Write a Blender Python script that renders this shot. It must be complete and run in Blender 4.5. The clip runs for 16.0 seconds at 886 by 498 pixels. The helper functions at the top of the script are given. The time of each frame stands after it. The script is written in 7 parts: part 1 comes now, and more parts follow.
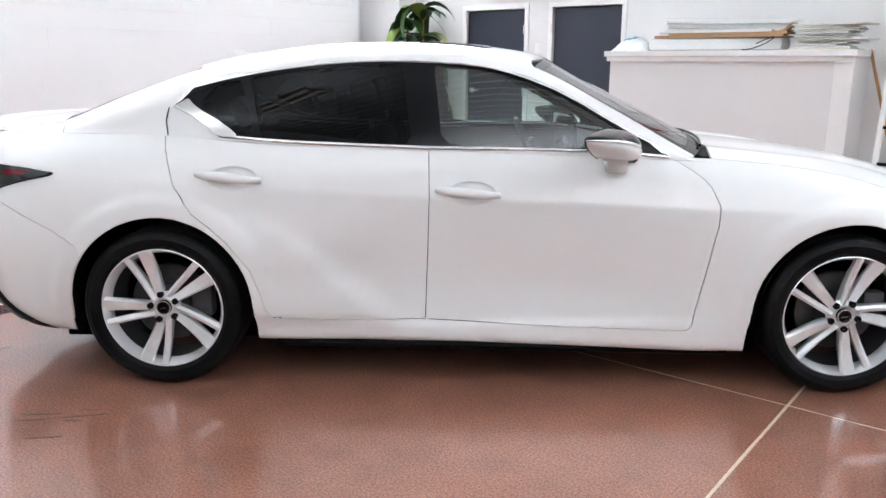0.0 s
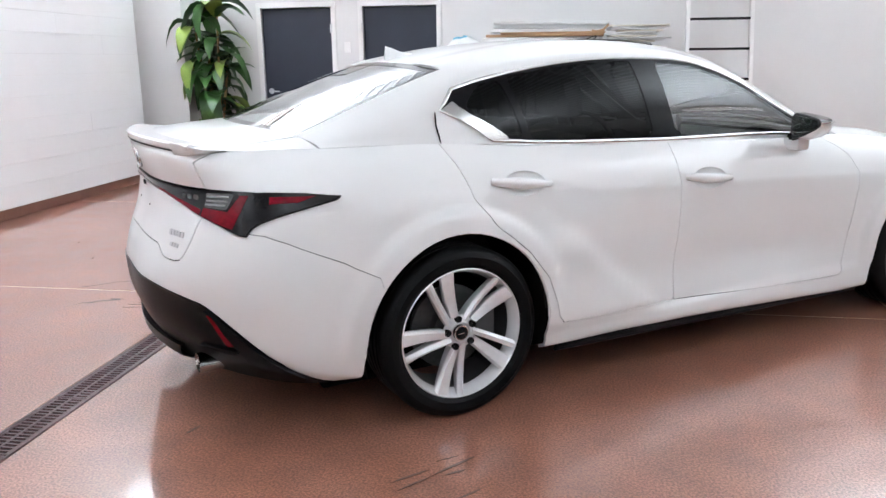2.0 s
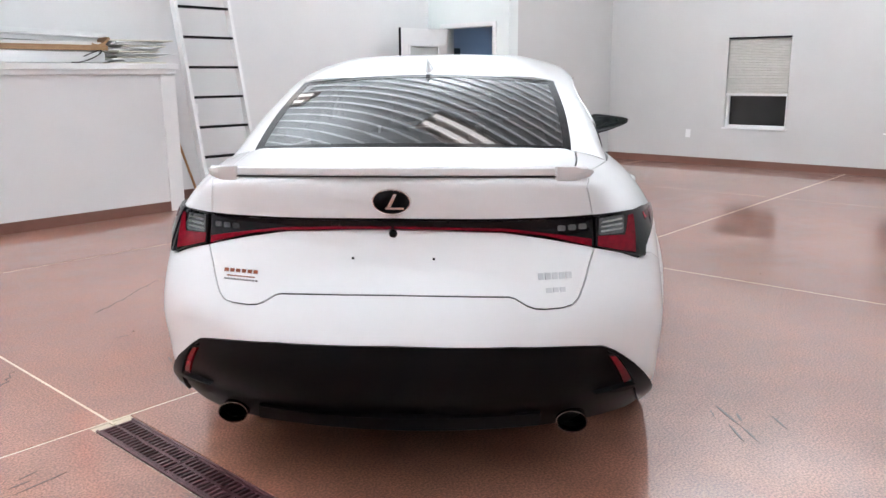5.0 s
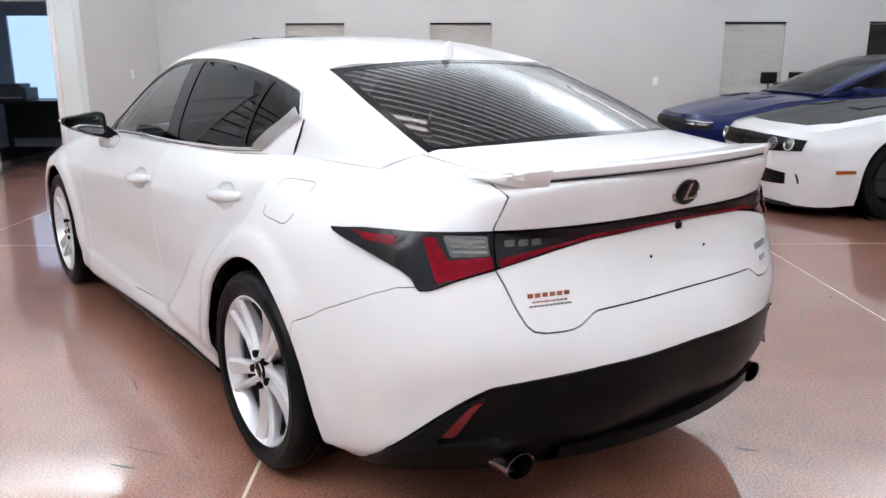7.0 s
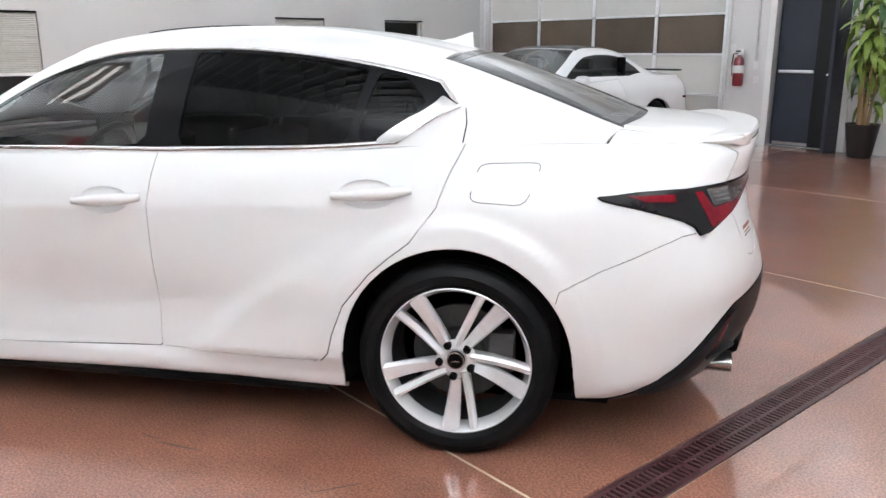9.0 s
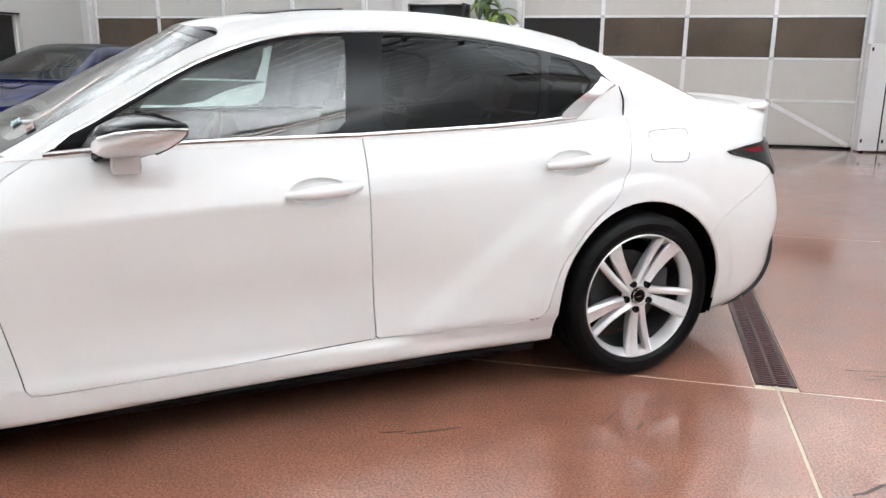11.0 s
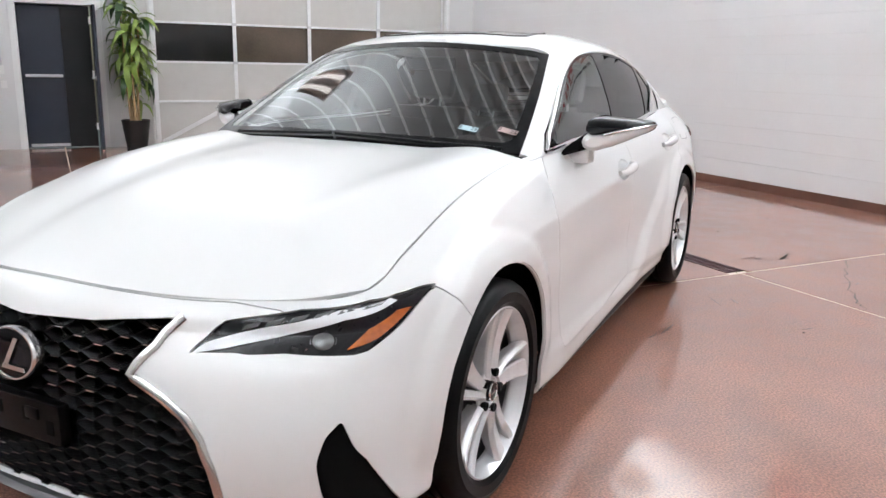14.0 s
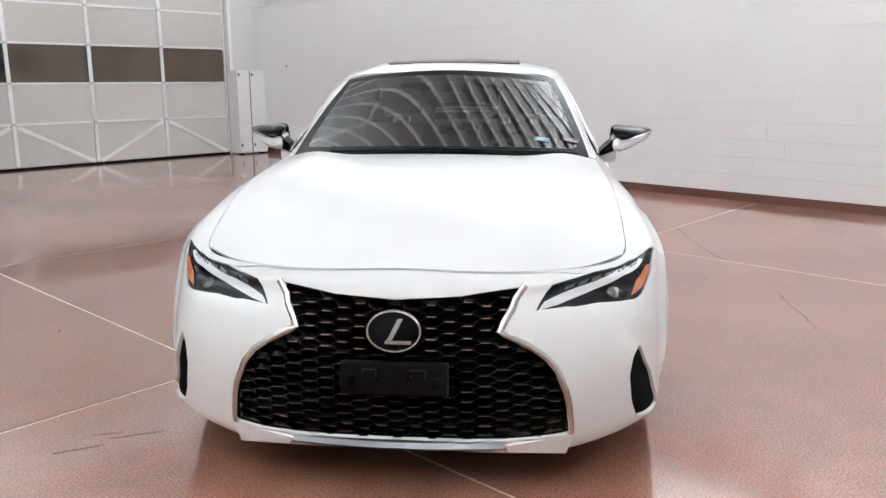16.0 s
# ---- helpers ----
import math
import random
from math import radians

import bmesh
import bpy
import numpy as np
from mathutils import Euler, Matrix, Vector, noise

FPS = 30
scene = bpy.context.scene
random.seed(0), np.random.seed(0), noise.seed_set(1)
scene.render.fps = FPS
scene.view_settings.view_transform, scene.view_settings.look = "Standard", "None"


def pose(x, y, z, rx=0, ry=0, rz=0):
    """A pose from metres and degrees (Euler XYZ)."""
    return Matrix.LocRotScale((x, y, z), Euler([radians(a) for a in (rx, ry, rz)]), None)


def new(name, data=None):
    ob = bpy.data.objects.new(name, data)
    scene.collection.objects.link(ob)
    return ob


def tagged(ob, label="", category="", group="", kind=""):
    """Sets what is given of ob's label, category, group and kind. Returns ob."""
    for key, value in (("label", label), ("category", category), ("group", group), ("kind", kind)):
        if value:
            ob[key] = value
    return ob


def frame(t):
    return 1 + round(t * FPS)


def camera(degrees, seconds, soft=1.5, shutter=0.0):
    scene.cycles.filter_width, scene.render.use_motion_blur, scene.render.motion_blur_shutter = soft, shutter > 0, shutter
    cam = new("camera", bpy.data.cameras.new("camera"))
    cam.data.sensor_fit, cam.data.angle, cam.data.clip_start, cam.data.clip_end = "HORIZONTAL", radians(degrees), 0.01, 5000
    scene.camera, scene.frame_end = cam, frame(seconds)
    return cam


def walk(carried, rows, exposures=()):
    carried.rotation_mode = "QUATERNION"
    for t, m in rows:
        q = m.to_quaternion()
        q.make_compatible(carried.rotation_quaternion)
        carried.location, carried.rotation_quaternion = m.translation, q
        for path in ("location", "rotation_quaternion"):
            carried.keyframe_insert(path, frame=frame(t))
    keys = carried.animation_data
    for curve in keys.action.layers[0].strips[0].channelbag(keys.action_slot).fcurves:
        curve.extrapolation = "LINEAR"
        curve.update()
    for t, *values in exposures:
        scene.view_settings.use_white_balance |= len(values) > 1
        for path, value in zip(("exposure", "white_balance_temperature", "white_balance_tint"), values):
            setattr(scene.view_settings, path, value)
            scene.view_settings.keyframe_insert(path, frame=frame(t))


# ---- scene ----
cam = camera(58.82, 16.0)
PATH = [
    (0.0, (1.244, -3.975, 1.330), (1.51, -13.32, -0.26)),
    (0.5, (0.601, -3.864, 1.307), (-5.81, -13.04, -0.14)),
    (1.0, (-0.108, -3.784, 1.332), (-13.61, -12.85, 0.36)),
    (1.5, (-0.773, -3.545, 1.318), (-20.83, -13.05, 0.39)),
    (2.0, (-1.366, -3.339, 1.332), (-27.71, -13.45, 0.62)),
    (2.5, (-1.916, -2.964, 1.286), (-35.74, -13.31, 0.35)),
    (3.0, (-2.404, -2.505, 1.301), (-45.17, -13.84, -0.14)),
    (3.5, (-2.816, -1.969, 1.285), (-55.28, -12.97, 0.15)),
    (4.0, (-3.150, -1.355, 1.294), (-66.26, -12.21, -0.60)),
    (4.2, (-3.227, -1.156, 1.327), (-69.74, -12.13, -0.30)),
    (6.3, (-2.805, 1.144, 1.327), (-114.23, -13.32, 0.06)),
    (6.5, (-2.664, 1.367, 1.328), (-118.38, -13.41, 0.11)),
    (7.0, (-2.314, 1.847, 1.341), (-126.78, -13.77, 0.16)),
    (7.5, (-1.967, 2.346, 1.340), (-136.66, -13.99, 0.05)),
    (8.0, (-1.517, 2.712, 1.329), (-147.14, -14.18, 0.19)),
    (8.2, (-1.335, 2.854, 1.340), (-151.20, -14.34, 0.37)),
    (10.3, (1.107, 3.452, 1.273), (-192.60, -13.99, -0.61)),
    (10.5, (1.340, 3.428, 1.262), (-195.84, -14.02, -0.57)),
    (11.0, (1.893, 3.331, 1.260), (-203.05, -13.92, -0.56)),
    (11.5, (2.375, 3.102, 1.267), (-207.81, -14.03, 0.24)),
    (12.0, (2.914, 2.961, 1.279), (-213.84, -14.02, -0.77)),
    (12.5, (3.404, 2.685, 1.260), (-220.24, -13.95, -1.02)),
    (13.0, (3.949, 2.397, 1.279), (-228.41, -14.12, -1.81)),
    (13.5, (4.387, 2.033, 1.253), (-236.22, -13.47, -1.38)),
    (14.0, (4.790, 1.705, 1.259), (-243.38, -13.11, -1.08)),
    (14.5, (5.157, 1.347, 1.269), (-249.44, -12.79, -0.33)),
    (15.0, (5.445, 0.977, 1.284), (-255.47, -12.46, -0.23)),
    (15.5, (5.742, 0.646, 1.300), (-260.92, -12.58, 0.14)),
    (16.0, (5.911, 0.351, 1.321), (-264.86, -12.28, 0.04)),
]
walk(cam, [(t, pose(*eye, 90 + turn[1], 0, turn[0]) @ pose(0, 0, 0, 0, 0, -turn[2])) for t, eye, turn in PATH], [(0, .22, 6500, 10), (2.5, .12, 6450, 10), (4, .20, 6500, 10), (6.5, -.04, 6500, 10), (8, -.04, 6550, 10), (10.5, .02, 6800, 9), (13.5, -.02, 6700, 10), (16, -.10, 6750, 10)])

# ---- world, light, exposure ----
world = bpy.data.worlds.new("world")
scene.world = world
world.use_nodes = True
wn = world.node_tree.nodes
sky = wn.new("ShaderNodeTexSky")
sky.sky_type = "NISHITA"
sky.sun_disc = False
sky.sun_elevation, sky.sun_rotation = radians(24), radians(120)
world.node_tree.links.new(sky.outputs[0], wn["Background"].inputs[0])
wn["Background"].inputs[1].default_value = 0.06
scene.view_settings.exposure = 0.0
LAMP_POWER, LAMP_COLOR = 25.5, (0.90, 0.97, 1.06)

TURN = -36.92                      # the room stands turned to the car
ROOM = pose(0, 0, 0, 0, 0, TURN)
U0, U1, N0, N1, TOP = -4.25, 9.0, -8.4, 5.75, 4.9   # inner faces of the walls
UW, NW = -3.98, 5.08               # face and north end of the white cladding


# ---- materials ----
def mat(name, color, rough=0.5, metal=0.0, coat=0.0, vary=0.0, scale=8.0, bump=0.0, bscale=60.0, spec=0.5, rvary=0.0, trans=0.0, ior=1.45, emit=None, power=0.0, coat_rough=0.03):
    m = bpy.data.materials.new(name)
    m.use_nodes = True
    nt = m.node_tree
    b = nt.nodes["Principled BSDF"]
    b.inputs["Base Color"].default_value = (*color, 1)
    b.inputs["Roughness"].default_value = rough
    b.inputs["Metallic"].default_value = metal
    b.inputs["Coat Weight"].default_value = coat
    b.inputs["Coat Roughness"].default_value = coat_rough
    b.inputs["Specular IOR Level"].default_value = spec
    b.inputs["Transmission Weight"].default_value = trans
    b.inputs["IOR"].default_value = ior
    if emit:
        b.inputs["Emission Color"].default_value = (*emit, 1)
        b.inputs["Emission Strength"].default_value = power
    if vary or bump or rvary:
        tc = nt.nodes.new("ShaderNodeTexCoord")
        n1 = nt.nodes.new("ShaderNodeTexNoise")
        n1.inputs["Scale"].default_value = scale
        n1.inputs["Detail"].default_value = 6
        n2 = nt.nodes.new("ShaderNodeTexNoise")
        n2.inputs["Scale"].default_value = bscale
        n2.inputs["Detail"].default_value = 3
        nt.links.new(tc.outputs["Object"], n1.inputs["Vector"])
        nt.links.new(tc.outputs["Object"], n2.inputs["Vector"])
        if vary:
            ad = nt.nodes.new("ShaderNodeMath")
            ad.operation = "ADD"
            nt.links.new(n1.outputs[0], ad.inputs[0])
            sc = nt.nodes.new("ShaderNodeMath")
            sc.operation = "MULTIPLY"
            sc.inputs[1].default_value = 0.5
            nt.links.new(n2.outputs[0], sc.inputs[0])
            nt.links.new(sc.outputs[0], ad.inputs[1])
            mr = nt.nodes.new("ShaderNodeMapRange")
            mr.inputs[1].default_value, mr.inputs[2].default_value = 0.45, 1.05
            mr.inputs[3].default_value, mr.inputs[4].default_value = 1 - vary, 1 + vary
            nt.links.new(ad.outputs[0], mr.inputs[0])
            mx = nt.nodes.new("ShaderNodeVectorMath")
            mx.operation = "SCALE"
            mx.inputs[0].default_value = color
            nt.links.new(mr.outputs[0], mx.inputs["Scale"])
            nt.links.new(mx.outputs[0], b.inputs["Base Color"])
        if rvary:
            rr = nt.nodes.new("ShaderNodeMapRange")
            rr.inputs[1].default_value, rr.inputs[2].default_value = 0.3, 0.7
            rr.inputs[3].default_value, rr.inputs[4].default_value = max(rough - rvary, 0.02), rough + rvary
            nt.links.new(n1.outputs[0], rr.inputs[0])
            nt.links.new(rr.outputs[0], b.inputs["Roughness"])
        if bump:
            bp = nt.nodes.new("ShaderNodeBump")
            bp.inputs["Strength"].default_value = 1.0
            bp.inputs["Distance"].default_value = bump
            nt.links.new(n2.outputs[0], bp.inputs["Height"])
            nt.links.new(bp.outputs[0], b.inputs["Normal"])
    return m


def floor_mat():
    """Stained and sealed concrete: mottled red-brown with fine aggregate and paler wear."""
    m = mat("stained_concrete", (0.3, 0.15, 0.1), 0.16, coat=1.0, coat_rough=0.07, spec=0.4)
    m.node_tree.nodes["Principled BSDF"].inputs["Coat IOR"].default_value = 1.6
    nt = m.node_tree
    b = nt.nodes["Principled BSDF"]
    tc = nt.nodes.new("ShaderNodeTexCoord")
    big, mid, fine = [nt.nodes.new("ShaderNodeTexNoise") for _ in range(3)]
    for n, s, d in ((big, 0.7, 5), (mid, 6.0, 6), (fine, 120.0, 2)):
        n.inputs["Scale"].default_value, n.inputs["Detail"].default_value = s, d
        nt.links.new(tc.outputs["Object"], n.inputs["Vector"])
    r1 = nt.nodes.new("ShaderNodeValToRGB")
    r1.color_ramp.elements[0].position, r1.color_ramp.elements[1].position = 0.3, 0.72
    r1.color_ramp.elements[0].color = (0.215, 0.087, 0.055, 1)
    r1.color_ramp.elements[1].color = (0.33, 0.149, 0.100, 1)
    nt.links.new(big.outputs[0], r1.inputs[0])
    r2 = nt.nodes.new("ShaderNodeMapRange")
    r2.inputs[1].default_value, r2.inputs[2].default_value, r2.inputs[3].default_value, r2.inputs[4].default_value = 0.3, 0.7, 0.84, 1.13
    nt.links.new(mid.outputs[0], r2.inputs[0])
    r3 = nt.nodes.new("ShaderNodeMapRange")
    r3.inputs[1].default_value, r3.inputs[2].default_value, r3.inputs[3].default_value, r3.inputs[4].default_value = 0.35, 0.65, 0.62, 1.42
    nt.links.new(fine.outputs[0], r3.inputs[0])
    ml = nt.nodes.new("ShaderNodeMath")
    ml.operation = "MULTIPLY"
    nt.links.new(r2.outputs[0], ml.inputs[0])
    nt.links.new(r3.outputs[0], ml.inputs[1])
    vs = nt.nodes.new("ShaderNodeVectorMath")
    vs.operation = "SCALE"
    nt.links.new(r1.outputs[0], vs.inputs[0])
    nt.links.new(ml.outputs[0], vs.inputs["Scale"])
    nt.links.new(vs.outputs[0], b.inputs["Base Color"])
    rr = nt.nodes.new("ShaderNodeMapRange")
    rr.inputs[1].default_value, rr.inputs[2].default_value, rr.inputs[3].default_value, rr.inputs[4].default_value = 0.3, 0.7, 0.30, 0.40
    nt.links.new(mid.outputs[0], rr.inputs[0])
    nt.links.new(rr.outputs[0], b.inputs["Roughness"])
    bp = nt.nodes.new("ShaderNodeBump")
    bp.inputs["Strength"].default_value, bp.inputs["Distance"].default_value = 1.0, 0.0006
    nt.links.new(fine.outputs[0], bp.inputs["Height"])
    nt.links.new(bp.outputs[0], b.inputs["Normal"])
    return m


M_FLOOR = floor_mat()
M_JOINT = mat("joint_filler", (0.60, 0.50, 0.38), 0.6, vary=0.15, scale=5)
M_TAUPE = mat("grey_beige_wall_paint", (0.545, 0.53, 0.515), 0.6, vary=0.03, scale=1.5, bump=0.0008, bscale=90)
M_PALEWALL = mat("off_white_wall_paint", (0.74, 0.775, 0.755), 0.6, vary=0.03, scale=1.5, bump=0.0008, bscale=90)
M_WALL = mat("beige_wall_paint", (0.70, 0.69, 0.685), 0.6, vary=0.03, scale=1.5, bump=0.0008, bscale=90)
M_WHITEWALL = mat("white_panel_paint", (0.84, 0.84, 0.85), 0.42, vary=0.02, scale=2, bump=0.0006, bscale=70)
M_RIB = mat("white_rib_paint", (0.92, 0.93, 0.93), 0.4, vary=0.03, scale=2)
# mid-grey sheet, much darker than the near-white ribs under it
M_CEIL = mat("grey_ribbed_metal", (0.42, 0.43, 0.43), 0.45, vary=0.03, scale=2)
M_BASE = mat("brown_vinyl_base", (0.16, 0.075, 0.055), 0.45, vary=0.1, scale=10)
M_BLACKBASE = mat("black_vinyl_base", (0.015, 0.014, 0.014), 0.45, vary=0.1)
M_NAVY = mat("navy_door_paint", (0.018, 0.022, 0.036), 0.5, vary=0.12, scale=4, bump=0.0004)
M_FRAME = mat("white_trim_paint", (0.8, 0.79, 0.78), 0.4, vary=0.03, bump=0.0004)
M_STEEL = mat("brushed_steel", (0.62, 0.62, 0.63), 0.3, 1.0, vary=0.06, scale=30)
M_ALU = mat("galvanised_rail", (0.86, 0.865, 0.87), 0.32, 0.45, vary=0.08, scale=12)
M_PANEL = mat("door_panel_grey", (0.60, 0.585, 0.56), 0.45, vary=0.03, bump=0.0005)
M_DARKPANE = mat("smoked_pane", (0.02, 0.019, 0.018), 0.05, spec=0.5, vary=0.2, scale=1.2)
M_BROWNPANE = mat("bronze_pane", (0.105, 0.08, 0.06), 0.06, spec=0.5, vary=0.3, scale=1.5)
M_RUST = mat("cast_grate", (0.085, 0.030, 0.034), 0.4, 0.0, spec=0.6, vary=0.5, scale=25, bump=0.001)
M_PIT = mat("drain_pit", (0.012, 0.010, 0.010), 0.9)
# the car
M_PEARL = mat("pearl_white_paint", (0.83, 0.825, 0.82), 0.36, coat=0.75, vary=0.012, scale=3, bscale=700, coat_rough=0.07)
M_BLACKPLASTIC = mat("black_plastic", (0.0035, 0.0035, 0.004), 0.34, spec=0.14, vary=0.15, scale=20, bump=0.0003, bscale=400)
M_GREYPLASTIC = mat("charcoal_plastic", (0.004, 0.004, 0.005), 0.34, spec=0.15, vary=0.1, scale=20)
M_GLOSSBLACK = mat("gloss_black", (0.005, 0.005, 0.006), 0.1, spec=0.16, coat=0.05)
M_CHROME = mat("satin_chrome", (0.78, 0.77, 0.76), 0.14, 1.0, rvary=0.05, scale=15)
M_DARKCHROME = mat("dark_chrome", (0.36, 0.35, 0.34), 0.18, 1.0, rvary=0.05, scale=15)
M_ALLOY = mat("alloy_silver", (0.82, 0.82, 0.83), 0.28, 0.4, coat=0.5, vary=0.03, scale=30)
M_TYRE = mat("tyre_rubber", (0.006, 0.006, 0.0065), 0.42, spec=0.12, vary=0.2, scale=20, bump=0.0004, bscale=200)
M_BRAKE = mat("brake_steel", (0.07, 0.07, 0.07), 0.42, 0.6, vary=0.2, scale=40)
M_CALIPER = mat("caliper_grey", (0.10, 0.10, 0.105), 0.5, 0.4, vary=0.15)
M_INNER = mat("underbody_black", (0.004, 0.004, 0.004), 0.9, spec=0.1, vary=0.3)
M_REDREFLECTOR = mat("red_reflector", (0.16, 0.004, 0.010), 0.2, coat=0.3, vary=0.2, scale=60)
M_REDLENS = mat("red_lens", (0.15, 0.003, 0.010), 0.12, spec=0.12, coat=0.05, vary=0.25, scale=60)
M_DARKLENS = mat("smoked_lens", (0.006, 0.005, 0.006), 0.08, spec=0.22, coat=0.08, vary=0.2)
M_CLEARLENS = mat("ribbed_reflector", (0.13, 0.13, 0.13), 0.25, 0.6, vary=0.3, scale=80)
M_AMBER = mat("amber_lens", (0.36, 0.085, 0.012), 0.15, coat=0.3, vary=0.2, scale=60)
M_DRL = mat("white_light_guide", (0.72, 0.73, 0.75), 0.22, coat=0.8)
M_SEAT = mat("black_leatherette", (0.016, 0.0155, 0.016), 0.5, vary=0.15, scale=20, bump=0.0006, bscale=250)
M_BRASSBAR = mat("sticker_brown", (0.26, 0.07, 0.03), 0.5, vary=0.1)
M_GREYBAR = mat("sticker_grey", (0.16, 0.155, 0.155), 0.5, vary=0.1)


def glass_mat(name, tint, dark, ior=1.9):
    m = bpy.data.materials.new(name)
    m.use_nodes = True
    nt = m.node_tree
    for n in list(nt.nodes):
        nt.nodes.remove(n)
    out = nt.nodes.new("ShaderNodeOutputMaterial")
    gl = nt.nodes.new("ShaderNodeBsdfGlossy")
    gl.inputs["Roughness"].default_value = 0.015
    gl.inputs["Color"].default_value = (1, 1, 1, 1)
    tr = nt.nodes.new("ShaderNodeBsdfTransparent")
    tr.inputs["Color"].default_value = (*[c * dark for c in tint], 1)
    fr = nt.nodes.new("ShaderNodeFresnel")
    fr.inputs["IOR"].default_value = ior
    mx = nt.nodes.new("ShaderNodeMixShader")
    nt.links.new(fr.outputs[0], mx.inputs[0])
    nt.links.new(tr.outputs[0], mx.inputs[1])
    nt.links.new(gl.outputs[0], mx.inputs[2])
    nt.links.new(mx.outputs[0], out.inputs[0])
    return m


M_GLASS = glass_mat("green_tinted_glass", (0.80, 0.92, 0.88), 0.70, 2.0)
M_PRIVACY = glass_mat("privacy_glass", (0.8, 0.88, 0.9), 0.2, 1.9)
M_SIDEGLASS = glass_mat("side_window_glass", (0.80, 0.92, 0.88), 0.85, 1.85)
M_SIDEPRIVACY = glass_mat("side_privacy_glass", (0.8, 0.88, 0.9), 0.04, 1.25)
M_CARGLASS = glass_mat("parked_car_glass", (0.8, 0.88, 0.9), 0.22, 1.24)


# ---- mesh helpers ----
def thing(name, label, category, group="", at=None, kind=""):
    ob = new(name)
    ob.empty_display_size = 0.1
    if at is not None:
        ob.matrix_world = at
    return tagged(ob, label, category, group, kind)


def mesh_of(name, bm, material, smooth=True):
    me = bpy.data.meshes.new(name)
    bm.normal_update()
    bm.to_mesh(me)
    bm.free()
    me.materials.append(material)
    if smooth:
        me.polygons.foreach_set("use_smooth", [True] * len(me.polygons))
        me.set_sharp_from_angle(angle=radians(38))
    return me


def part(name, bm, material, parent=None, label="", smooth=True):
    """One mesh object under a thing or under a part, in the parent's own axes."""
    ob = new(name, mesh_of(name, bm, material, smooth))
    ob.parent = parent
    if label:
        ob["label"] = label
    return ob


def add_box(bm, x0, x1, y0, y1, z0, z1, bevel=0.0, m=None):
    r = bmesh.ops.create_cube(bm, size=1.0)
    vs = r["verts"]
    mm = Matrix.Translation(((x0 + x1) / 2, (y0 + y1) / 2, (z0 + z1) / 2)) @ Matrix.Diagonal((abs(x1 - x0), abs(y1 - y0), abs(z1 - z0), 1))
    if m is not None:
        mm = m @ mm
    bmesh.ops.transform(bm, matrix=mm, verts=vs)
    if bevel:
        es = list({e for v in vs for e in v.link_edges})
        bmesh.ops.bevel(bm, geom=es, offset=bevel, segments=2, affect="EDGES", profile=0.6)
    return bm


def box(x0, x1, y0, y1, z0, z1, bevel=0.0, m=None):
    return add_box(bmesh.new(), x0, x1, y0, y1, z0, z1, bevel, m)


def lathe(profile, steps=48, axis="y", bm=None, m=None, closed=False):
    """Turns a profile of (radius, offset along the axis) round the axis."""
    bm = bm or bmesh.new()
    rings = []
    for i in range(steps):
        a = 2 * math.pi * i / steps
        ring = []
        for r, o in profile:
            c, s = r * math.cos(a), r * math.sin(a)
            co = Vector((c, o, s)) if axis == "y" else Vector((c, s, o)) if axis == "z" else Vector((o, c, s))
            ring.append(bm.verts.new(m @ co if m is not None else co))
        rings.append(ring)
    k = len(profile)
    for i in range(steps):
        a, b = rings[i], rings[(i + 1) % steps]
        for j in range(k if closed else k - 1):
            q = (a[j], a[(j + 1) % k], b[(j + 1) % k], b[j])
            bm.faces.new(q)
    bmesh.ops.recalc_face_normals(bm, faces=bm.faces)
    return bm


def tube(points, radius, sides=8, bm=None, closed=False, taper=None):
    """A round bar through points."""
    bm = bm or bmesh.new()
    pts = [Vector(p) for p in points]
    n = len(pts)
    rings = []
    up = Vector((0, 0, 1))
    for i, p in enumerate(pts):
        a = pts[(i - 1) % n] if closed or i else p
        b = pts[(i + 1) % n] if closed or i < n - 1 else p
        d = (b - a).normalized()
        s = d.cross(up)
        if s.length < 0.05:
            s = d.cross(Vector((1, 0, 0)))
        s.normalize()
        w = s.cross(d)
        r = radius * (taper[i] if taper else 1)
        rings.append([bm.verts.new(p + (s * math.cos(2 * math.pi * k / sides) + w * math.sin(2 * math.pi * k / sides)) * r) for k in range(sides)])
    for i in range(n if closed else n - 1):
        a, b = rings[i], rings[(i + 1) % n]
        for k in range(sides):
            bm.faces.new((a[k], a[(k + 1) % sides], b[(k + 1) % sides], b[k]))
    if not closed:
        bm.faces.new(rings[0][::-1])
        bm.faces.new(rings[-1])
    return bm


def prism(poly, z0, z1, bevel=0.0, m=None):
    """A plate with the outline poly (x, y) from z0 to z1."""
    bm = bmesh.new()
    lo = [bm.verts.new((x, y, z0)) for x, y in poly]
    hi = [bm.verts.new((x, y, z1)) for x, y in poly]
    bm.faces.new(lo[::-1])
    bm.faces.new(hi)
    for i in range(len(poly)):
        j = (i + 1) % len(poly)
        bm.faces.new((lo[i], lo[j], hi[j], hi[i]))
    bmesh.ops.recalc_face_normals(bm, faces=bm.faces)
    if bevel:
        bmesh.ops.bevel(bm, geom=list(bm.edges), offset=bevel, segments=2, affect="EDGES", profile=0.6)
    if m is not None:
        bmesh.ops.transform(bm, matrix=m, verts=bm.verts)
    return bm


def text_bars(bm, x0, x1, z0, z1, n, m, gap=0.35, depth=0.0012):
    """Plain bars in place of writing, in the x-z plane."""
    w = (x1 - x0) / (n + (n - 1) * gap)
    for i in range(n):
        a = x0 + i * w * (1 + gap)
        add_box(bm, a, a + w, 0, depth, z0, z1, 0, m)
    return bm


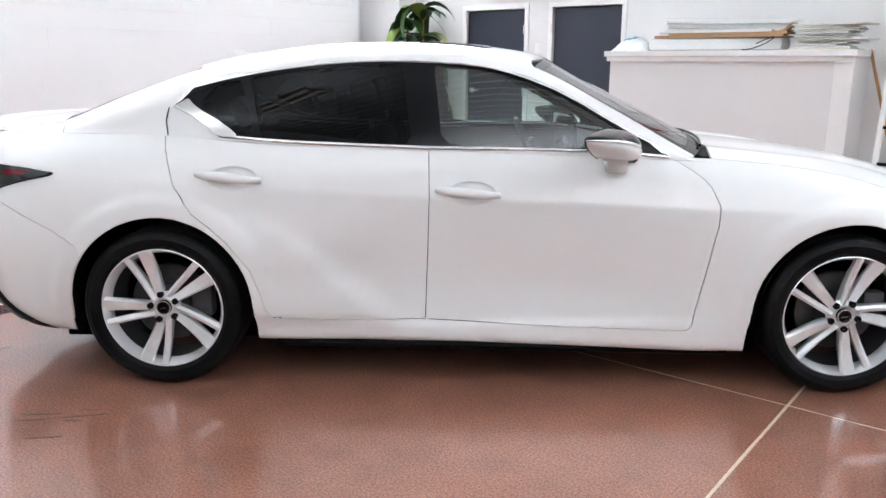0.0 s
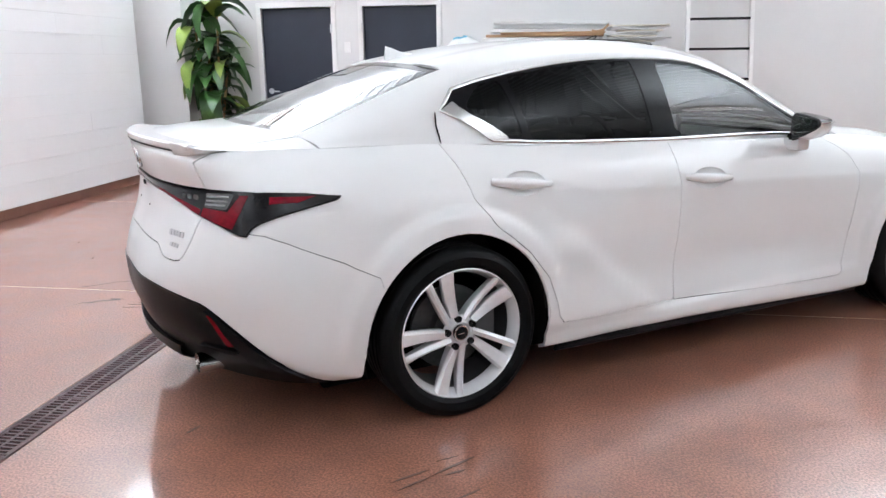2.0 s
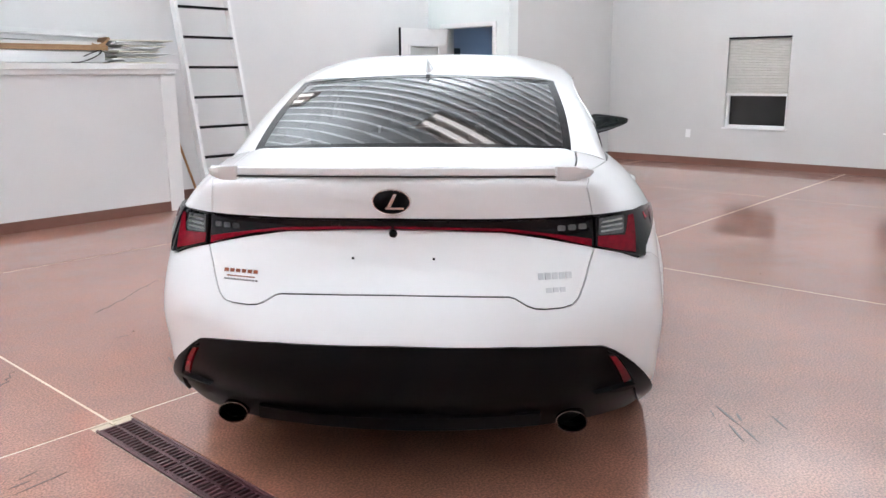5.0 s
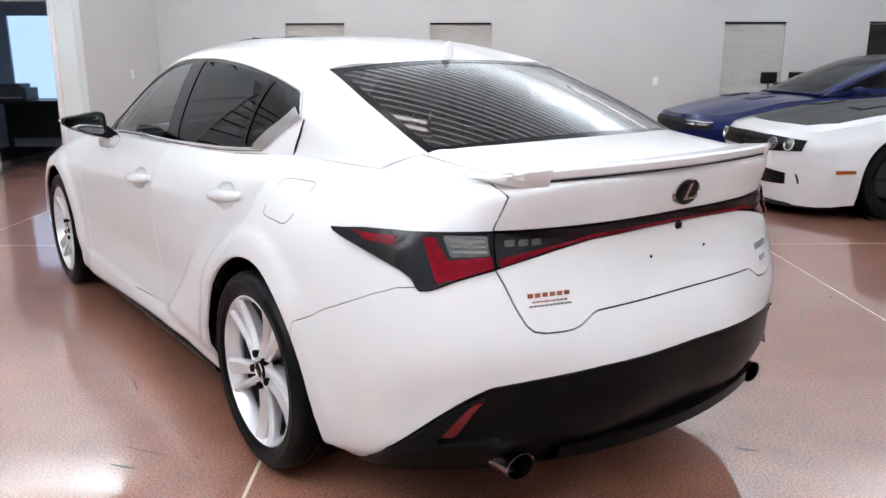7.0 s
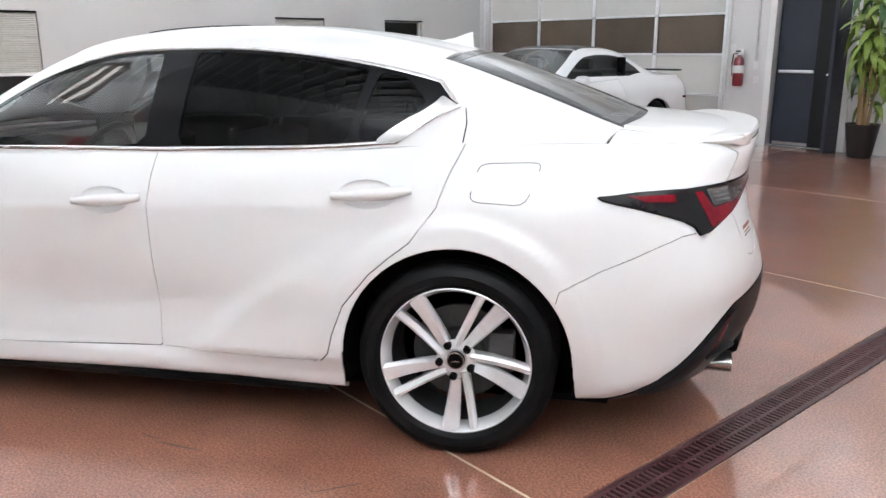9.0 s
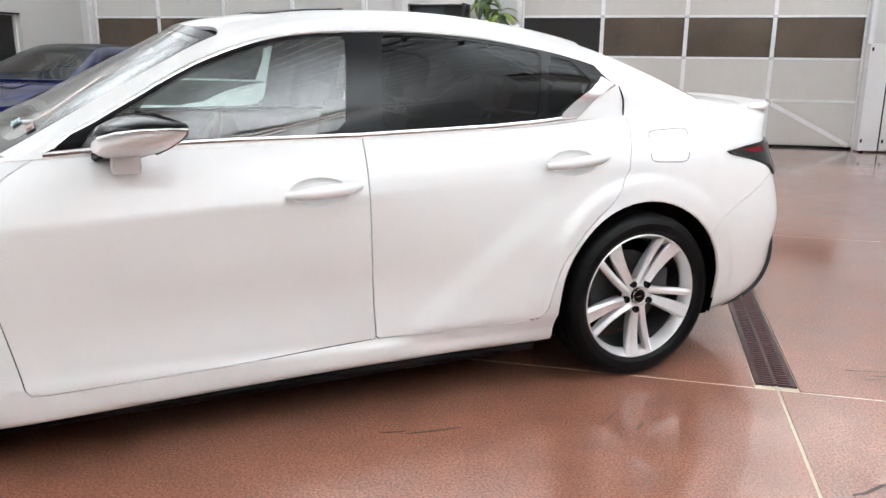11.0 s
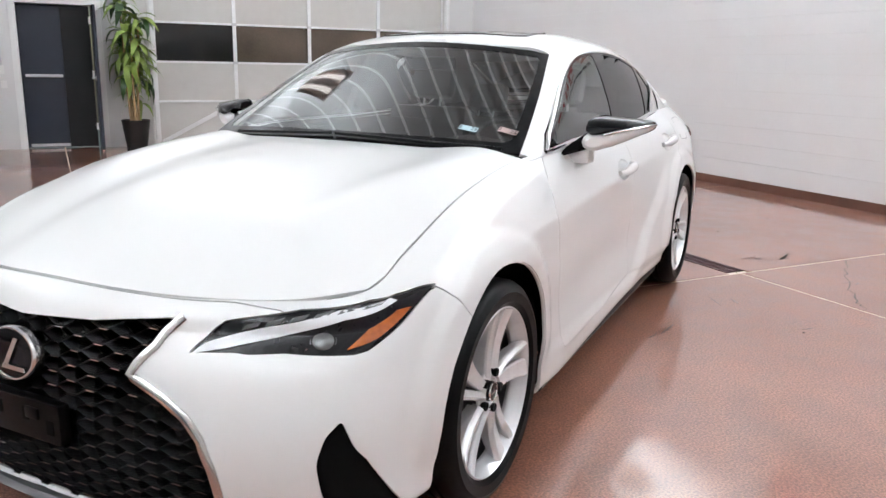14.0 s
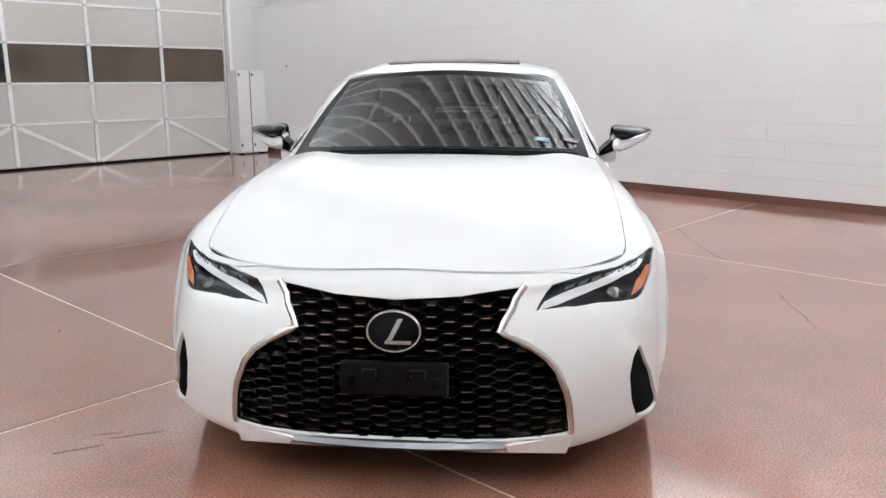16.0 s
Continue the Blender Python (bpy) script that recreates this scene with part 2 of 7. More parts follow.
# ---- surface patches of the car ----
def knots(net):
    d = np.linalg.norm(np.diff(net, axis=0), axis=2).mean(axis=1)
    return np.maximum(d, 1e-3)


def hermite(net, h, p, mirror0, mirror1, bow=False):
    """Smooth curve through the first axis of net at the positions p (in stations)."""
    n = len(net)
    m = np.empty_like(net)
    for i in range(1, n - 1):
        a, b = (net[i] - net[i - 1]) / h[i - 1], (net[i + 1] - net[i]) / h[i]
        m[i] = (a * h[i] + b * h[i - 1]) / (h[i] + h[i - 1])
    flip = np.array([1, -1, 1.0])
    m[0] = (net[1] - net[1] * flip) / (2 * h[0]) if mirror0 else (net[1] - net[0]) / h[0]
    m[-1] = (net[-2] * flip - net[-2]) / (2 * h[-1]) if mirror1 else (net[-1] - net[-2]) / h[-1]
    if bow and n == 3:
        m[0] = 2 * (net[1] - net[0]) / h[0] - m[1]
        m[-1] = 2 * (net[-1] - net[-2]) / h[-1] - m[-2]
    i = np.clip(np.floor(p).astype(int), 0, n - 2)
    t = (p - i)
    sh = (len(p),) + (1,) * (net.ndim - 1)
    t, hh = t.reshape(sh), h[i].reshape(sh)
    t2, t3 = t * t, t * t * t
    return net[i] * (2 * t3 - 3 * t2 + 1) + net[i + 1] * (3 * t2 - 2 * t3) + m[i] * hh * (t3 - 2 * t2 + t) + m[i + 1] * hh * (t3 - t2)


class Patch:
    """A smooth surface through rows of stations; p runs along the stations, q across the rows."""

    def __init__(self, rows, mirror_p=(False, False), mirror_q=(False, False), shape=None, bow=False):
        self.bow = bow
        self.net = np.array(rows, float).transpose(1, 0, 2)      # [station][row]
        self.np_, self.nq = self.net.shape[0] - 1, self.net.shape[1] - 1
        self.hp = knots(self.net)
        self.hq = knots(self.net.transpose(1, 0, 2))
        self.mp, self.mq, self.shape = mirror_p, mirror_q, shape
        g = np.stack(np.meshgrid(np.linspace(0, self.np_, 40 * self.np_ + 1), np.linspace(0, self.nq, 24 * self.nq + 1), indexing="ij"), -1).reshape(-1, 2)
        self.table, self.where = self.at(g), g

    def at(self, pq):
        pq = np.asarray(pq, float).reshape(-1, 2)
        out = np.empty((len(pq), 3))
        pu, inv = np.unique(np.round(pq[:, 0], 6), return_inverse=True)
        cols = hermite(self.net, self.hp, pu, *self.mp, self.bow)          # [pu][row][3]
        q = np.clip(pq[:, 1], 0, self.nq)
        c = cols[inv]
        n = self.nq + 1
        h = self.hq
        m = np.empty_like(c)
        for i in range(1, n - 1):
            a, b = (c[:, i] - c[:, i - 1]) / h[i - 1], (c[:, i + 1] - c[:, i]) / h[i]
            m[:, i] = (a * h[i] + b * h[i - 1]) / (h[i] + h[i - 1])
        flip = np.array([1, -1, 1.0])
        m[:, 0] = (c[:, 1] - c[:, 1] * flip) / (2 * h[0]) if self.mq[0] else (c[:, 1] - c[:, 0]) / h[0]
        m[:, -1] = (c[:, -2] * flip - c[:, -2]) / (2 * h[-1]) if self.mq[1] else (c[:, -1] - c[:, -2]) / h[-1]
        if self.bow:
            m[:, 0] = 2 * (c[:, 1] - c[:, 0]) / h[0] - m[:, 1]
            if not self.mq[1]:
                m[:, -1] = 2 * (c[:, -1] - c[:, -2]) / h[-1] - m[:, -2]
        i = np.clip(np.floor(q).astype(int), 0, n - 2)
        k = np.arange(len(q))
        t = (q - i)[:, None]
        hh = h[i][:, None]
        t2, t3 = t * t, t * t * t
        out = c[k, i] * (2 * t3 - 3 * t2 + 1) + c[k, i + 1] * (3 * t2 - 2 * t3) + m[k, i] * hh * (t3 - 2 * t2 + t) + m[k, i + 1] * hh * (t3 - t2)
        return self.shape(out) if self.shape else out

    def find(self, points, lo=0.0, hi=99.0):
        """The (p, q) of points (x, y, z); None leaves a coordinate free."""
        ok = (self.where[:, 0] >= lo) & (self.where[:, 0] <= hi)
        tab, wh = self.table[ok], self.where[ok]
        res = []
        for pt in points:
            use = [i for i in range(3) if pt[i] is not None]
            tgt = np.array([pt[i] for i in use], float)
            w = wh[np.argmin(((tab[:, use] - tgt) ** 2).sum(1))].copy()
            for _ in range(4):
                e = 1e-3
                s = self.at([w, w + (e, 0), w + (0, e)])[:, use]
                J = np.stack([(s[1] - s[0]) / e, (s[2] - s[0]) / e], 1)
                d = np.linalg.lstsq(J, tgt - s[0], rcond=1e-3)[0]
                w = w + np.clip(d, -0.1, 0.1)
                w = np.clip(w, [max(lo, 0), 0], [min(hi, self.np_), self.nq])
            res.append(w)
        return np.array(res)

    def frame_at(self, pq):
        e = 1e-3
        pq = np.asarray(pq, float)
        a = np.clip(pq, 0, [self.np_ - e, self.nq - e])
        s = self.at(a)
        dp, dq = (self.at(a + (e, 0)) - s) / e, (self.at(a + (0, e)) - s) / e
        n = np.cross(dq, dp)
        n /= np.maximum(np.linalg.norm(n, axis=1), 1e-9)[:, None]
        return s, dp, dq, n

    def offset(self, poly, w):
        """Moves a closed outline in (p, q) outwards by w metres along the surface."""
        poly = np.asarray(poly, float)
        s, dp, dq, n = self.frame_at(poly)
        out = poly.copy()
        area = 0.5 * np.sum(poly[:, 0] * np.roll(poly[:, 1], -1) - np.roll(poly[:, 0], -1) * poly[:, 1])
        k = len(poly)
        for i in range(k):
            a, b, c = s[i - 1], s[i], s[(i + 1) % k]
            e1, e2 = b - a, c - b
            e1, e2 = e1 / (np.linalg.norm(e1) + 1e-9), e2 / (np.linalg.norm(e2) + 1e-9)
            o1, o2 = np.cross(n[i], e1), np.cross(n[i], e2)
            o = o1 + o2
            o = o / max(np.linalg.norm(o), 0.3)
            o = o / max(o @ o1, 0.5)
            if area < 0:
                o = -o
            J = np.stack([dp[i], dq[i]], 1)
            out[i] += np.linalg.lstsq(J, o * w, rcond=None)[0]
        for axis, top_ in ((0, self.np_), (1, self.nq)):
            for lim in (0, top_):
                on = np.abs(poly[:, axis] - lim) < 1e-6
                out[on, axis] = lim
        return np.clip(out, [0, 0], [self.np_, self.nq])


def dense(poly, n=4, closed=True):
    poly = np.asarray(poly, float)
    k = len(poly)
    out = []
    for i in range(k if closed else k - 1):
        a, b = poly[i], poly[(i + 1) % k]
        for j in range(n):
            out.append(a + (b - a) * j / n)
    if not closed:
        out.append(poly[-1])
    return np.array(out)


def rounded(poly, r=0.25, n=3):
    """Rounds the corners of a closed outline by a share r of its sides."""
    poly = [np.array(p, float) for p in poly]
    out = []
    k = len(poly)
    for i in range(k):
        a, b, c = poly[i - 1], poly[i], poly[(i + 1) % k]
        p0, p2 = b + (a - b) * r, b + (c - b) * r
        for j in range(n + 1):
            t = j / n
            out.append(p0 * (1 - t) ** 2 + 2 * b * t * (1 - t) + p2 * t * t)
    return np.array(out)


def inside(poly, pts):
    x, y = pts[:, 0], pts[:, 1]
    r = np.zeros(len(pts), bool)
    k = len(poly)
    for i in range(k):
        (x0, y0), (x1, y1) = poly[i], poly[(i + 1) % k]
        if y0 == y1:
            continue
        c = ((y0 > y) != (y1 > y)) & (x < (x1 - x0) * (y - y0) / (y1 - y0) + x0)
        r ^= c
    return r


class Sheet:
    """A flat net over a patch that outlines can be cut out of."""

    def __init__(self, patch, dp, dq, p0=0.0, p1=None, q0=0.0, q1=None):
        self.patch = patch
        p1, q1 = patch.np_ if p1 is None else p1, patch.nq if q1 is None else q1
        self.bm = bmesh.new()
        a, b = max(2, round((p1 - p0) * dp)), max(2, round((q1 - q0) * dq))
        vs = [[self.bm.verts.new((p0 + (p1 - p0) * i / a, q0 + (q1 - q0) * j / b, 0)) for j in range(b + 1)] for i in range(a + 1)]
        for i in range(a):
            for j in range(b):
                self.bm.faces.new((vs[i][j], vs[i + 1][j], vs[i + 1][j + 1], vs[i][j + 1]))
        self.tag = self.bm.faces.layers.int.new("piece")
        self.names = [""]

    def score(self, poly, closed=True):
        poly = np.asarray(poly, float)
        lo, hi = poly.min(0) - 0.2, poly.max(0) + 0.2
        faces = [f for f in self.bm.faces if lo[0] < f.calc_center_median().x < hi[0] and lo[1] < f.calc_center_median().y < hi[1]]
        k = len(poly)
        for i in range(k if closed else k - 1):
            a, b = poly[i], poly[(i + 1) % k]
            d = b - a
            L = math.hypot(*d)
            if L < 1e-7:
                continue
            nx, ny = -d[1] / L, d[0] / L
            x0, x1, y0, y1 = min(a[0], b[0]) - 1e-4, max(a[0], b[0]) + 1e-4, min(a[1], b[1]) - 1e-4, max(a[1], b[1]) + 1e-4
            near = []
            for f in faces:
                if not f.is_valid:
                    continue
                cs = [v.co for v in f.verts]
                if max(c.x for c in cs) < x0 or min(c.x for c in cs) > x1 or max(c.y for c in cs) < y0 or min(c.y for c in cs) > y1:
                    continue
                s = [(c.x - a[0]) * nx + (c.y - a[1]) * ny for c in cs]
                if min(s) < -1e-6 and max(s) > 1e-6:
                    near.append(f)
            if near:
                geom = list({v for f in near for v in f.verts}) + list({e for f in near for e in f.edges}) + near
                r = bmesh.ops.bisect_plane(self.bm, geom=geom, dist=1e-7, plane_co=(a[0], a[1], 0), plane_no=(nx, ny, 0))
                known = set(faces)
                faces += [g for g in r["geom"] if isinstance(g, bmesh.types.BMFace) and g not in known]

    def cut(self, name, poly, gap=0.0, over=True):
        """Gives the faces within the outline the piece's name; a gap of that width is left free round it."""
        poly = np.asarray(poly, float)
        rings = [(poly, name)] if not gap else [(self.patch.offset(poly, gap / 2), "gap"), (self.patch.offset(poly, -gap / 2), name)]
        for ring, label in rings:
            self.score(ring)
        for ring, label in rings:
            if label not in self.names:
                self.names.append(label)
            n = self.names.index(label)
            fs = list(self.bm.faces)
            c = np.array([f.calc_center_median()[:2] for f in fs])
            for f, ok in zip(fs, inside(ring, c)):
                if ok and (over or f[self.tag] == 0):
                    f[self.tag] = n

    def piece(self, name, side=0, lift=0.0, rim=0.0):
        """The faces of a piece as a mesh in space. side 1 left, -1 right, 0 both."""
        n = self.names.index(name)
        out = bmesh.new()
        fs = [f for f in self.bm.faces if f[self.tag] == n]
        vs = list({v for f in fs for v in f.verts})
        pos = self.patch.at([v.co[:2] for v in vs])
        if lift:
            nrm = self.patch.frame_at([v.co[:2] for v in vs])[3]
            pos = pos + nrm * lift
        for s in ((1, -1) if side == 0 else (side,)):
            made = {v: out.verts.new((p[0], p[1] * s, p[2])) for v, p in zip(vs, pos)}
            for f in fs:
                loop = [made[v] for v in f.verts]
                out.faces.new(loop[::-1] if s > 0 else loop)
        if side == 0:
            bmesh.ops.remove_doubles(out, verts=out.verts, dist=2e-5)
        bmesh.ops.dissolve_degenerate(out, dist=1e-6, edges=out.edges)
        if rim:
            out.normal_update()
            back = {v: v.normal.copy() for v in out.verts}
            es = [e for e in out.edges if e.is_boundary]
            r = bmesh.ops.extrude_edge_only(out, edges=es)
            nv = [g for g in r["geom"] if isinstance(g, bmesh.types.BMVert)]
            old = {}
            for v in nv:
                for e in v.link_edges:
                    o = e.other_vert(v)
                    if o in back and (o.co - v.co).length < 1e-7:
                        old[v] = o
            for v in nv:
                if v in old:
                    v.co = v.co - back[old[v]] * rim
        return out


def trim(points, width, height, normals, bm=None, closed=True, side=1, lift=0.0):
    """A raised strip with a domed section along points on a surface."""
    bm = bm or bmesh.new()
    P = [Vector(p) for p in points]
    N = [Vector(n) for n in normals]
    k = len(P)
    rows = []
    for i in range(k):
        a, b = (P[i - 1], P[(i + 1) % k]) if closed else (P[max(i - 1, 0)], P[min(i + 1, k - 1)])
        d = (b - a).normalized()
        s = d.cross(N[i]).normalized()
        base = P[i] + N[i] * lift
        sec = [base - s * width / 2 - N[i] * 0.006, base - s * width / 2 + N[i] * height * 0.55, base - s * width * 0.25 + N[i] * height,
               base + s * width * 0.25 + N[i] * height, base + s * width / 2 + N[i] * height * 0.55, base + s * width / 2 - N[i] * 0.006]
        rows.append([bm.verts.new((c.x, c.y * side, c.z)) for c in sec])
    for i in range(k if closed else k - 1):
        a, b = rows[i], rows[(i + 1) % k]
        for j in range(5):
            q = (a[j], a[j + 1], b[j + 1], b[j])
            bm.faces.new(q if side > 0 else q[::-1])
    if not closed:
        bm.faces.new(rows[0])
        bm.faces.new(rows[-1][::-1])
    bmesh.ops.recalc_face_normals(bm, faces=bm.faces)
    return bm


# ---- the white sedan ----
# Rear axle at x = 0, front axle at x = 2.8, nose towards +x; half widths on +y.
ROW_UNDER = [(-.93, 0, .25), (-.91, .35, .25), (-.80, .59, .24), (-.64, .76, .225), (-.40, .82, .21), (0, .83, .19), (.42, .825, .185), (1.1, .79, .18), (1.75, .81, .175), (2.3, .83, .165), (2.8, .86, .165), (3.13, .85, .185), (3.30, .80, .187), (3.465, .50, .112), (3.55, 0, .135)]
ROW_LOW = [(-1.01, 0, .365), (-.985, .35, .365), (-.865, .63, .355), (-.69, .80, .31), (-.40, .855, .235), (0, .868, .22), (.42, .866, .205), (1.1, .847, .20), (1.75, .860, .19), (2.3, .874, .18), (2.8, .89, .19), (3.13, .885, .215), (3.345, .838, .212), (3.535, .535, .150), (3.61, 0, .175)]
ROW_SILL = [(-1.045, 0, .515), (-1.015, .35, .512), (-.885, .64, .50), (-.715, .815, .45), (-.40, .876, .38), (0, .888, .36), (.42, .878, .31), (1.1, .856, .295), (1.75, .870, .285), (2.3, .886, .29), (2.8, .905, .30), (3.13, .90, .30), (3.375, .825, .30), (3.57, .545, .27), (3.655, 0, .27)]
ROW_DOOR = [(-1.03, 0, .63), (-1.0, .35, .63), (-.905, .625, .61), (-.745, .812, .58), (-.40, .886, .55), (0, .90, .53), (.42, .872, .48), (1.1, .846, .46), (1.75, .858, .46), (2.3, .886, .46), (2.8, .91, .48), (3.13, .903, .46), (3.385, .81, .44), (3.59, .49, .42), (3.668, 0, .42)]
ROW_MID = [(-.968, 0, .79), (-.952, .35, .78), (-.872, .605, .77), (-.74, .775, .75), (-.42, .868, .73), (0, .888, .70), (.42, .868, .66), (1.1, .855, .65), (1.75, .866, .64), (2.3, .884, .63), (2.8, .903, .64), (3.13, .885, .615), (3.355, .78, .585), (3.555, .44, .575), (3.66, 0, .57)]
ROW_CREASE = [(-.962, 0, .90), (-.935, .35, .90), (-.845, .585, .90), (-.70, .73, .90), (-.43, .83, .87), (0, .852, .86), (.42, .843, .83), (1.1, .846, .80), (1.75, .858, .785), (2.3, .870, .76), (2.8, .882, .745), (3.12, .858, .725), (3.29, .775, .66), (3.505, .43, .645), (3.635, 0, .66)]
ROW_SHOULDER = [(-.988, 0, 1.02), (-.958, .35, 1.02), (-.872, .565, 1.005), (-.68, .672, .985), (-.43, .755, .975), (0, .79, .965), (.42, .80, .935), (1.1, .81, .905), (1.75, .82, .89), (2.3, .815, .875), (2.8, .82, .845), (3.10, .812, .775), (3.27, .765, .70), (3.48, .44, .685), (3.60, 0, .718)]
ROW_BELT = [(-.972, 0, 1.045), (-.945, .35, 1.045), (-.86, .54, 1.035), (-.67, .61, 1.035), (-.43, .68, 1.035), (0, .715, 1.03), (.42, .735, 1.0), (1.1, .758, .98), (1.75, .768, .962), (2.3, .728, .95), (2.8, .745, .885), (3.09, .748, .795), (3.245, .73, .73), (3.45, .43, .715), (3.565, 0, .742)]


def ramp(v, lo, hi):
    t = np.clip((v - lo) / (hi - lo), 0, 1)
    return t * t * (3 - 2 * t)


def shape_side(s):
    """Flat-topped arch flares, the shoulder crease and the blade that runs from the sill up to the rear wheel."""
    x, y, z = s[:, 0], s[:, 1].copy(), s[:, 2]
    flank = ramp(y, .60, .72)
    for cx in (0.0, 2.8):
        r = np.hypot(x - cx, z - 0.335)
        y += flank * 0.016 * ramp(-r, -.482, -.452) * ramp(z, .25, .40)
    zc = np.interp(x, [-.43, 0, .42, 1.1, 1.75, 2.3, 2.8], [.875, .86, .83, .803, .785, .765, .75])
    amp = np.interp(x, [-.5, -.2, .5, .9, 1.2, 2.4, 2.9, 3.05], [0, .002, .003, .006, .009, .009, .004, 0])
    y += flank * amp * np.exp(-np.abs(z - zc) / .045)
    d = (x - 0.98) * -0.62 - (z - 0.29) * 0.78
    k = np.clip((x + 0.1) / 0.5, 0, 1) * np.clip((1.25 - x) / 0.3, 0, 1) * np.clip((z - 0.25) / 0.06, 0, 1) * np.clip((0.78 - z) / 0.2, 0, 1)
    y += flank * 0.024 * k * ramp(d, -.034, .034)
    y -= flank * 0.010 * np.exp(-((x - 1.6) / 0.75) ** 2) * np.exp(-((z - 0.43) / 0.1) ** 2)
    sill = np.interp(x, [.5, .8, 1.0, 2.2, 2.35], [0, 0, 1, 1, 0])
    y += flank * 0.012 * sill * ramp(-z, -(.285 + .03 * (x - 1.0)), -(.255 + .03 * (x - 1.0)))
    return np.stack([x, y, z], 1)


lower = Patch([ROW_UNDER, ROW_LOW, ROW_SILL, ROW_DOOR, ROW_MID, ROW_CREASE, ROW_SHOULDER, ROW_BELT], mirror_p=(True, True), shape=shape_side)


def xz(pts, lo=2.5, hi=12.4):
    return lower.find([(x, None, z) for x, z in pts], lo, hi)


def yz(pts, lo, hi):
    return lower.find([(None, y, z) for y, z in pts], lo, hi)


body = Sheet(lower, 18, 10)
ARCH_R = 0.386


def arch(cx, cz=0.335, r=ARCH_R):
    top = [(cx + r * math.cos(a), cz + r * math.sin(a)) for a in np.linspace(math.pi * 1.02, -math.pi * 0.02, 30)]
    top = [(cx - r - 0.004, cz - 0.05)] + top + [(cx + r + 0.004, cz - 0.05)]
    a = xz(top)
    lo = xz([(cx + r + 0.006, 0.2), (cx - r - 0.012, 0.22)])
    lo2 = lo.copy()
    lo2[:, 1] = -0.3
    return np.concatenate([a, lo[:1], lo2, lo[1:]])


def clipq(poly):
    return np.clip(poly, [0, 0], [lower.np_, lower.nq])


FRONT_DOOR = [(1.10, 1.10), (1.105, .80), (1.10, .60), (1.094, .45), (1.09, .30), (1.10, .291), (2.13, .266), (2.165, .270), (2.180, .288), (2.225, .50), (2.262, .70), (2.266, .78), (2.235, .85), (2.17, .91), (2.09, .957), (2.06, 1.10)]
REAR_DOOR = [(1.10, 1.10), (1.105, .80), (1.10, .60), (1.094, .45), (1.09, .30), (1.08, .291), (.50, .300), (.462, .305), (.435, .335), (.418, .40), (.378, .505), (.285, .62), (.15, .73), (.068, .84), (.018, .98), (.0, 1.10)]


def door_poly(pts):
    w = xz([(x, min(z, 0.999)) for x, z in pts])
    for i, (x, z) in enumerate(pts):
        if z > 1.05:
            w[i] = lower.find([(x, None, 1.0)], 2.5, 12.4)[0]
            w[i][1] = lower.nq
    return w


# fuel flap, doors, lid, lamps, bumpers
P_FRONT, P_REAR = dense(door_poly(FRONT_DOOR), 3), dense(door_poly(REAR_DOOR), 3)
lid = yz([(0.0, .698), (.34, .692), (.36, .686), (.395, .664), (.42, .655), (.45, .652), (.50, .653), (.53, .660), (.548, .678), (.565, .72), (.59, .80), (.605, .86), (.592, .905), (.575, .97), (.567, 1.0)], 0, 3)
lid_top = lower.find([(-.80, .56, 1.03)], 0, 4)
P_LID = dense(np.concatenate([[[0, lid[0][1]]], lid[1:], [[lid_top[0][0], lower.nq], [0, lower.nq]]]), 3)
TAIL = [(-.965, 0, .918), (-.935, .35, .915), (-.845, .59, .912), (-.70, .73, .906), (-.55, .79, .899), (-.434, .826, .888), (-.452, .82, .872), (-.55, .80, .848), (-.655, .785, .824), (-.70, .77, .808), (-.728, .755, .788), (-.742, .745, .760), (-.765, .725, .763), (-.80, .68, .785), (-.852, .59, .815), (-.90, .44, .853), (-.935, .32, .876), (-.955, .15, .884), (-.962, 0, .886)]
P_TAIL = dense(lower.find(TAIL, 0, 5), 3)
P_TAIL[0][0] = P_TAIL[-1][0] = 0
BAR = [t for t in TAIL if t[1] < .6]
P_TAILBAR = dense(lower.find([t if t[1] < .585 else (t[0], .588, t[2]) for t in BAR], 0, 5), 3)
P_TAILBAR[0][0] = P_TAILBAR[-1][0] = 0
rb = xz([(-.70, .768), (-.62, .735), (-.45, .66), (-.335, .60)], 2, 6)
P_RBUMP = clipq(np.concatenate([[[0, lid[0][1] + 0.3]], [[0, 0]], [[5.2, 0]], xz([(-.30, .22), (-.30, .45)]), rb[::-1], lower.find([(-.80, .68, .785), (-.852, .59, .812)], 1, 4), [[1.0, lid[1][1] + 0.6]]]))
skirt = lower.find([(-1.045, 0, .555), (-1.012, .35, .549), (-.89, .625, .518), (-.862, .66, .497), (-.78, .72, .432), (-.66, .79, .328), (-.52, .828, .205), (-.49, .83, .17)], 0, 5)
P_SKIRT = dense(clipq(np.concatenate([[[0, skirt[0][1]]], skirt[1:], [[skirt[-1][0] + .1, 0], [0, 0]]])), 3)
P_REFL = rounded(lower.find([(-.858, .628, .484), (-.840, .648, .480), (-.787, .714, .386), (-.808, .686, .381)], 1, 5), 0.12)
HEAD = [(3.527, .429, .606), (3.487, .452, .64), (3.451, .476, .667), (3.36, .62, .69), (3.264, .745, .712), (3.19, .81, .727), (3.123, .851, .734), (3.19, .83, .69), (3.27, .80, .635), (3.32, .775, .607), (3.345, .755, .600), (3.42, .62, .594), (3.462, .545, .593), (3.475, .52, .600)]
P_HEAD = dense(lower.find(HEAD, 10.4, 14), 3)
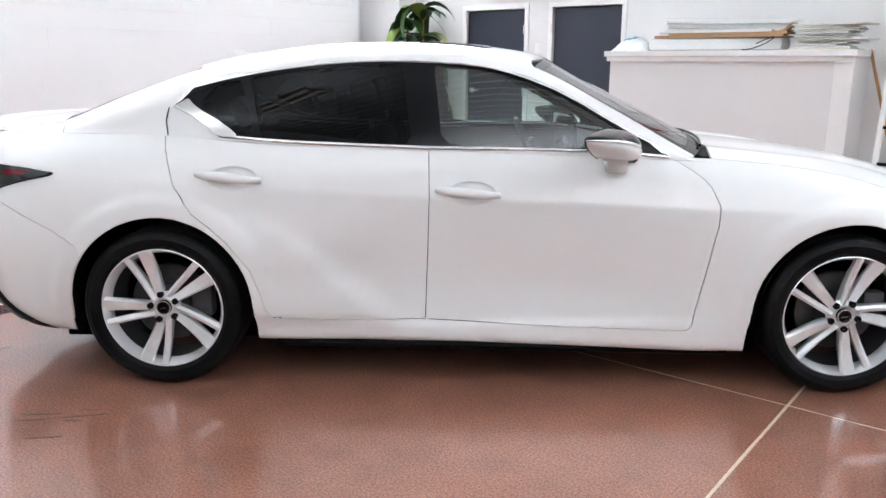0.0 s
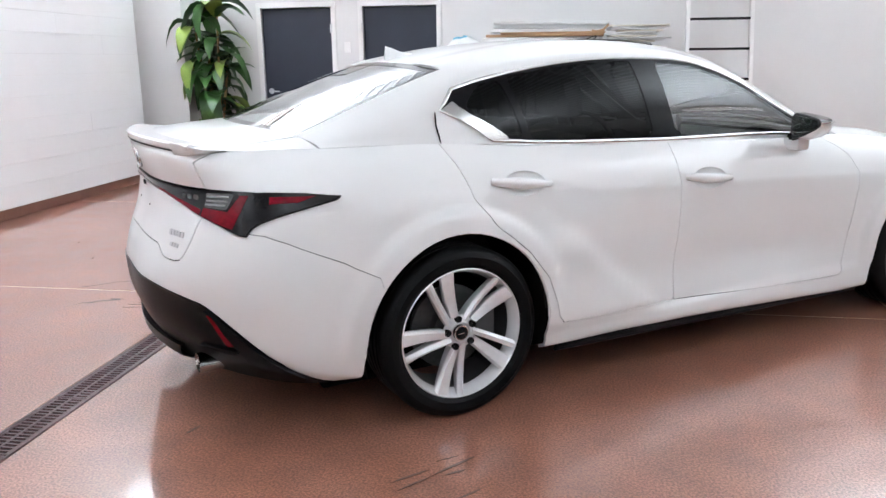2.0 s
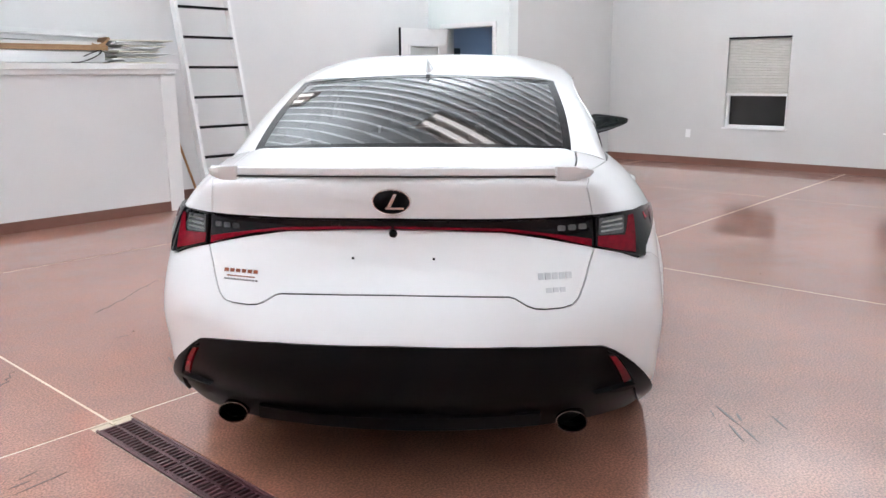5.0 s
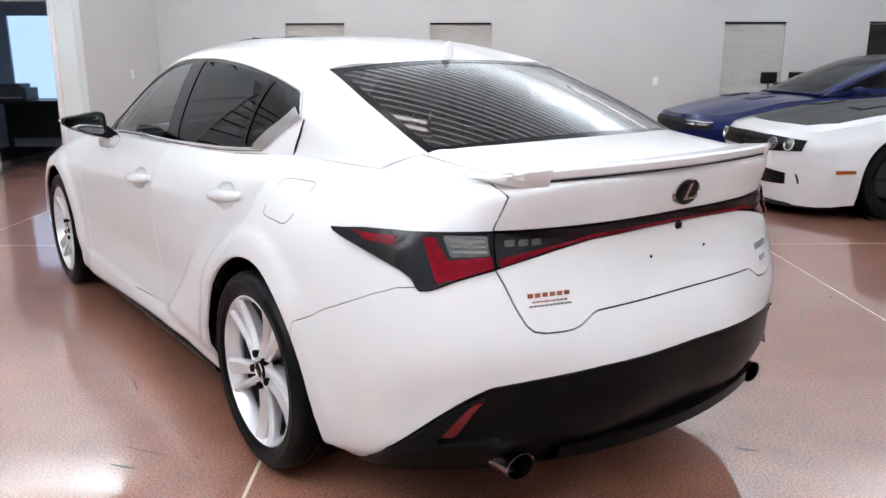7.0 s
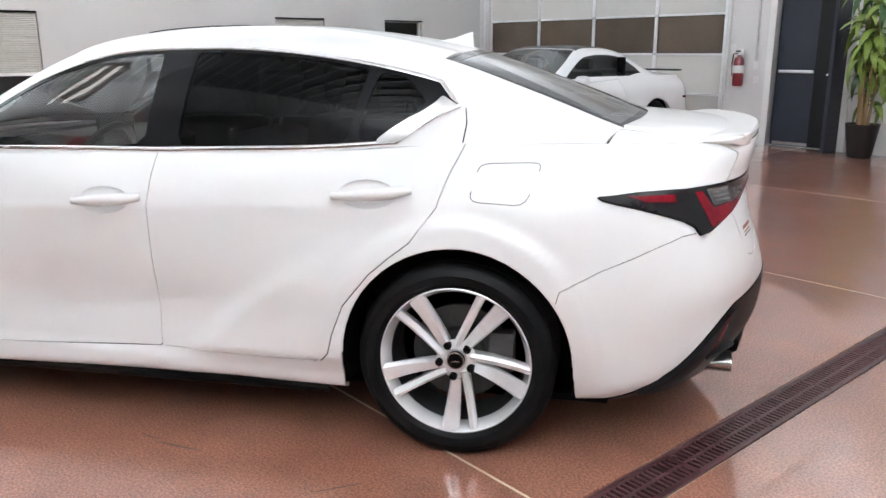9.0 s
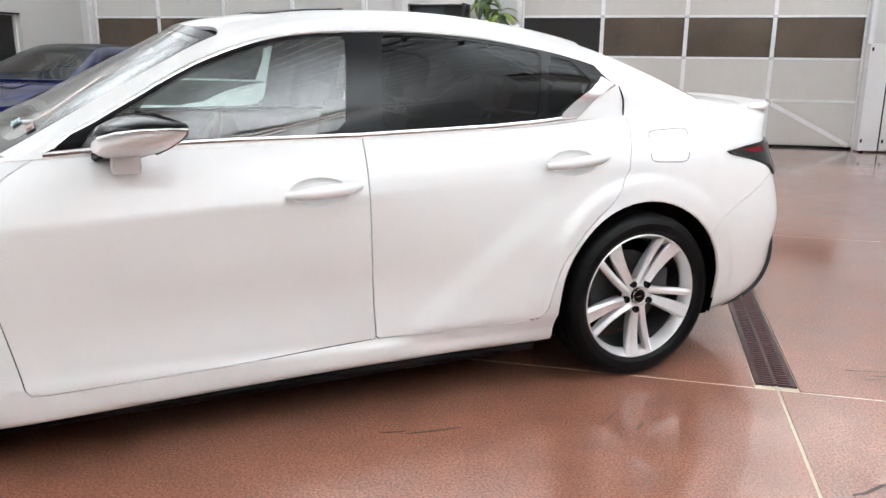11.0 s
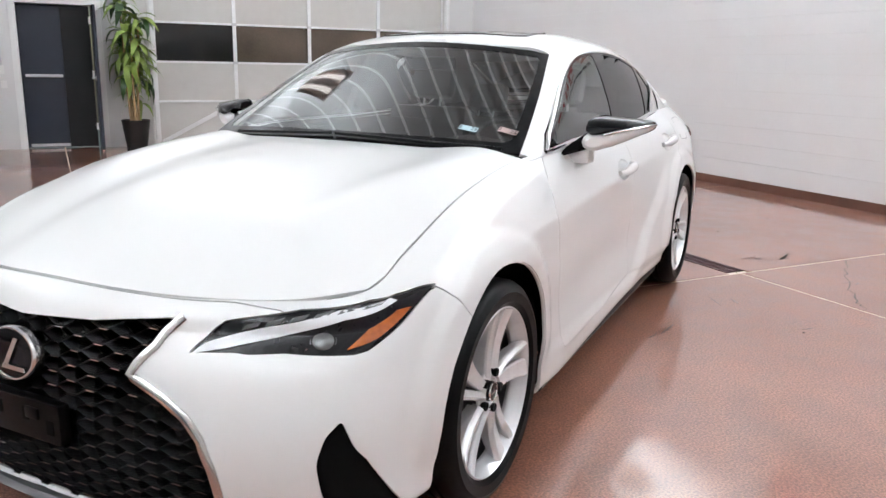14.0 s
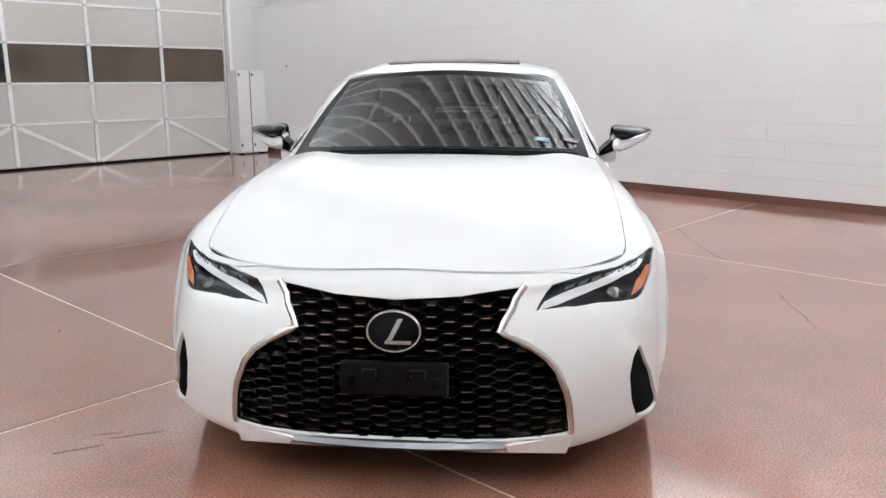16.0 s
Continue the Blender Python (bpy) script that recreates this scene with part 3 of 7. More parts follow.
GRILLE = [(.0, .664), (.20, .668), (.394, .682), (.355, .62), (.319, .560), (.36, .540), (.41, .513), (.46, .478), (.50, .43), (.526, .365), (.541, .285), (.548, .214), (.46, .208), (.35, .204), (.18, .202), (.0, .201)]
P_GRILLE = dense(yz(GRILLE, 11.8, 14), 3)
P_GRILLE[0][0] = lower.np_
P_GRILLE = np.concatenate([P_GRILLE[:46], [[lower.np_, P_GRILLE[45][1]]]])
P_VENT = rounded(yz([(.772, .472), (.800, .40), (.84, .30), (.862, .216), (.81, .222), (.770, .232), (.748, .30), (.738, .38), (.750, .44)], 10.5, 13.6), 0.2)
fb = xz([(3.125, .728), (3.10, .71), (3.06, .66), (3.03, .62)], 9, 12.2)
P_FBUMP = clipq(np.concatenate([fb, xz([(3.10, .45), (3.15, .3), (3.16, .17)]), [[10.7, 0], [14, 0], [14, 6.94], [13.3, 6.94], [12.85, 6.86], [12.6, 6.5], [12.48, 6.1]], lower.find([(3.462, .47, .66)], 12, 14)]))
P_FLAP = rounded(xz([(-.035, .862), (-.062, .975), (-.262, .982), (-.215, .856)]), 0.2)

body.cut("front_bumper", dense(P_FBUMP, 3), 0.0035)
body.cut("rear_bumper", dense(P_RBUMP, 3), 0.0024)
body.cut("front_door", P_FRONT, 0.0034)
body.cut("rear_door", P_REAR, 0.0034)
body.cut("trunk_lid", P_LID, 0.0046)
body.cut("tail_lamp", P_TAIL, 0.003)
body.cut("tail_bar", P_TAILBAR, 0.005)
body.cut("skirt", P_SKIRT, 0.0025)
body.cut("rear_reflector", P_REFL, 0.002)
body.cut("headlamp", P_HEAD, 0.003)
body.cut("grille_hole", P_GRILLE)
body.cut("side_vent", P_VENT, 0.003)
CUPS = {}
for cup_name, cx0, cz0 in (("front_door", 1.275, .820), ("rear_door", .305, .872)):
    CUPS[cup_name] = xz([(cx0 + .100 * math.cos(a), cz0 + .046 * math.sin(a)) for a in np.linspace(0, 2 * math.pi, 36, endpoint=False)])
    body.cut("handle_recess", CUPS[cup_name])
body.cut("arch_hole", arch(0.0))
body.cut("arch_hole", arch(2.8))

sedan = thing("sedan", "glossy pearl white four-door sedan with silver alloy wheels", "car")
part("body_shell", body.piece("", 0, rim=0.012), M_PEARL, sedan)
front_bumper = part("front_bumper", body.piece("front_bumper", 0, rim=0.012), M_PEARL, sedan)
rear_bumper = part("rear_bumper", body.piece("rear_bumper", 0, rim=0.012), M_PEARL, sedan)
trunk_lid = part("trunk_lid", body.piece("trunk_lid", 0, rim=0.012), M_PEARL, sedan)
part("rear_skirt", body.piece("skirt", 0, lift=0.004, rim=0.03), M_BLACKPLASTIC, rear_bumper, "matt black plastic lower bumper")
doors = {}
for s in (1, -1):
    for nm in ("front_door", "rear_door"):
        doors[nm, s] = part(nm, body.piece(nm, s, rim=0.012), M_PEARL, sedan)
    part("rear_reflector", body.piece("rear_reflector", s, lift=0.010, rim=0.01), M_REDREFLECTOR, rear_bumper, "red reflector strip")
    part("side_vent", body.piece("side_vent", s, lift=-0.012), M_INNER, front_bumper, "black plastic side vent")

blade_out = lower.find([(-.868, .63, .502), (-.855, .652, .489), (-.78, .72, .426), (-.66, .79, .325), (-.585, .815, .264)], 0, 5)
blade_in = lower.find([(-.674, .782, .246), (-.735, .748, .312), (-.777, .722, .372), (-.815, .682, .432), (-.840, .652, .482), (-.862, .624, .494)], 0, 5)
P_BLADE = dense(np.concatenate([blade_out, blade_in]), 3)
P_LEDGE = dense(lower.find([(-.885, .596, .375), (-.805, .688, .379), (-.782, .720, .373), (-.782, .720, .363), (-.805, .688, .362)], 0, 5), 2)
blade_sheet = Sheet(lower, 16, 10, 1.0, 5.2, 0, 2.4)
blade_sheet.cut("blade", P_BLADE)
blade_sheet.cut("ledge", P_LEDGE)
for s in (1, -1):
    part("corner_blade", blade_sheet.piece("blade", s, lift=0.016, rim=0.02), M_GREYPLASTIC, rear_bumper, "black plastic corner blade")
    part("corner_ledge", blade_sheet.piece("ledge", s, lift=0.022, rim=0.02), M_BLACKPLASTIC, rear_bumper)

# dark structure behind the shut lines
shell_in = Sheet(lower, 6, 3)
shell_in.cut("arch_hole", arch(0.0, r=.392))
shell_in.cut("arch_hole", arch(2.8, r=.392))
shell_in.cut("grille_hole", P_GRILLE)
part("inner_structure", shell_in.piece("", 0, lift=-0.022), M_INNER, sedan)

M_SATINPLATE = mat("satin_metal_plate", (0.52, 0.51, 0.50), 0.14, 1.0, vary=0.05, scale=30)
# hood, deck and greenhouse
edge = lower.find([(2.26, None, 1.0), (2.5, None, 1.0), (2.8, None, 1.0), (3.05, None, 1.0)], 8.5, 12)
edge[:, 1] = lower.nq
NOSE = [tuple(lower.at([[p, lower.nq]])[0]) for p in (12.55, 13.05, 13.5, 14.0)]
HOOD_CREASE = [(2.28, .57, .984), (2.52, .57, .964), (2.83, .54, .926), (3.12, .50, .846), NOSE[0]]
HOOD_FLANK = [(2.32, .40, .975), (2.55, .40, .950), (2.87, .38, .908), (3.19, .35, .836), NOSE[1]]
HOOD_INNER = [(2.335, .18, .982), (2.57, .19, .964), (2.89, .19, .924), (3.23, .19, .856), NOSE[2]]
HOOD_MID = [(2.345, 0, .984), (2.58, 0, .967), (2.90, 0, .928), (3.24, 0, .860), NOSE[3]]
steps = np.linspace(0, 4, 13)
pe = np.interp(steps, [0, 1, 2, 3, 4], [*edge[:, 0], 12.0])
hood_rows = [[tuple(v) for v in lower.at(np.stack([pe, np.full(13, lower.nq)], 1))]]
for r in (HOOD_CREASE, HOOD_FLANK, HOOD_INNER, HOOD_MID):
    net = np.array(r)[:, None, :]
    hood_rows.append([tuple(v[0]) for v in hermite(net, knots(net), steps, False, False)])
hood_patch = Patch(hood_rows, mirror_q=(False, True))
part("hood", Sheet(hood_patch, 4, 8, 0.0, 11.96, 0.017).piece("", 0, lift=.001, rim=0.012), M_PEARL, sedan)

DECK_BACK = [(-.862, .541, 1.036), (-.878, .515, 1.04), (-.915, .40, 1.05), (-.945, .30, 1.053), (-.975, 0, 1.056)]
DECK_MID = [(-.67, .612, 1.036), (-.70, .550, 1.052), (-.745, .42, 1.068), (-.775, .28, 1.074), (-.80, 0, 1.078)]
DECK_FRONT = [(-.46, .672, 1.036), (-.49, .565, 1.072), (-.525, .46, 1.084), (-.565, .30, 1.090), (-.60, 0, 1.094)]
deck_patch = Patch([DECK_FRONT, DECK_MID, DECK_BACK], mirror_p=(False, True))
part("deck", Sheet(deck_patch, 9, 8, 1.035).piece("", 0, rim=0.012), M_PEARL, trunk_lid)
for s in (1, -1):
    part("quarter_top", Sheet(deck_patch, 9, 8, 0.0, 0.985).piece("", s, rim=0.012), M_PEARL, sedan)

ROOF_MID = [(-.60, 0, 1.094), (-.25, 0, 1.225), (.07, 0, 1.33), (.45, 0, 1.398), (.95, 0, 1.428), (1.35, 0, 1.408), (1.62, 0, 1.362), (1.98, 0, 1.175), (2.36, 0, .985)]
ROOF_IN = [(-.575, .28, 1.0893), (-.2395, .28, 1.2158), (.081, .27, 1.3218), (.45, .27, 1.393), (.95, .27, 1.422), (1.34, .27, 1.402), (1.597, .29, 1.3493), (1.9525, .32, 1.1667), (2.321, .34, .9796)]
GLASS_EDGE = [(-.505, .548, 1.076), (-.21, .545, 1.19), (.11, .518, 1.300), (.46, .485, 1.368), (.96, .475, 1.398), (1.32, .495, 1.372), (1.535, .558, 1.315), (1.87, .64, 1.142), (2.195, .70, .962)]
CANT = [(-.475, .61, 1.06), (-.17, .628, 1.152), (.15, .607, 1.258), (.50, .604, 1.325), (1.02, .600, 1.356), (1.38, .605, 1.325), (1.60, .632, 1.252), (1.90, .685, 1.09), (2.17, .722, .952)]
WAIST = [(-.45, .672, 1.036), (-.12, .705, 1.033), (.20, .722, 1.018), (.50, .74, .997), (1.10, .758, .98), (1.48, .764, .969), (1.75, .768, .962), (2.0, .760, .953), (2.23, .745, .944)]
top = Patch([WAIST, CANT, GLASS_EDGE, ROOF_IN, ROOF_MID], mirror_q=(False, True))


def side(pts):
    return np.clip(top.find([(x, None, z) for x, z in pts]), [0, 0], [top.np_, 1.04])


def rail_z(x, drop=0.0):
    """Height of the window's upper edge, from the roof rail's own line."""
    c = hermite(top.net[:, 1:2], top.hp, np.linspace(0, top.np_, 200), False, False)[:, 0]
    return float(np.interp(x, c[:, 0], c[:, 2])) - drop


def along(x0, x1, n, drop):
    return [(x, rail_z(x, drop)) for x in np.linspace(x0, x1, n)]


DLO = [(2.075, .962)] + [(1.10, .992), (.42, 1.016), (.235, 1.030), (.03, 1.150)] + along(.10, 2.0, 16, 0.018)
FRONT_WIN = [(1.975, .975), (1.155, .998)] + along(1.115, 1.93, 9, 0.034)
REAR_WIN = [(1.03, .998), (.405, 1.024)] + along(.345, .985, 7, 0.034)
QUARTER = [(.375, 1.032), (.30, 1.046), (.160, 1.132), (.140, 1.165)] + along(.21, .31, 3, 0.036)
canopy = Sheet(top, 14, 8)
P_DLO = dense(side(DLO), 3)
canopy.cut("window_band", P_DLO)
canopy.cut("front_window", rounded(side(FRONT_WIN), 0.12, 2))
canopy.cut("rear_window", rounded(side(REAR_WIN), 0.12, 2))
canopy.cut("quarter_window", rounded(side(QUARTER), 0.25, 2))
BULGE = [tuple((np.array(a) + np.array(b)) / 2 + np.array([0, .016, .006])) for a, b in zip(WAIST, CANT)]
side_patch = Patch([WAIST, BULGE, CANT], bow=True)


def flat(pts):
    return np.clip(side_patch.find([(x, None, z) for x, z in pts]), [0, 0], [side_patch.np_, 2.0])


side_sheet = Sheet(side_patch, 14, 9)
P_FLAT = dense(flat(DLO), 3)
side_sheet.cut("window_band", P_FLAT)
side_sheet.cut("front_window", rounded(flat(FRONT_WIN), 0.12, 2))
side_sheet.cut("rear_window", rounded(flat(REAR_WIN), 0.12, 2))
side_sheet.cut("quarter_window", rounded(flat(QUARTER), 0.25, 2))
front_pane = Patch([r[6:9] for r in (GLASS_EDGE, ROOF_IN, ROOF_MID)], mirror_q=(False, True), bow=True)
rear_pane = Patch([r[0:3] for r in (GLASS_EDGE, ROOF_IN, ROOF_MID)], mirror_q=(False, True), bow=True)
canopy.cut("pane_hole", dense(np.array([[6.0, 4.0], [6.0, 2.0], [8.0, 2.0], [8.0, 4.0]]), 6))
canopy.cut("pane_hole", dense(np.array([[2.0, 4.0], [2.0, 2.0], [0.0, 2.0], [0.0, 4.0]]), 6))
front_sheet, rear_sheet = Sheet(front_pane, 20, 12), Sheet(rear_pane, 20, 12)
front_sheet.cut("glass", dense(np.array([[.11, 2.0], [.11, .16], [.18, .12], [1.78, .12], [1.84, .18], [1.84, 2.0]]), 6))
rear_sheet.cut("glass", dense(np.array([[1.88, 2.0], [1.88, .12], [.08, .10], [.08, 2.0]]), 6))
sun = np.array([[4.25, 4.0], [4.25, 2.62], [4.35, 2.5], [5.0, 2.5], [5.08, 2.6], [5.08, 4.0]])
canopy.cut("sunroof", dense(sun, 6), 0.006)
part("roof", canopy.piece("", 0, rim=0.012), M_PEARL, sedan)
part("sunroof", canopy.piece("sunroof", 0, lift=0.004, rim=0.01), M_GLOSSBLACK, sedan, "dark glass sunroof panel")
for nm, sheet_, mt in (("windshield", front_sheet, M_GLASS), ("rear_glass", rear_sheet, M_PRIVACY)):
    g = part(nm, sheet_.piece("glass", 0, lift=-0.001), mt, sedan)
    g.visible_shadow = False
    part("glass_border", sheet_.piece("", 0, rim=0.006), M_GLOSSBLACK, g, "black glass edge band")
for s in (1, -1):
    part("window_band", side_sheet.piece("window_band", s, lift=0.001, rim=0.02), M_GLOSSBLACK, sedan, "gloss black window pillars")
    for nm, mt in (("front_window", M_SIDEGLASS), ("rear_window", M_SIDEPRIVACY), ("quarter_window", M_SIDEPRIVACY)):
        g = part(nm, side_sheet.piece(nm, s, lift=-0.002), mt, doors["front_door" if nm[0] == "f" else "rear_door", s])
        g.visible_shadow = False
    c, _, _, n = side_patch.frame_at(P_FLAT)
    part("chrome_strip", trim(c, 0.014, 0.005, n, side=s), M_CHROME, sedan, "chrome strip round the side windows")
    w = rounded(flat([(.30, 1.027), (.215, 1.033), (.032, 1.150), (.088, 1.180), (.112, 1.157), (.155, 1.128), (.30, 1.040)]), 0.12, 2)
    seam = flat([(.0 + .010 * abs(k - 4) / 4, 1.032 + .016 * k) for k in range(8)])
    c, _, _, n = side_patch.frame_at(seam)
    part("door_seam", trim(c, .003, .0010, n, closed=False, side=s, lift=.0002), M_INNER, sedan, "dark shut line of the rear door")
    plate = Sheet(side_patch, 14, 9)
    plate.cut("plate", w)
    part("chrome_plate", plate.piece("plate", s, lift=0.006, rim=0.006), M_SATINPLATE, sedan, "wide chrome plate behind the rear window")

# underside, wheel wells
part("floor_pan", box(-.5, 3.15, -.72, .72, .150, .18, .01), M_INNER, sedan)
for cx in (0.0, 2.8):
    for s in (1, -1):
        bm = bmesh.new()
        rows = []
        for a in np.linspace(-0.3, math.pi + 0.3, 22):
            rows.append([bm.verts.new((cx + r * math.cos(a), s * y, .335 + r * math.sin(a))) for r, y in ((.394, .868), (.40, .80), (.40, .52), (.05, .50))])
        for a, b in zip(rows, rows[1:]):
            for j in range(3):
                bm.faces.new((a[j], a[j + 1], b[j + 1], b[j]))
        part("wheel_well", bm, M_INNER, sedan)
        part("arch_lip", trim([(cx + (ARCH_R + .002) * math.cos(a), lower.at(xz([(cx + (ARCH_R + .002) * math.cos(a), .335 + (ARCH_R + .002) * math.sin(a))]))[0][1] - .006, .335 + (ARCH_R + .002) * math.sin(a)) for a in np.linspace(.02, math.pi - .02, 26)],
                              .012, .003, [(0, 1, 0)] * 26, closed=False, side=s), M_PEARL, sedan)
for s in (1, -1):
    path = [(x, .843 + .012 * (x - .4) / 2, .183 - .012 * (x - .4) / 2) for x in np.linspace(.46, 2.34, 12)]
    part("rocker_trim", trim(path, .036, .016, [(0, .93, -.36)] * 12, closed=False, side=s), M_BLACKPLASTIC, sedan, "black plastic rocker strip")


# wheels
# shade behind the spokes is put into the barrel's dark base colour
M_BARREL = mat("barrel_shade_grey", (0.07, 0.07, 0.075), 0.45, 0.5, vary=0.1, scale=20)


def tyre_mesh():
    R, ri, h = .333, .247, .112
    prof = [(ri, -.095), (ri + .012, -.108), (.285, -.117), (.312, -.113), (.325, -.102), (R, -.085)]
    for g in (-.052, -.018, .018, .052):
        prof += [(R, g - .006), (R - .008, g - .004), (R - .008, g + .004), (R, g + .006)]
    prof += [(R, .085), (.325, .102), (.312, .113), (.300, .1165), (.298, .1185), (.285, .117), (.270, .1155), (.268, .1135), (ri + .014, .110), (ri, .097)]
    return lathe(prof, 72)


def spoke(bm, a0, a1, w0, w1, ridge, r0, r1):
    """A straight faceted spoke from the hub (angle a0) to the rim (angle a1)."""
    p0 = Vector((r0 * math.cos(a0), r0 * math.sin(a0)))
    p1 = Vector((r1 * math.cos(a1), r1 * math.sin(a1)))
    d = (p1 - p0).normalized()
    side_dir = Vector((-d.y, d.x))
    secs = []
    for t in (0.0, .12, .4, .7, 1.0):
        p, w = p0.lerp(p1, t), w0 + (w1 - w0) * t
        y = .082 - .006 * math.sin(math.pi * t) + .018 * t * t
        deep = .05 - .02 * t
        sec = []
        for o, dy in ((-.5, -.008), (-.44, -.001), (ridge, .009 * (1 - .5 * t)), (.44, -.001), (.5, -.008), (.36, -deep), (-.36, -deep)):
            q = p + side_dir * (o * w)
            sec.append(bm.verts.new((q.x, y + dy, q.y)))
        secs.append(sec)
    for a, b in zip(secs, secs[1:]):
        k = len(a)
        for j in range(k):
            bm.faces.new((a[j], a[(j + 1) % k], b[(j + 1) % k], b[j]))
    bm.faces.new(secs[0])
    bm.faces.new(secs[-1][::-1])


def wheel_mesh():
    bm = lathe([(.234, .045), (.229, .052), (.229, .060), (.237, .080), (.246, .100), (.250, .107), (.2545, .104), (.2545, .096), (.246, .05)], 72)
    lathe([(.001, .060), (.036, .060), (.058, .062), (.068, .068), (.067, .074), (.054, .080), (.040, .086), (.033, .080), (.001, .080)], 40, bm=bm)
    bmesh.ops.recalc_face_normals(bm, faces=bm.faces)
    return bm


def spoke_mesh(wide):
    bm = bmesh.new()
    spoke(bm, -.06, .0, .036, .064, .30, .066, .248) if wide else spoke(bm, -.66, -.335, .027, .031, -.1, .050, .247)
    bmesh.ops.recalc_face_normals(bm, faces=bm.faces)
    return bm


def lug_mesh(turn, i):
    a = turn + i * 2 * math.pi / 5 + .06
    return lathe([(.0005, .075), (.0125, .075), (.0135, .093), (.0125, .0945), (.0085, .091), (.0005, .089)], 14, m=Matrix.Translation((.0565 * math.cos(a), 0, .0565 * math.sin(a))))


for cx, s, turn in ((0.0, 1, 1.01), (0.0, -1, .06), (2.8, 1, .66), (2.8, -1, .785)):
    at = Matrix.Translation((cx, s * .789, .333)) @ Matrix.Rotation(0 if s > 0 else math.pi, 4, "Z")
    w = part("wheel", wheel_mesh(), M_ALLOY, sedan, "silver alloy wheel with five split spokes")
    w.matrix_local = at
    part("tyre", tyre_mesh(), M_TYRE, w, "black low-profile tyre")
    part("brake_disc", lathe([(.05, -.02), (.165, -.02), (.165, .0), (.09, .002), (.085, .035), (.05, .037), (.001, .037)], 48), M_BRAKE, w)
    part("caliper", box(-.185, -.10, -.035, .03, -.055, .085, .012), M_CALIPER, w)
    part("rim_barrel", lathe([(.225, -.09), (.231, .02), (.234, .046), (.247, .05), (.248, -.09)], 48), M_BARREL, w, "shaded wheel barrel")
    part("center_cap", lathe([(.001, .092), (.026, .092), (.030, .089), (.031, .080), (.001, .08)], 32), M_GLOSSBLACK, w)
    part("cap_ring", lathe([(.0245, .091), (.0255, .0945), (.0285, .0945), (.0295, .091)], 32), M_CHROME, w)
    part("cap_mark", box(-.012, .014, .0915, .0935, -.004, -.001, .0, Matrix.Rotation(.1, 4, "Y")), M_CHROME, w)
    for i in range(5):
        for wide in (True, False):
            sp = part("spoke", spoke_mesh(wide), M_ALLOY, w, smooth=False)
            sp.matrix_local = Matrix.Rotation(-(turn + i * 2 * math.pi / 5), 4, "Y")
        part("lug_nut", lug_mesh(turn, i), M_BLACKPLASTIC, w)
    part("valve", tube([(.2 * math.cos(turn + .9), .05, .2 * math.sin(turn + .9)), (.188 * math.cos(turn + .9), .09, .188 * math.sin(turn + .9))], .004, 6), M_STEEL, w)


# ---- lamps, grille and fittings of the sedan ----
def overlay(pts, name, material, parent, lift, lo, hi, sides=(1, -1), label="", r=0.0, rim=0.003, patch=None, free=None):
    """A thin piece that follows the body's surface; its outline is given by points, free coordinates as None."""
    pt = patch or lower
    w = pt.find(pts, lo, hi)
    w = rounded(w, r, 3) if r else dense(w, 3)
    sh = Sheet(pt, 16, 10, max(0, w[:, 0].min() - .1), min(pt.np_, w[:, 0].max() + .1), max(0, w[:, 1].min() - .1), min(pt.nq, w[:, 1].max() + .1))
    sh.cut(name, w)
    return [part(name, sh.piece(name, s, lift=lift, rim=rim), material, parent, label) for s in sides]


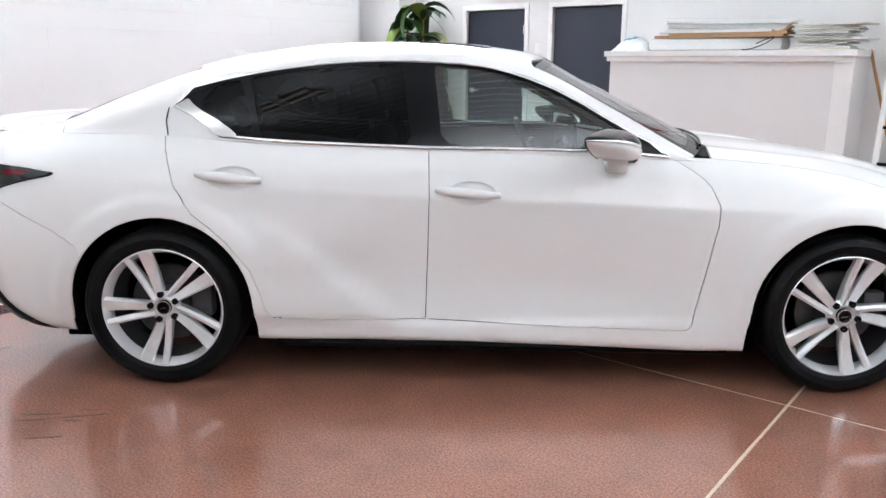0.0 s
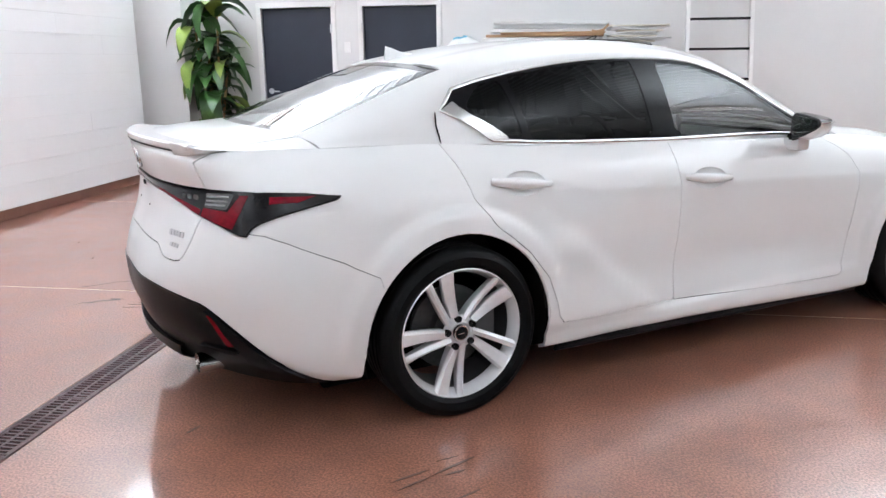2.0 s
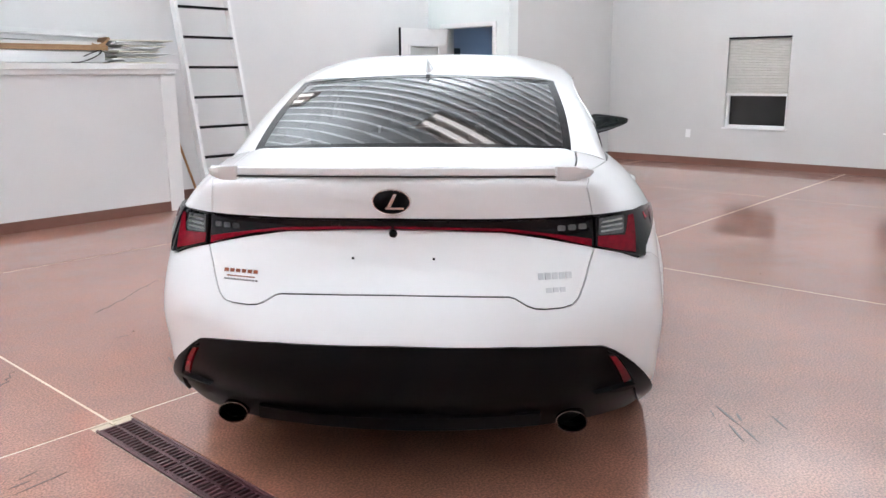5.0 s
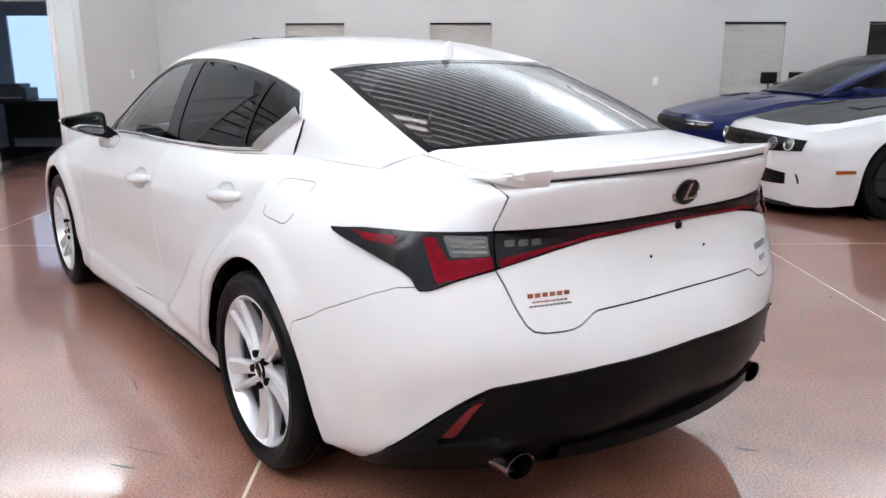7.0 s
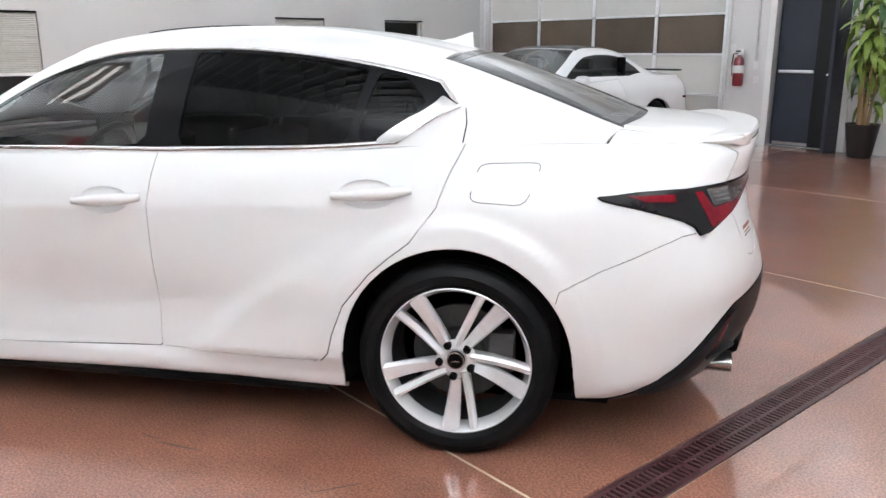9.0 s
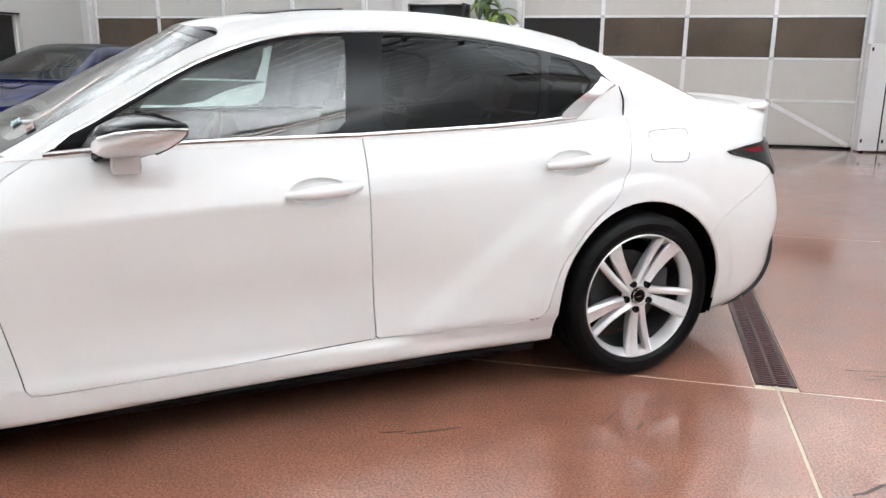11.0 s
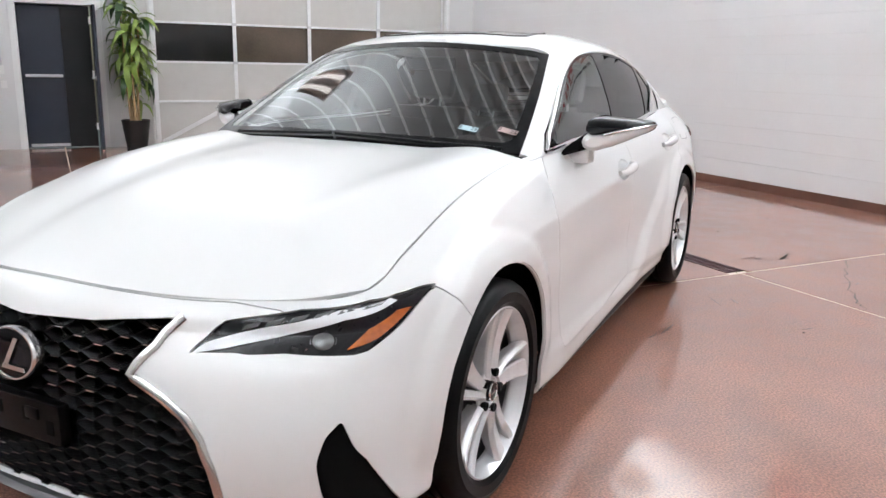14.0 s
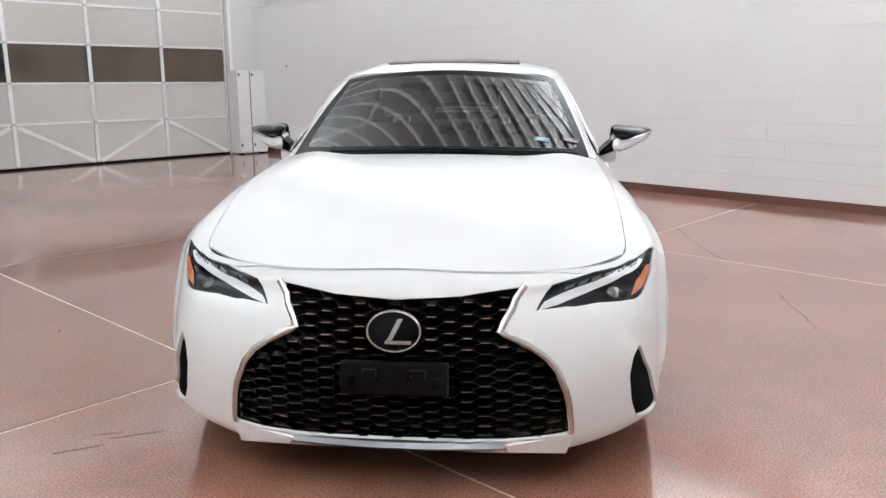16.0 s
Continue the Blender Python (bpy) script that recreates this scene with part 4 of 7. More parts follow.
M_MIRROR = mat("mirror_silver", (0.17, 0.18, 0.18), 0.02, 1.0)
tail_bar = part("tail_bar", body.piece("tail_bar", 0, lift=0.006, rim=0.014), M_DARKLENS, sedan, "smoked full-width tail light bar")
for s in (1, -1):
    lamp = part("tail_lamp", body.piece("tail_lamp", s, lift=0.012, rim=0.022), M_DARKLENS, sedan, "smoked and red tail lamp")
    overlay([(-.52, .803, .886), (-.60, .785, .889), (-.665, .757, .889), (-.67, .765, .866), (-.58, .795, .868)], "red_segment", M_REDLENS, lamp, .0135, 1, 5, (s,))
    overlay([(None, y, z) for y, z in ((.718, .893), (.700, .893), (.688, .84), (.600, .848), (.600, .819), (.66, .802), (.722, .785))], "red_segment", M_REDLENS, lamp, .0135, 1.2, 3.6, (s,))
    overlay([(None, y, z) for y, z in ((.685, .898), (.602, .902), (.602, .85), (.682, .846))], "reversing_lamp", M_CLEARLENS, lamp, .0135, 1.2, 3.6, (s,), r=.1)
    for k in range(3):
        z = .857 + k * .014
        overlay([(None, y, zz) for y, zz in ((.676, z + .005), (.607, z + .006), (.607, z), (.676, z))], "lamp_rib", M_DARKCHROME, lamp, .016, 1.2, 3.6, (s,))
    overlay([(None, y, z) for y, z in ((.584, .842), (.50, .860), (.42, .874), (.32, .889), (.16, .895), (.004, .897), (.004, .890), (.16, .888), (.33, .880), (.44, .862), (.584, .821))], "red_band", M_REDLENS, tail_bar, .0075, 0, 3, (s,))
    for k in range(3):
        y = .555 - .032 * k
        overlay([(None, y + .012, .872), (None, y - .012, .874), (None, y - .012, .892), (None, y + .012, .890)], "lamp_cell", M_CLEARLENS, tail_bar, .0075, 0, 3, (s,), r=.3)
    head = part("headlamp", body.piece("headlamp", s, lift=-0.004, rim=0.02), M_DARKLENS, sedan, "dark headlamp with white L-shaped light guide")
    overlay([(None, y, z) for y, z in ((.436, .609), (.50, .620), (.60, .643), (.72, .677), (.80, .711), (.785, .716), (.70, .696), (.58, .665), (.50, .645), (.455, .630))], "light_guide", M_DRL, head, .0, 10.5, 14, (s,), "white light guide")
    for k in range(6):
        y = .52 + .045 * k
        overlay([(None, y, .652 + .048 * (y - .5) / .27), (None, y + .030, .660 + .048 * (y - .5) / .27), (None, y + .036, .672 + .045 * (y - .5) / .27), (None, y + .006, .664 + .045 * (y - .5) / .27)], "reflector_fin", M_CALIPER, head, .0, 10.5, 14, (s,))
    overlay([(None, y, z) for y, z in ((.745, .618), (.790, .634), (.828, .694), (.806, .690), (.768, .655))], "turn_signal", M_AMBER, head, .001, 10.5, 13, (s,), "amber turn signal")
    c = lower.at(lower.find([(None, .69, .636)], 10.5, 13.5))[0]
    nn = Vector(lower.frame_at(lower.find([(None, .69, .636)], 10.5, 13.5))[3][0])
    nn.y *= s
    mm = Matrix.Translation((c[0], c[1] * s, c[2])) @ nn.to_track_quat("Z", "Y").to_matrix().to_4x4()
    part("projector", lathe([(.0, .001), (.016, .0), (.024, -.003), (.028, -.006), (.029, -.004), (.031, -.004), (.031, -.012)], 28, "z", m=mm), M_CLEARLENS, head)

M_FRAMECHROME = mat("grille_chrome", (0.60, 0.585, 0.57), 0.16, 1.0, rvary=0.05, scale=15)
# grille: a frame of chrome, honeycomb bars in a dark recess, badge and bracket
gc, _, _, gn = lower.frame_at(P_GRILLE)
frame_pts = [(Vector(a), Vector(b)) for a, b in zip(gc, gn)][6:34]
for side_ in (1, -1):
    part("grille_frame", trim([p for p, _ in frame_pts], .021, .008, [n for _, n in frame_pts], closed=False, side=side_), M_FRAMECHROME, sedan, "satin chrome side of the spindle grille")
gpoly = np.array([(y, z) for y, z in GRILLE] + [(-y, z) for y, z in GRILLE[::-1]])


NY, NZ = np.linspace(0, .56, 13), np.linspace(.15, .69, 13)
NX = lower.at(lower.find([(None, y, z) for y in NY for z in NZ], 11.5, 14))[:, 0].reshape(13, 13)


def nose(y, z):
    """Depth of the nose's surface at a width and height."""
    return float(np.interp(abs(y), NY, [np.interp(z, NZ, col) for col in NX])) - .006


cells = bmesh.new()
rows_z, step = np.arange(.165, .69, .0168), .110
for k, z0 in enumerate(rows_z):
    run = []
    for i in range(-60, 61):
        y = i * step / 8
        ph = ((y / step) + .5 * (k % 2)) % 1.0
        w = np.interp(ph, [0, .12, .38, .62, .88, 1.0], [1, 1, -1, -1, 1, 1])
        z = z0 + w * .0078 + .02 * (abs(y) / .5) ** 2 * (1 if z0 > .55 else .4)
        run.append((y, z, w))
    ok = inside(gpoly, np.array([(y, z) for y, z, _ in run]))
    for (a, b, in_a, in_b) in zip(run, run[1:], ok, ok[1:]):
        if not (in_a and in_b):
            continue
        q = []
        for y, z, w in (a, b):
            x = nose(y, z)
            flat = .0021
            q.append([cells.verts.new((x - .004, y, z + flat)), cells.verts.new((x - .010, y, z - flat)), cells.verts.new((x - .045, y, z - flat)), cells.verts.new((x - .045, y, z + flat))])
        for j in range(4):
            cells.faces.new((q[0][j], q[0][(j + 1) % 4], q[1][(j + 1) % 4], q[1][j]))
bmesh.ops.recalc_face_normals(cells, faces=cells.faces)
M_MESH = mat("grille_black", (0.022, 0.022, 0.023), 0.22, spec=0.7, coat=0.4)
mesh = part("grille_mesh", cells, M_MESH, sedan, "gloss black honeycomb grille mesh", smooth=False)
# chrome above, dark metal below: the mesh's lit and shaded rows as two materials
M_TIP = mat("shaded_mesh_tip", (0.14, 0.14, 0.145), 0.25, 1.0)
bright, dim = bmesh.new(), bmesh.new()
for k, z0 in enumerate(rows_z):
    for i in range(-8, 9):
        y = (i + (0 if k % 2 == 0 else .5)) * step
        z = z0 + .0078 + .02 * (abs(y) / .5) ** 2 * (1 if z0 > .55 else .4)
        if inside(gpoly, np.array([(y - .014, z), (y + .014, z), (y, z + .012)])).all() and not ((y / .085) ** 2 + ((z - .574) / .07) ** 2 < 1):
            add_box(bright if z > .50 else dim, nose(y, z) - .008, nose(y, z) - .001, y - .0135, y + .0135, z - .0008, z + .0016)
for bm_, mt_, lb_ in ((bright, M_CHROME, "small mesh bars, upper rows coloured as lit glints"), (dim, M_TIP, "small mesh bars, lower rows coloured as shaded")):
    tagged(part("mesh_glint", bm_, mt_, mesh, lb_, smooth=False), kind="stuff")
back = bmesh.new()
vs = [back.verts.new((3.53 - .25 * abs(y) ** 2, y, z)) for y, z in gpoly]
back.faces.new(vs)
part("grille_back", back, M_INNER, sedan)


def badge(name, at, w, h):
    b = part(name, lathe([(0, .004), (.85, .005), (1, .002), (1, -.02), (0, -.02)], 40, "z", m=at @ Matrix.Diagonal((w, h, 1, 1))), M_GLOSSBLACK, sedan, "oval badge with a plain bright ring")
    part("badge_ring", lathe([(.88, .003), (.91, .008), (.96, .008), (1.0, .003), (1.0, -.02)], 40, "z", m=at @ Matrix.Diagonal((w, h, 1, 1))), M_CHROME, b)
    m2 = bmesh.new()
    add_box(m2, -.08 * w, .10 * w, -.45 * h, .60 * h, .004, .010, 0, at @ Matrix(((1, .5, 0, 0), (0, 1, 0, 0), (0, 0, 1, 0), (0, 0, 0, 1))))
    add_box(m2, -.30 * w, .62 * w, -.58 * h, -.42 * h, .004, .010, 0, at)
    part("badge_mark", m2, M_CHROME, b)


badge("front_badge", Matrix.Translation((3.668, 0, .574)) @ Matrix(((0, 0, 1, 0), (1, 0, 0, 0), (0, 1, 0, 0), (0, 0, 0, 1))) @ Matrix.Rotation(-.12, 4, "X"), .086, .066)
badge("rear_badge", Matrix.Translation((-.978, 0, .973)) @ Matrix(((0, 0, -1, 0), (-1, 0, 0, 0), (0, 1, 0, 0), (0, 0, 0, 1))) @ Matrix.Rotation(.12, 4, "X"), .058, .039)
bracket = part("plate_bracket", box(3.655, 3.685, -.165, .165, .375, .475, .004), M_BLACKPLASTIC, sedan, "empty black number plate bracket")
for y in (-.075, .075):
    part("bracket_clip", box(3.684, 3.692, y - .022, y + .022, .43, .458, .003), M_BLACKPLASTIC, bracket)
    part("bracket_slot", box(3.684, 3.6865, y * 1.75 - .012, y * 1.75 + .014, .398, .434, .001), M_INNER, bracket)
    part("bracket_slot", box(3.684, 3.6865, y * .62 - .010, y * .62 + .010, .420, .452, .001), M_INNER, bracket)
M_LIPGREY = mat("lip_grey", (0.13, 0.13, 0.135), 0.32, 0.7, vary=0.05)
lip = bmesh.new()
prof_y = np.linspace(-.40, .40, 21)
sec = []
for y in prof_y:
    x = 3.645 - .32 * y * y - .05 * max(0, abs(y) - .4)
    zb = .170 - .05 * y * y
    sec.append([lip.verts.new((x - .03, y, zb + .034)), lip.verts.new((x, y, zb + .030)), lip.verts.new((x + .012, y, zb + .016)), lip.verts.new((x - .01, y, zb)), lip.verts.new((x - .07, y, zb - .004))])
for a, b in zip(sec, sec[1:]):
    for j in range(4):
        lip.faces.new((a[j], a[j + 1], b[j + 1], b[j]))
bmesh.ops.recalc_face_normals(lip, faces=lip.faces)
part("front_lip", lip, M_LIPGREY, front_bumper, "grey metallic front lip")
for s in (1, -1):
    v = bmesh.new()
    q = [(3.606, .340, .190), (3.582, .44, .200), (3.548, .550, .212), (3.541, .556, .196), (3.548, .535, .142), (3.610, .352, .168)]
    a = [v.verts.new((x + .012, y * s, z)) for x, y, z in q]
    b = [v.verts.new((x - .05, y * s, z)) for x, y, z in q]
    v.faces.new(a)
    v.faces.new(b[::-1])
    for i in range(6):
        v.faces.new((a[i], a[(i + 1) % 6], b[(i + 1) % 6], b[i]))
    bmesh.ops.recalc_face_normals(v, faces=v.faces)
    bmesh.ops.bevel(v, geom=list(v.edges), offset=.0015, segments=1, affect="EDGES")
    part("lip_corner", v, M_ALLOY, front_bumper, "bright lip corner")

# spoiler, antenna, exhausts, mirrors, handles
sp = bmesh.new()
secs = []
for y in np.linspace(-.565, .565, 31):
    e = min(1, (0.565 - abs(y)) / .05 + .35)
    xb = -1.002 + .36 * y * y
    zt = 1.064 - .012 * (abs(y) / .56) ** 2
    secs.append([sp.verts.new(c) for c in ((xb + .15 * e + .02, y, zt - .006), (xb + .06, y, zt + .006 * e), (xb + .005, y, zt + .012), (xb - .004, y, zt + .006), (xb, y, zt - .012 * e), (xb + .02, y, zt - .022 * e), (xb + .10, y, zt - .03))])
for a, b in zip(secs, secs[1:]):
    for j in range(7):
        sp.faces.new((a[j], a[(j + 1) % 7], b[(j + 1) % 7], b[j]))
sp.faces.new(secs[0])
sp.faces.new(secs[-1][::-1])
bmesh.ops.recalc_face_normals(sp, faces=sp.faces)
part("spoiler", sp, M_PEARL, trunk_lid, "body-coloured lip spoiler")
# thin black rod stands in for the shadow line under the lip
gap_shadow = tube([(-1.0005 + .36 * y * y, y, 1.046 - .012 * (abs(y) / .56) ** 2) for y in np.linspace(-.475, .475, 25)], .0022, 6)
part("spoiler_shadow_line", gap_shadow, M_INNER, trunk_lid, "black rod as the shadow line under the spoiler lip")
for s in (1, -1):
    end = bmesh.new()
    rows_ = []
    for y, up_, dn, back, fwd in ((.468, .013, -.026, .006, .05), (.478, .014, -.034, .012, .06), (.530, .012, -.030, .008, .09), (.575, .004, -.020, -.004, .12), (.590, -.004, -.012, -.03, .12)):
        xb, zt = -1.002 + .36 * y * y, 1.064 - .012 * (y / .56) ** 2
        rows_.append([end.verts.new(c) for c in ((xb - back, y * s, zt + up_), (xb + fwd, y * s, zt + up_ - .008), (xb + fwd, y * s, zt + dn), (xb - back + .012, y * s, zt + dn))])
    for a, b in zip(rows_, rows_[1:]):
        for j in range(4):
            end.faces.new((a[j], a[(j + 1) % 4], b[(j + 1) % 4], b[j]))
    end.faces.new(rows_[0])
    end.faces.new(rows_[-1][::-1])
    bmesh.ops.recalc_face_normals(end, faces=end.faces)
    bmesh.ops.bevel(end, geom=list(end.edges), offset=.002, segments=1, affect="EDGES")
    part("spoiler_end", end, M_PEARL, trunk_lid, "raised end of the lip spoiler")
fin = bmesh.new()
ctl = [(.30, .004, .0), (.24, .020, .010), (.18, .028, .030), (.135, .024, .055), (.105, .012, .068), (.10, .010, .0)]
rws = []
for x, w, h in ctl:
    z = float(np.interp(x, [.07, .45], [1.325, 1.395]))
    rws.append([fin.verts.new((x, -w, z - .01)), fin.verts.new((x, -w * .45, z + h * .75)), fin.verts.new((x, 0, z + h)), fin.verts.new((x, w * .45, z + h * .75)), fin.verts.new((x, w, z - .01))])
for a, b in zip(rws, rws[1:]):
    for j in range(4):
        fin.faces.new((a[j], a[j + 1], b[j + 1], b[j]))
bmesh.ops.recalc_face_normals(fin, faces=fin.faces)
part("roof_antenna", fin, M_PEARL, sedan, "white shark-fin antenna")
for s in (1, -1):
    mm = Matrix.Translation((-.858, s * .540, .272)) @ Matrix.Diagonal((1, .80, .58, 1))
    pipe = part("exhaust_tip", lathe([(.050, .14), (.056, .10), (.060, -.045), (.0615, -.052), (.058, -.052), (.053, -.03), (.052, .10)], 36, "x", m=mm), M_DARKCHROME, sedan, "oval steel exhaust tip")
    part("exhaust_bore", lathe([(.0, .02), (.051, .02), (.052, -.02)], 28, "x", m=mm), M_INNER, pipe)
    # mirror: a wedge that narrows towards its outer tip
    def wedge(y, z):
        q, h = max(0, (y - .86) / .20), (z - .955) / .135
        return z + (1 - h) * .078 * q ** 1.2 - h * .022 * q

    def ring(x, y0, y1, z0, z1, r=.35, n=16):
        out = []
        for i in range(n):
            a = 2 * math.pi * i / n
            c, d = math.cos(a), math.sin(a)
            c, d = math.copysign(abs(c) ** r, c), math.copysign(abs(d) ** r, d)
            y, z = (y0 + y1) / 2 + (y1 - y0) / 2 * c, (z0 + z1) / 2 + (z1 - z0) / 2 * d
            out.append((x, y, wedge(y, z)))
        return out

    def shell(stations, material, name, parent, label=""):
        bm = bmesh.new()
        rr = [[bm.verts.new((x - .4 * (y - .93), y * s, z)) for x, y, z in ring(*st)] for st in stations]
        for a, b in zip(rr, rr[1:]):
            for j in range(len(a)):
                bm.faces.new((a[j], a[(j + 1) % len(a)], b[(j + 1) % len(a)], b[j]))
        bm.faces.new(rr[0])
        bm.faces.new(rr[-1])
        bmesh.ops.recalc_face_normals(bm, faces=bm.faces)
        return part(name, bm, material, parent, label)

    mirror = shell([(1.745, .842, 1.058, .962, 1.052, .55), (1.78, .838, 1.056, .955, 1.050, .6), (1.84, .835, 1.035, .950, 1.040, .65), (1.89, .84, .985, .955, 1.03, .8), (1.915, .86, .93, .97, 1.01, 1.0)], M_PEARL, "side_mirror", sedan, "white side mirror with black cap")
    shell([(1.742, .850, 1.060, 1.030, 1.086, .6), (1.78, .846, 1.056, 1.034, 1.092, .65), (1.84, .842, 1.035, 1.032, 1.082, .7), (1.893, .85, .98, 1.025, 1.058, .9), (1.913, .87, .93, 1.018, 1.03, 1.0)], M_GLOSSBLACK, "mirror_cap", mirror, "gloss black mirror cap")
    part("chrome_line", tube([(x - .4 * (y - .93), s * y, wedge(y, z)) for x, y, z in ((1.742, 1.062, 1.030), (1.79, 1.06, 1.036), (1.85, 1.036, 1.034), (1.895, .985, 1.026), (1.918, .92, 1.015))], .0045, 6), M_CHROME, mirror, "chrome mirror accent")
    shell([(1.744, .840, 1.062, .958, 1.090, .4), (1.737, .845, 1.057, .963, 1.085, .4)], M_BLACKPLASTIC, "mirror_bezel", mirror, "black mirror bezel")
    shell([(1.7365, .853, 1.050, .972, 1.077, .40), (1.7345, .855, 1.048, .974, 1.075, .38)], M_MIRROR, "mirror_glass", mirror, "mirror glass")
    st = bmesh.new()
    a = [(1.78, .875, .962), (1.895, .875, .972), (1.895, .885, 1.052), (1.78, .885, 1.062)]
    b = [(1.83, .765, .935), (1.95, .765, .935), (1.95, .775, .965), (1.83, .775, .97)]
    va, vb = [st.verts.new((x, y * s, z)) for x, y, z in a], [st.verts.new((x, y * s, z)) for x, y, z in b]
    for j in range(4):
        st.faces.new((va[j], va[(j + 1) % 4], vb[(j + 1) % 4], vb[j]))
    st.faces.new(va)
    st.faces.new(vb[::-1])
    bmesh.ops.recalc_face_normals(st, faces=st.faces)
    bmesh.ops.bevel(st, geom=list(st.edges), offset=.008, segments=3, affect="EDGES")
    part("mirror_arm", st, M_GLOSSBLACK, mirror, "black mirror arm")
    part("mirror_foot", box(1.81, 1.895, s * .775, s * .862, .905, .966, .016), M_PEARL, mirror)
    for nm, x0, z0, x1, z1 in (("front_door", 1.133, .834, 1.388, .815), ("rear_door", .157, .890, .422, .864)):
        pts, tap = [], []
        for k in range(11):
            t = k / 10
            x, z = x0 + (x1 - x0) * t, z0 + (z1 - z0) * t
            y = lower.at(xz([(x, z)]))[0][1]
            pts.append((x, s * (y + .030 * min(1, 4.5 * t, 4.5 * (1 - t) + .25)), z))
            tap.append(.75 + .5 * math.sin(math.pi * min(1, t * 1.15)) ** .8 if k < 10 else .75)
        hb = tube(pts, .0175, 12, taper=tap)
        for v in hb.verts:
            v.co.y = v.co.y - (abs(v.co.y) * s - pts[5][1]) * .0
        part("door_handle", hb, M_PEARL, doors[nm, s], "body-coloured pull handle")
        ring0 = lower.at(CUPS[nm])
        mid0 = ring0.mean(0)
        cup = bmesh.new()
        rings = []
        for k, dep in ((1.0, 0.0), (.96, .003), (.84, .009), (.6, .013), (.3, .0145)):
            rings.append([cup.verts.new((mid0[0] + (p[0] - mid0[0]) * k, s * (mid0[1] + (p[1] - mid0[1]) * (1 if k == 1 else k) - dep), mid0[2] + (p[2] - mid0[2]) * k)) for p in ring0])
        for ra, rb in zip(rings, rings[1:]):
            for i in range(36):
                cup.faces.new((ra[i], ra[(i + 1) % 36], rb[(i + 1) % 36], rb[i]))
        cup.faces.new(rings[-1])
        bmesh.ops.recalc_face_normals(cup, faces=cup.faces)
        part("handle_cup", cup, M_PEARL, doors[nm, s])
w = P_FLAP
cc, _, _, cn = lower.frame_at(w)
part("fuel_flap_seam", trim(cc, .0032, .0009, cn, side=1), M_GREYBAR, sedan, "thin dark seam of the fuel flap")

# small marks on the tail


def on_tail(y, z, out=.001):
    w = lower.find([(None, abs(y), z)], 0, 3)
    p, _, _, n = lower.frame_at(w)
    p, n = Vector(p[0]), Vector(n[0])
    if y < 0:
        p.y, n.y = -p.y, -n.y
    right = Vector((0, 0, 1)).cross(-n).normalized() * -1
    up = n.cross(right) * -1
    m = Matrix((right, -n, up)).transposed().to_4x4()
    m.translation = p + n * out
    return m


bars_m = [("model_mark", text_bars(bmesh.new(), -.052, .052, -.010, .010, 5, on_tail(-.475, .745, .004), .3, .004), M_STEEL, "bright model lettering shown as bars"),
          ("drive_mark", text_bars(bmesh.new(), -.03, .03, -.007, .007, 3, on_tail(-.478, .705, .004), .3, .003), M_STEEL, "small bright lettering shown as bars"),
          ("dealer_sticker", text_bars(bmesh.new(), -.060, .060, -.0055, .0055, 6, on_tail(.475, .748, .0015), .38, .0015), M_BRASSBAR, "brown dealer sticker shown as bars"),
          ("dealer_line", text_bars(bmesh.new(), -.05, .05, -.002, .002, 9, on_tail(.475, .732, .0015), .3, .0015), M_BRASSBAR, ""),
          ("dealer_line", text_bars(bmesh.new(), -.06, .06, -.0025, .0025, 11, on_tail(.475, .722, .0015), .3, .0015), M_GREYBAR, "")]
for nm, bm, mt, lb in bars_m:
    part(nm, bm, mt, trunk_lid, lb, smooth=False)
for y in (.12, -.12):
    m = on_tail(y, .80, .0015) @ Matrix.Rotation(math.pi / 2, 4, "X")
    part("plate_hole", lathe([(0, .002), (.0035, .002), (.0042, 0)], 12, "z", m=m), M_INNER, trunk_lid)
part("rear_camera", lathe([(0, .010), (.009, .008), (.013, 0)], 16, "z", m=on_tail(0, .874, .001) @ Matrix.Rotation(math.pi / 2, 4, "X")), M_BLACKPLASTIC, trunk_lid)
dif = bmesh.new()
secs = []
for y in np.linspace(-.44, .44, 15):
    x = -1.0 + .34 * y * y
    secs.append([dif.verts.new(c) for c in ((x + .06, y, .325), (x - .018, y, .315), (x - .012, y, .275), (x + .05, y, .245), (x + .2, y, .24))])
for a, b in zip(secs, secs[1:]):
    for j in range(4):
        dif.faces.new((a[j], a[j + 1], b[j + 1], b[j]))
bmesh.ops.recalc_face_normals(dif, faces=dif.faces)
part("diffuser", dif, M_BLACKPLASTIC, rear_bumper, "black plastic diffuser blade")

# cowl, wipers, stickers
part("cowl", box(2.24, 2.46, -.66, .66, .935, .955, .008), M_BLACKPLASTIC, sedan, "black cowl panel")


def on_glass(p, q, out):
    c, _, _, n = top.frame_at([[p, q]])
    return Vector(c[0]) + Vector(n[0]) * out, Vector(n[0])


wip = [on_glass(7.985 - .006 * k, 2.25 + .17 * k, .010)[0] for k in range(11)]
part("wiper", tube(wip, .006, 6), M_BLACKPLASTIC, sedan, "black wiper blade")
wip2 = [on_glass(7.985 - .006 * k, 2.6 + .14 * k, .010)[0] for k in range(11)]
part("wiper", tube([Vector((p.x, -p.y, p.z)) for p in wip2], .006, 6), M_BLACKPLASTIC, sedan, "black wiper blade")


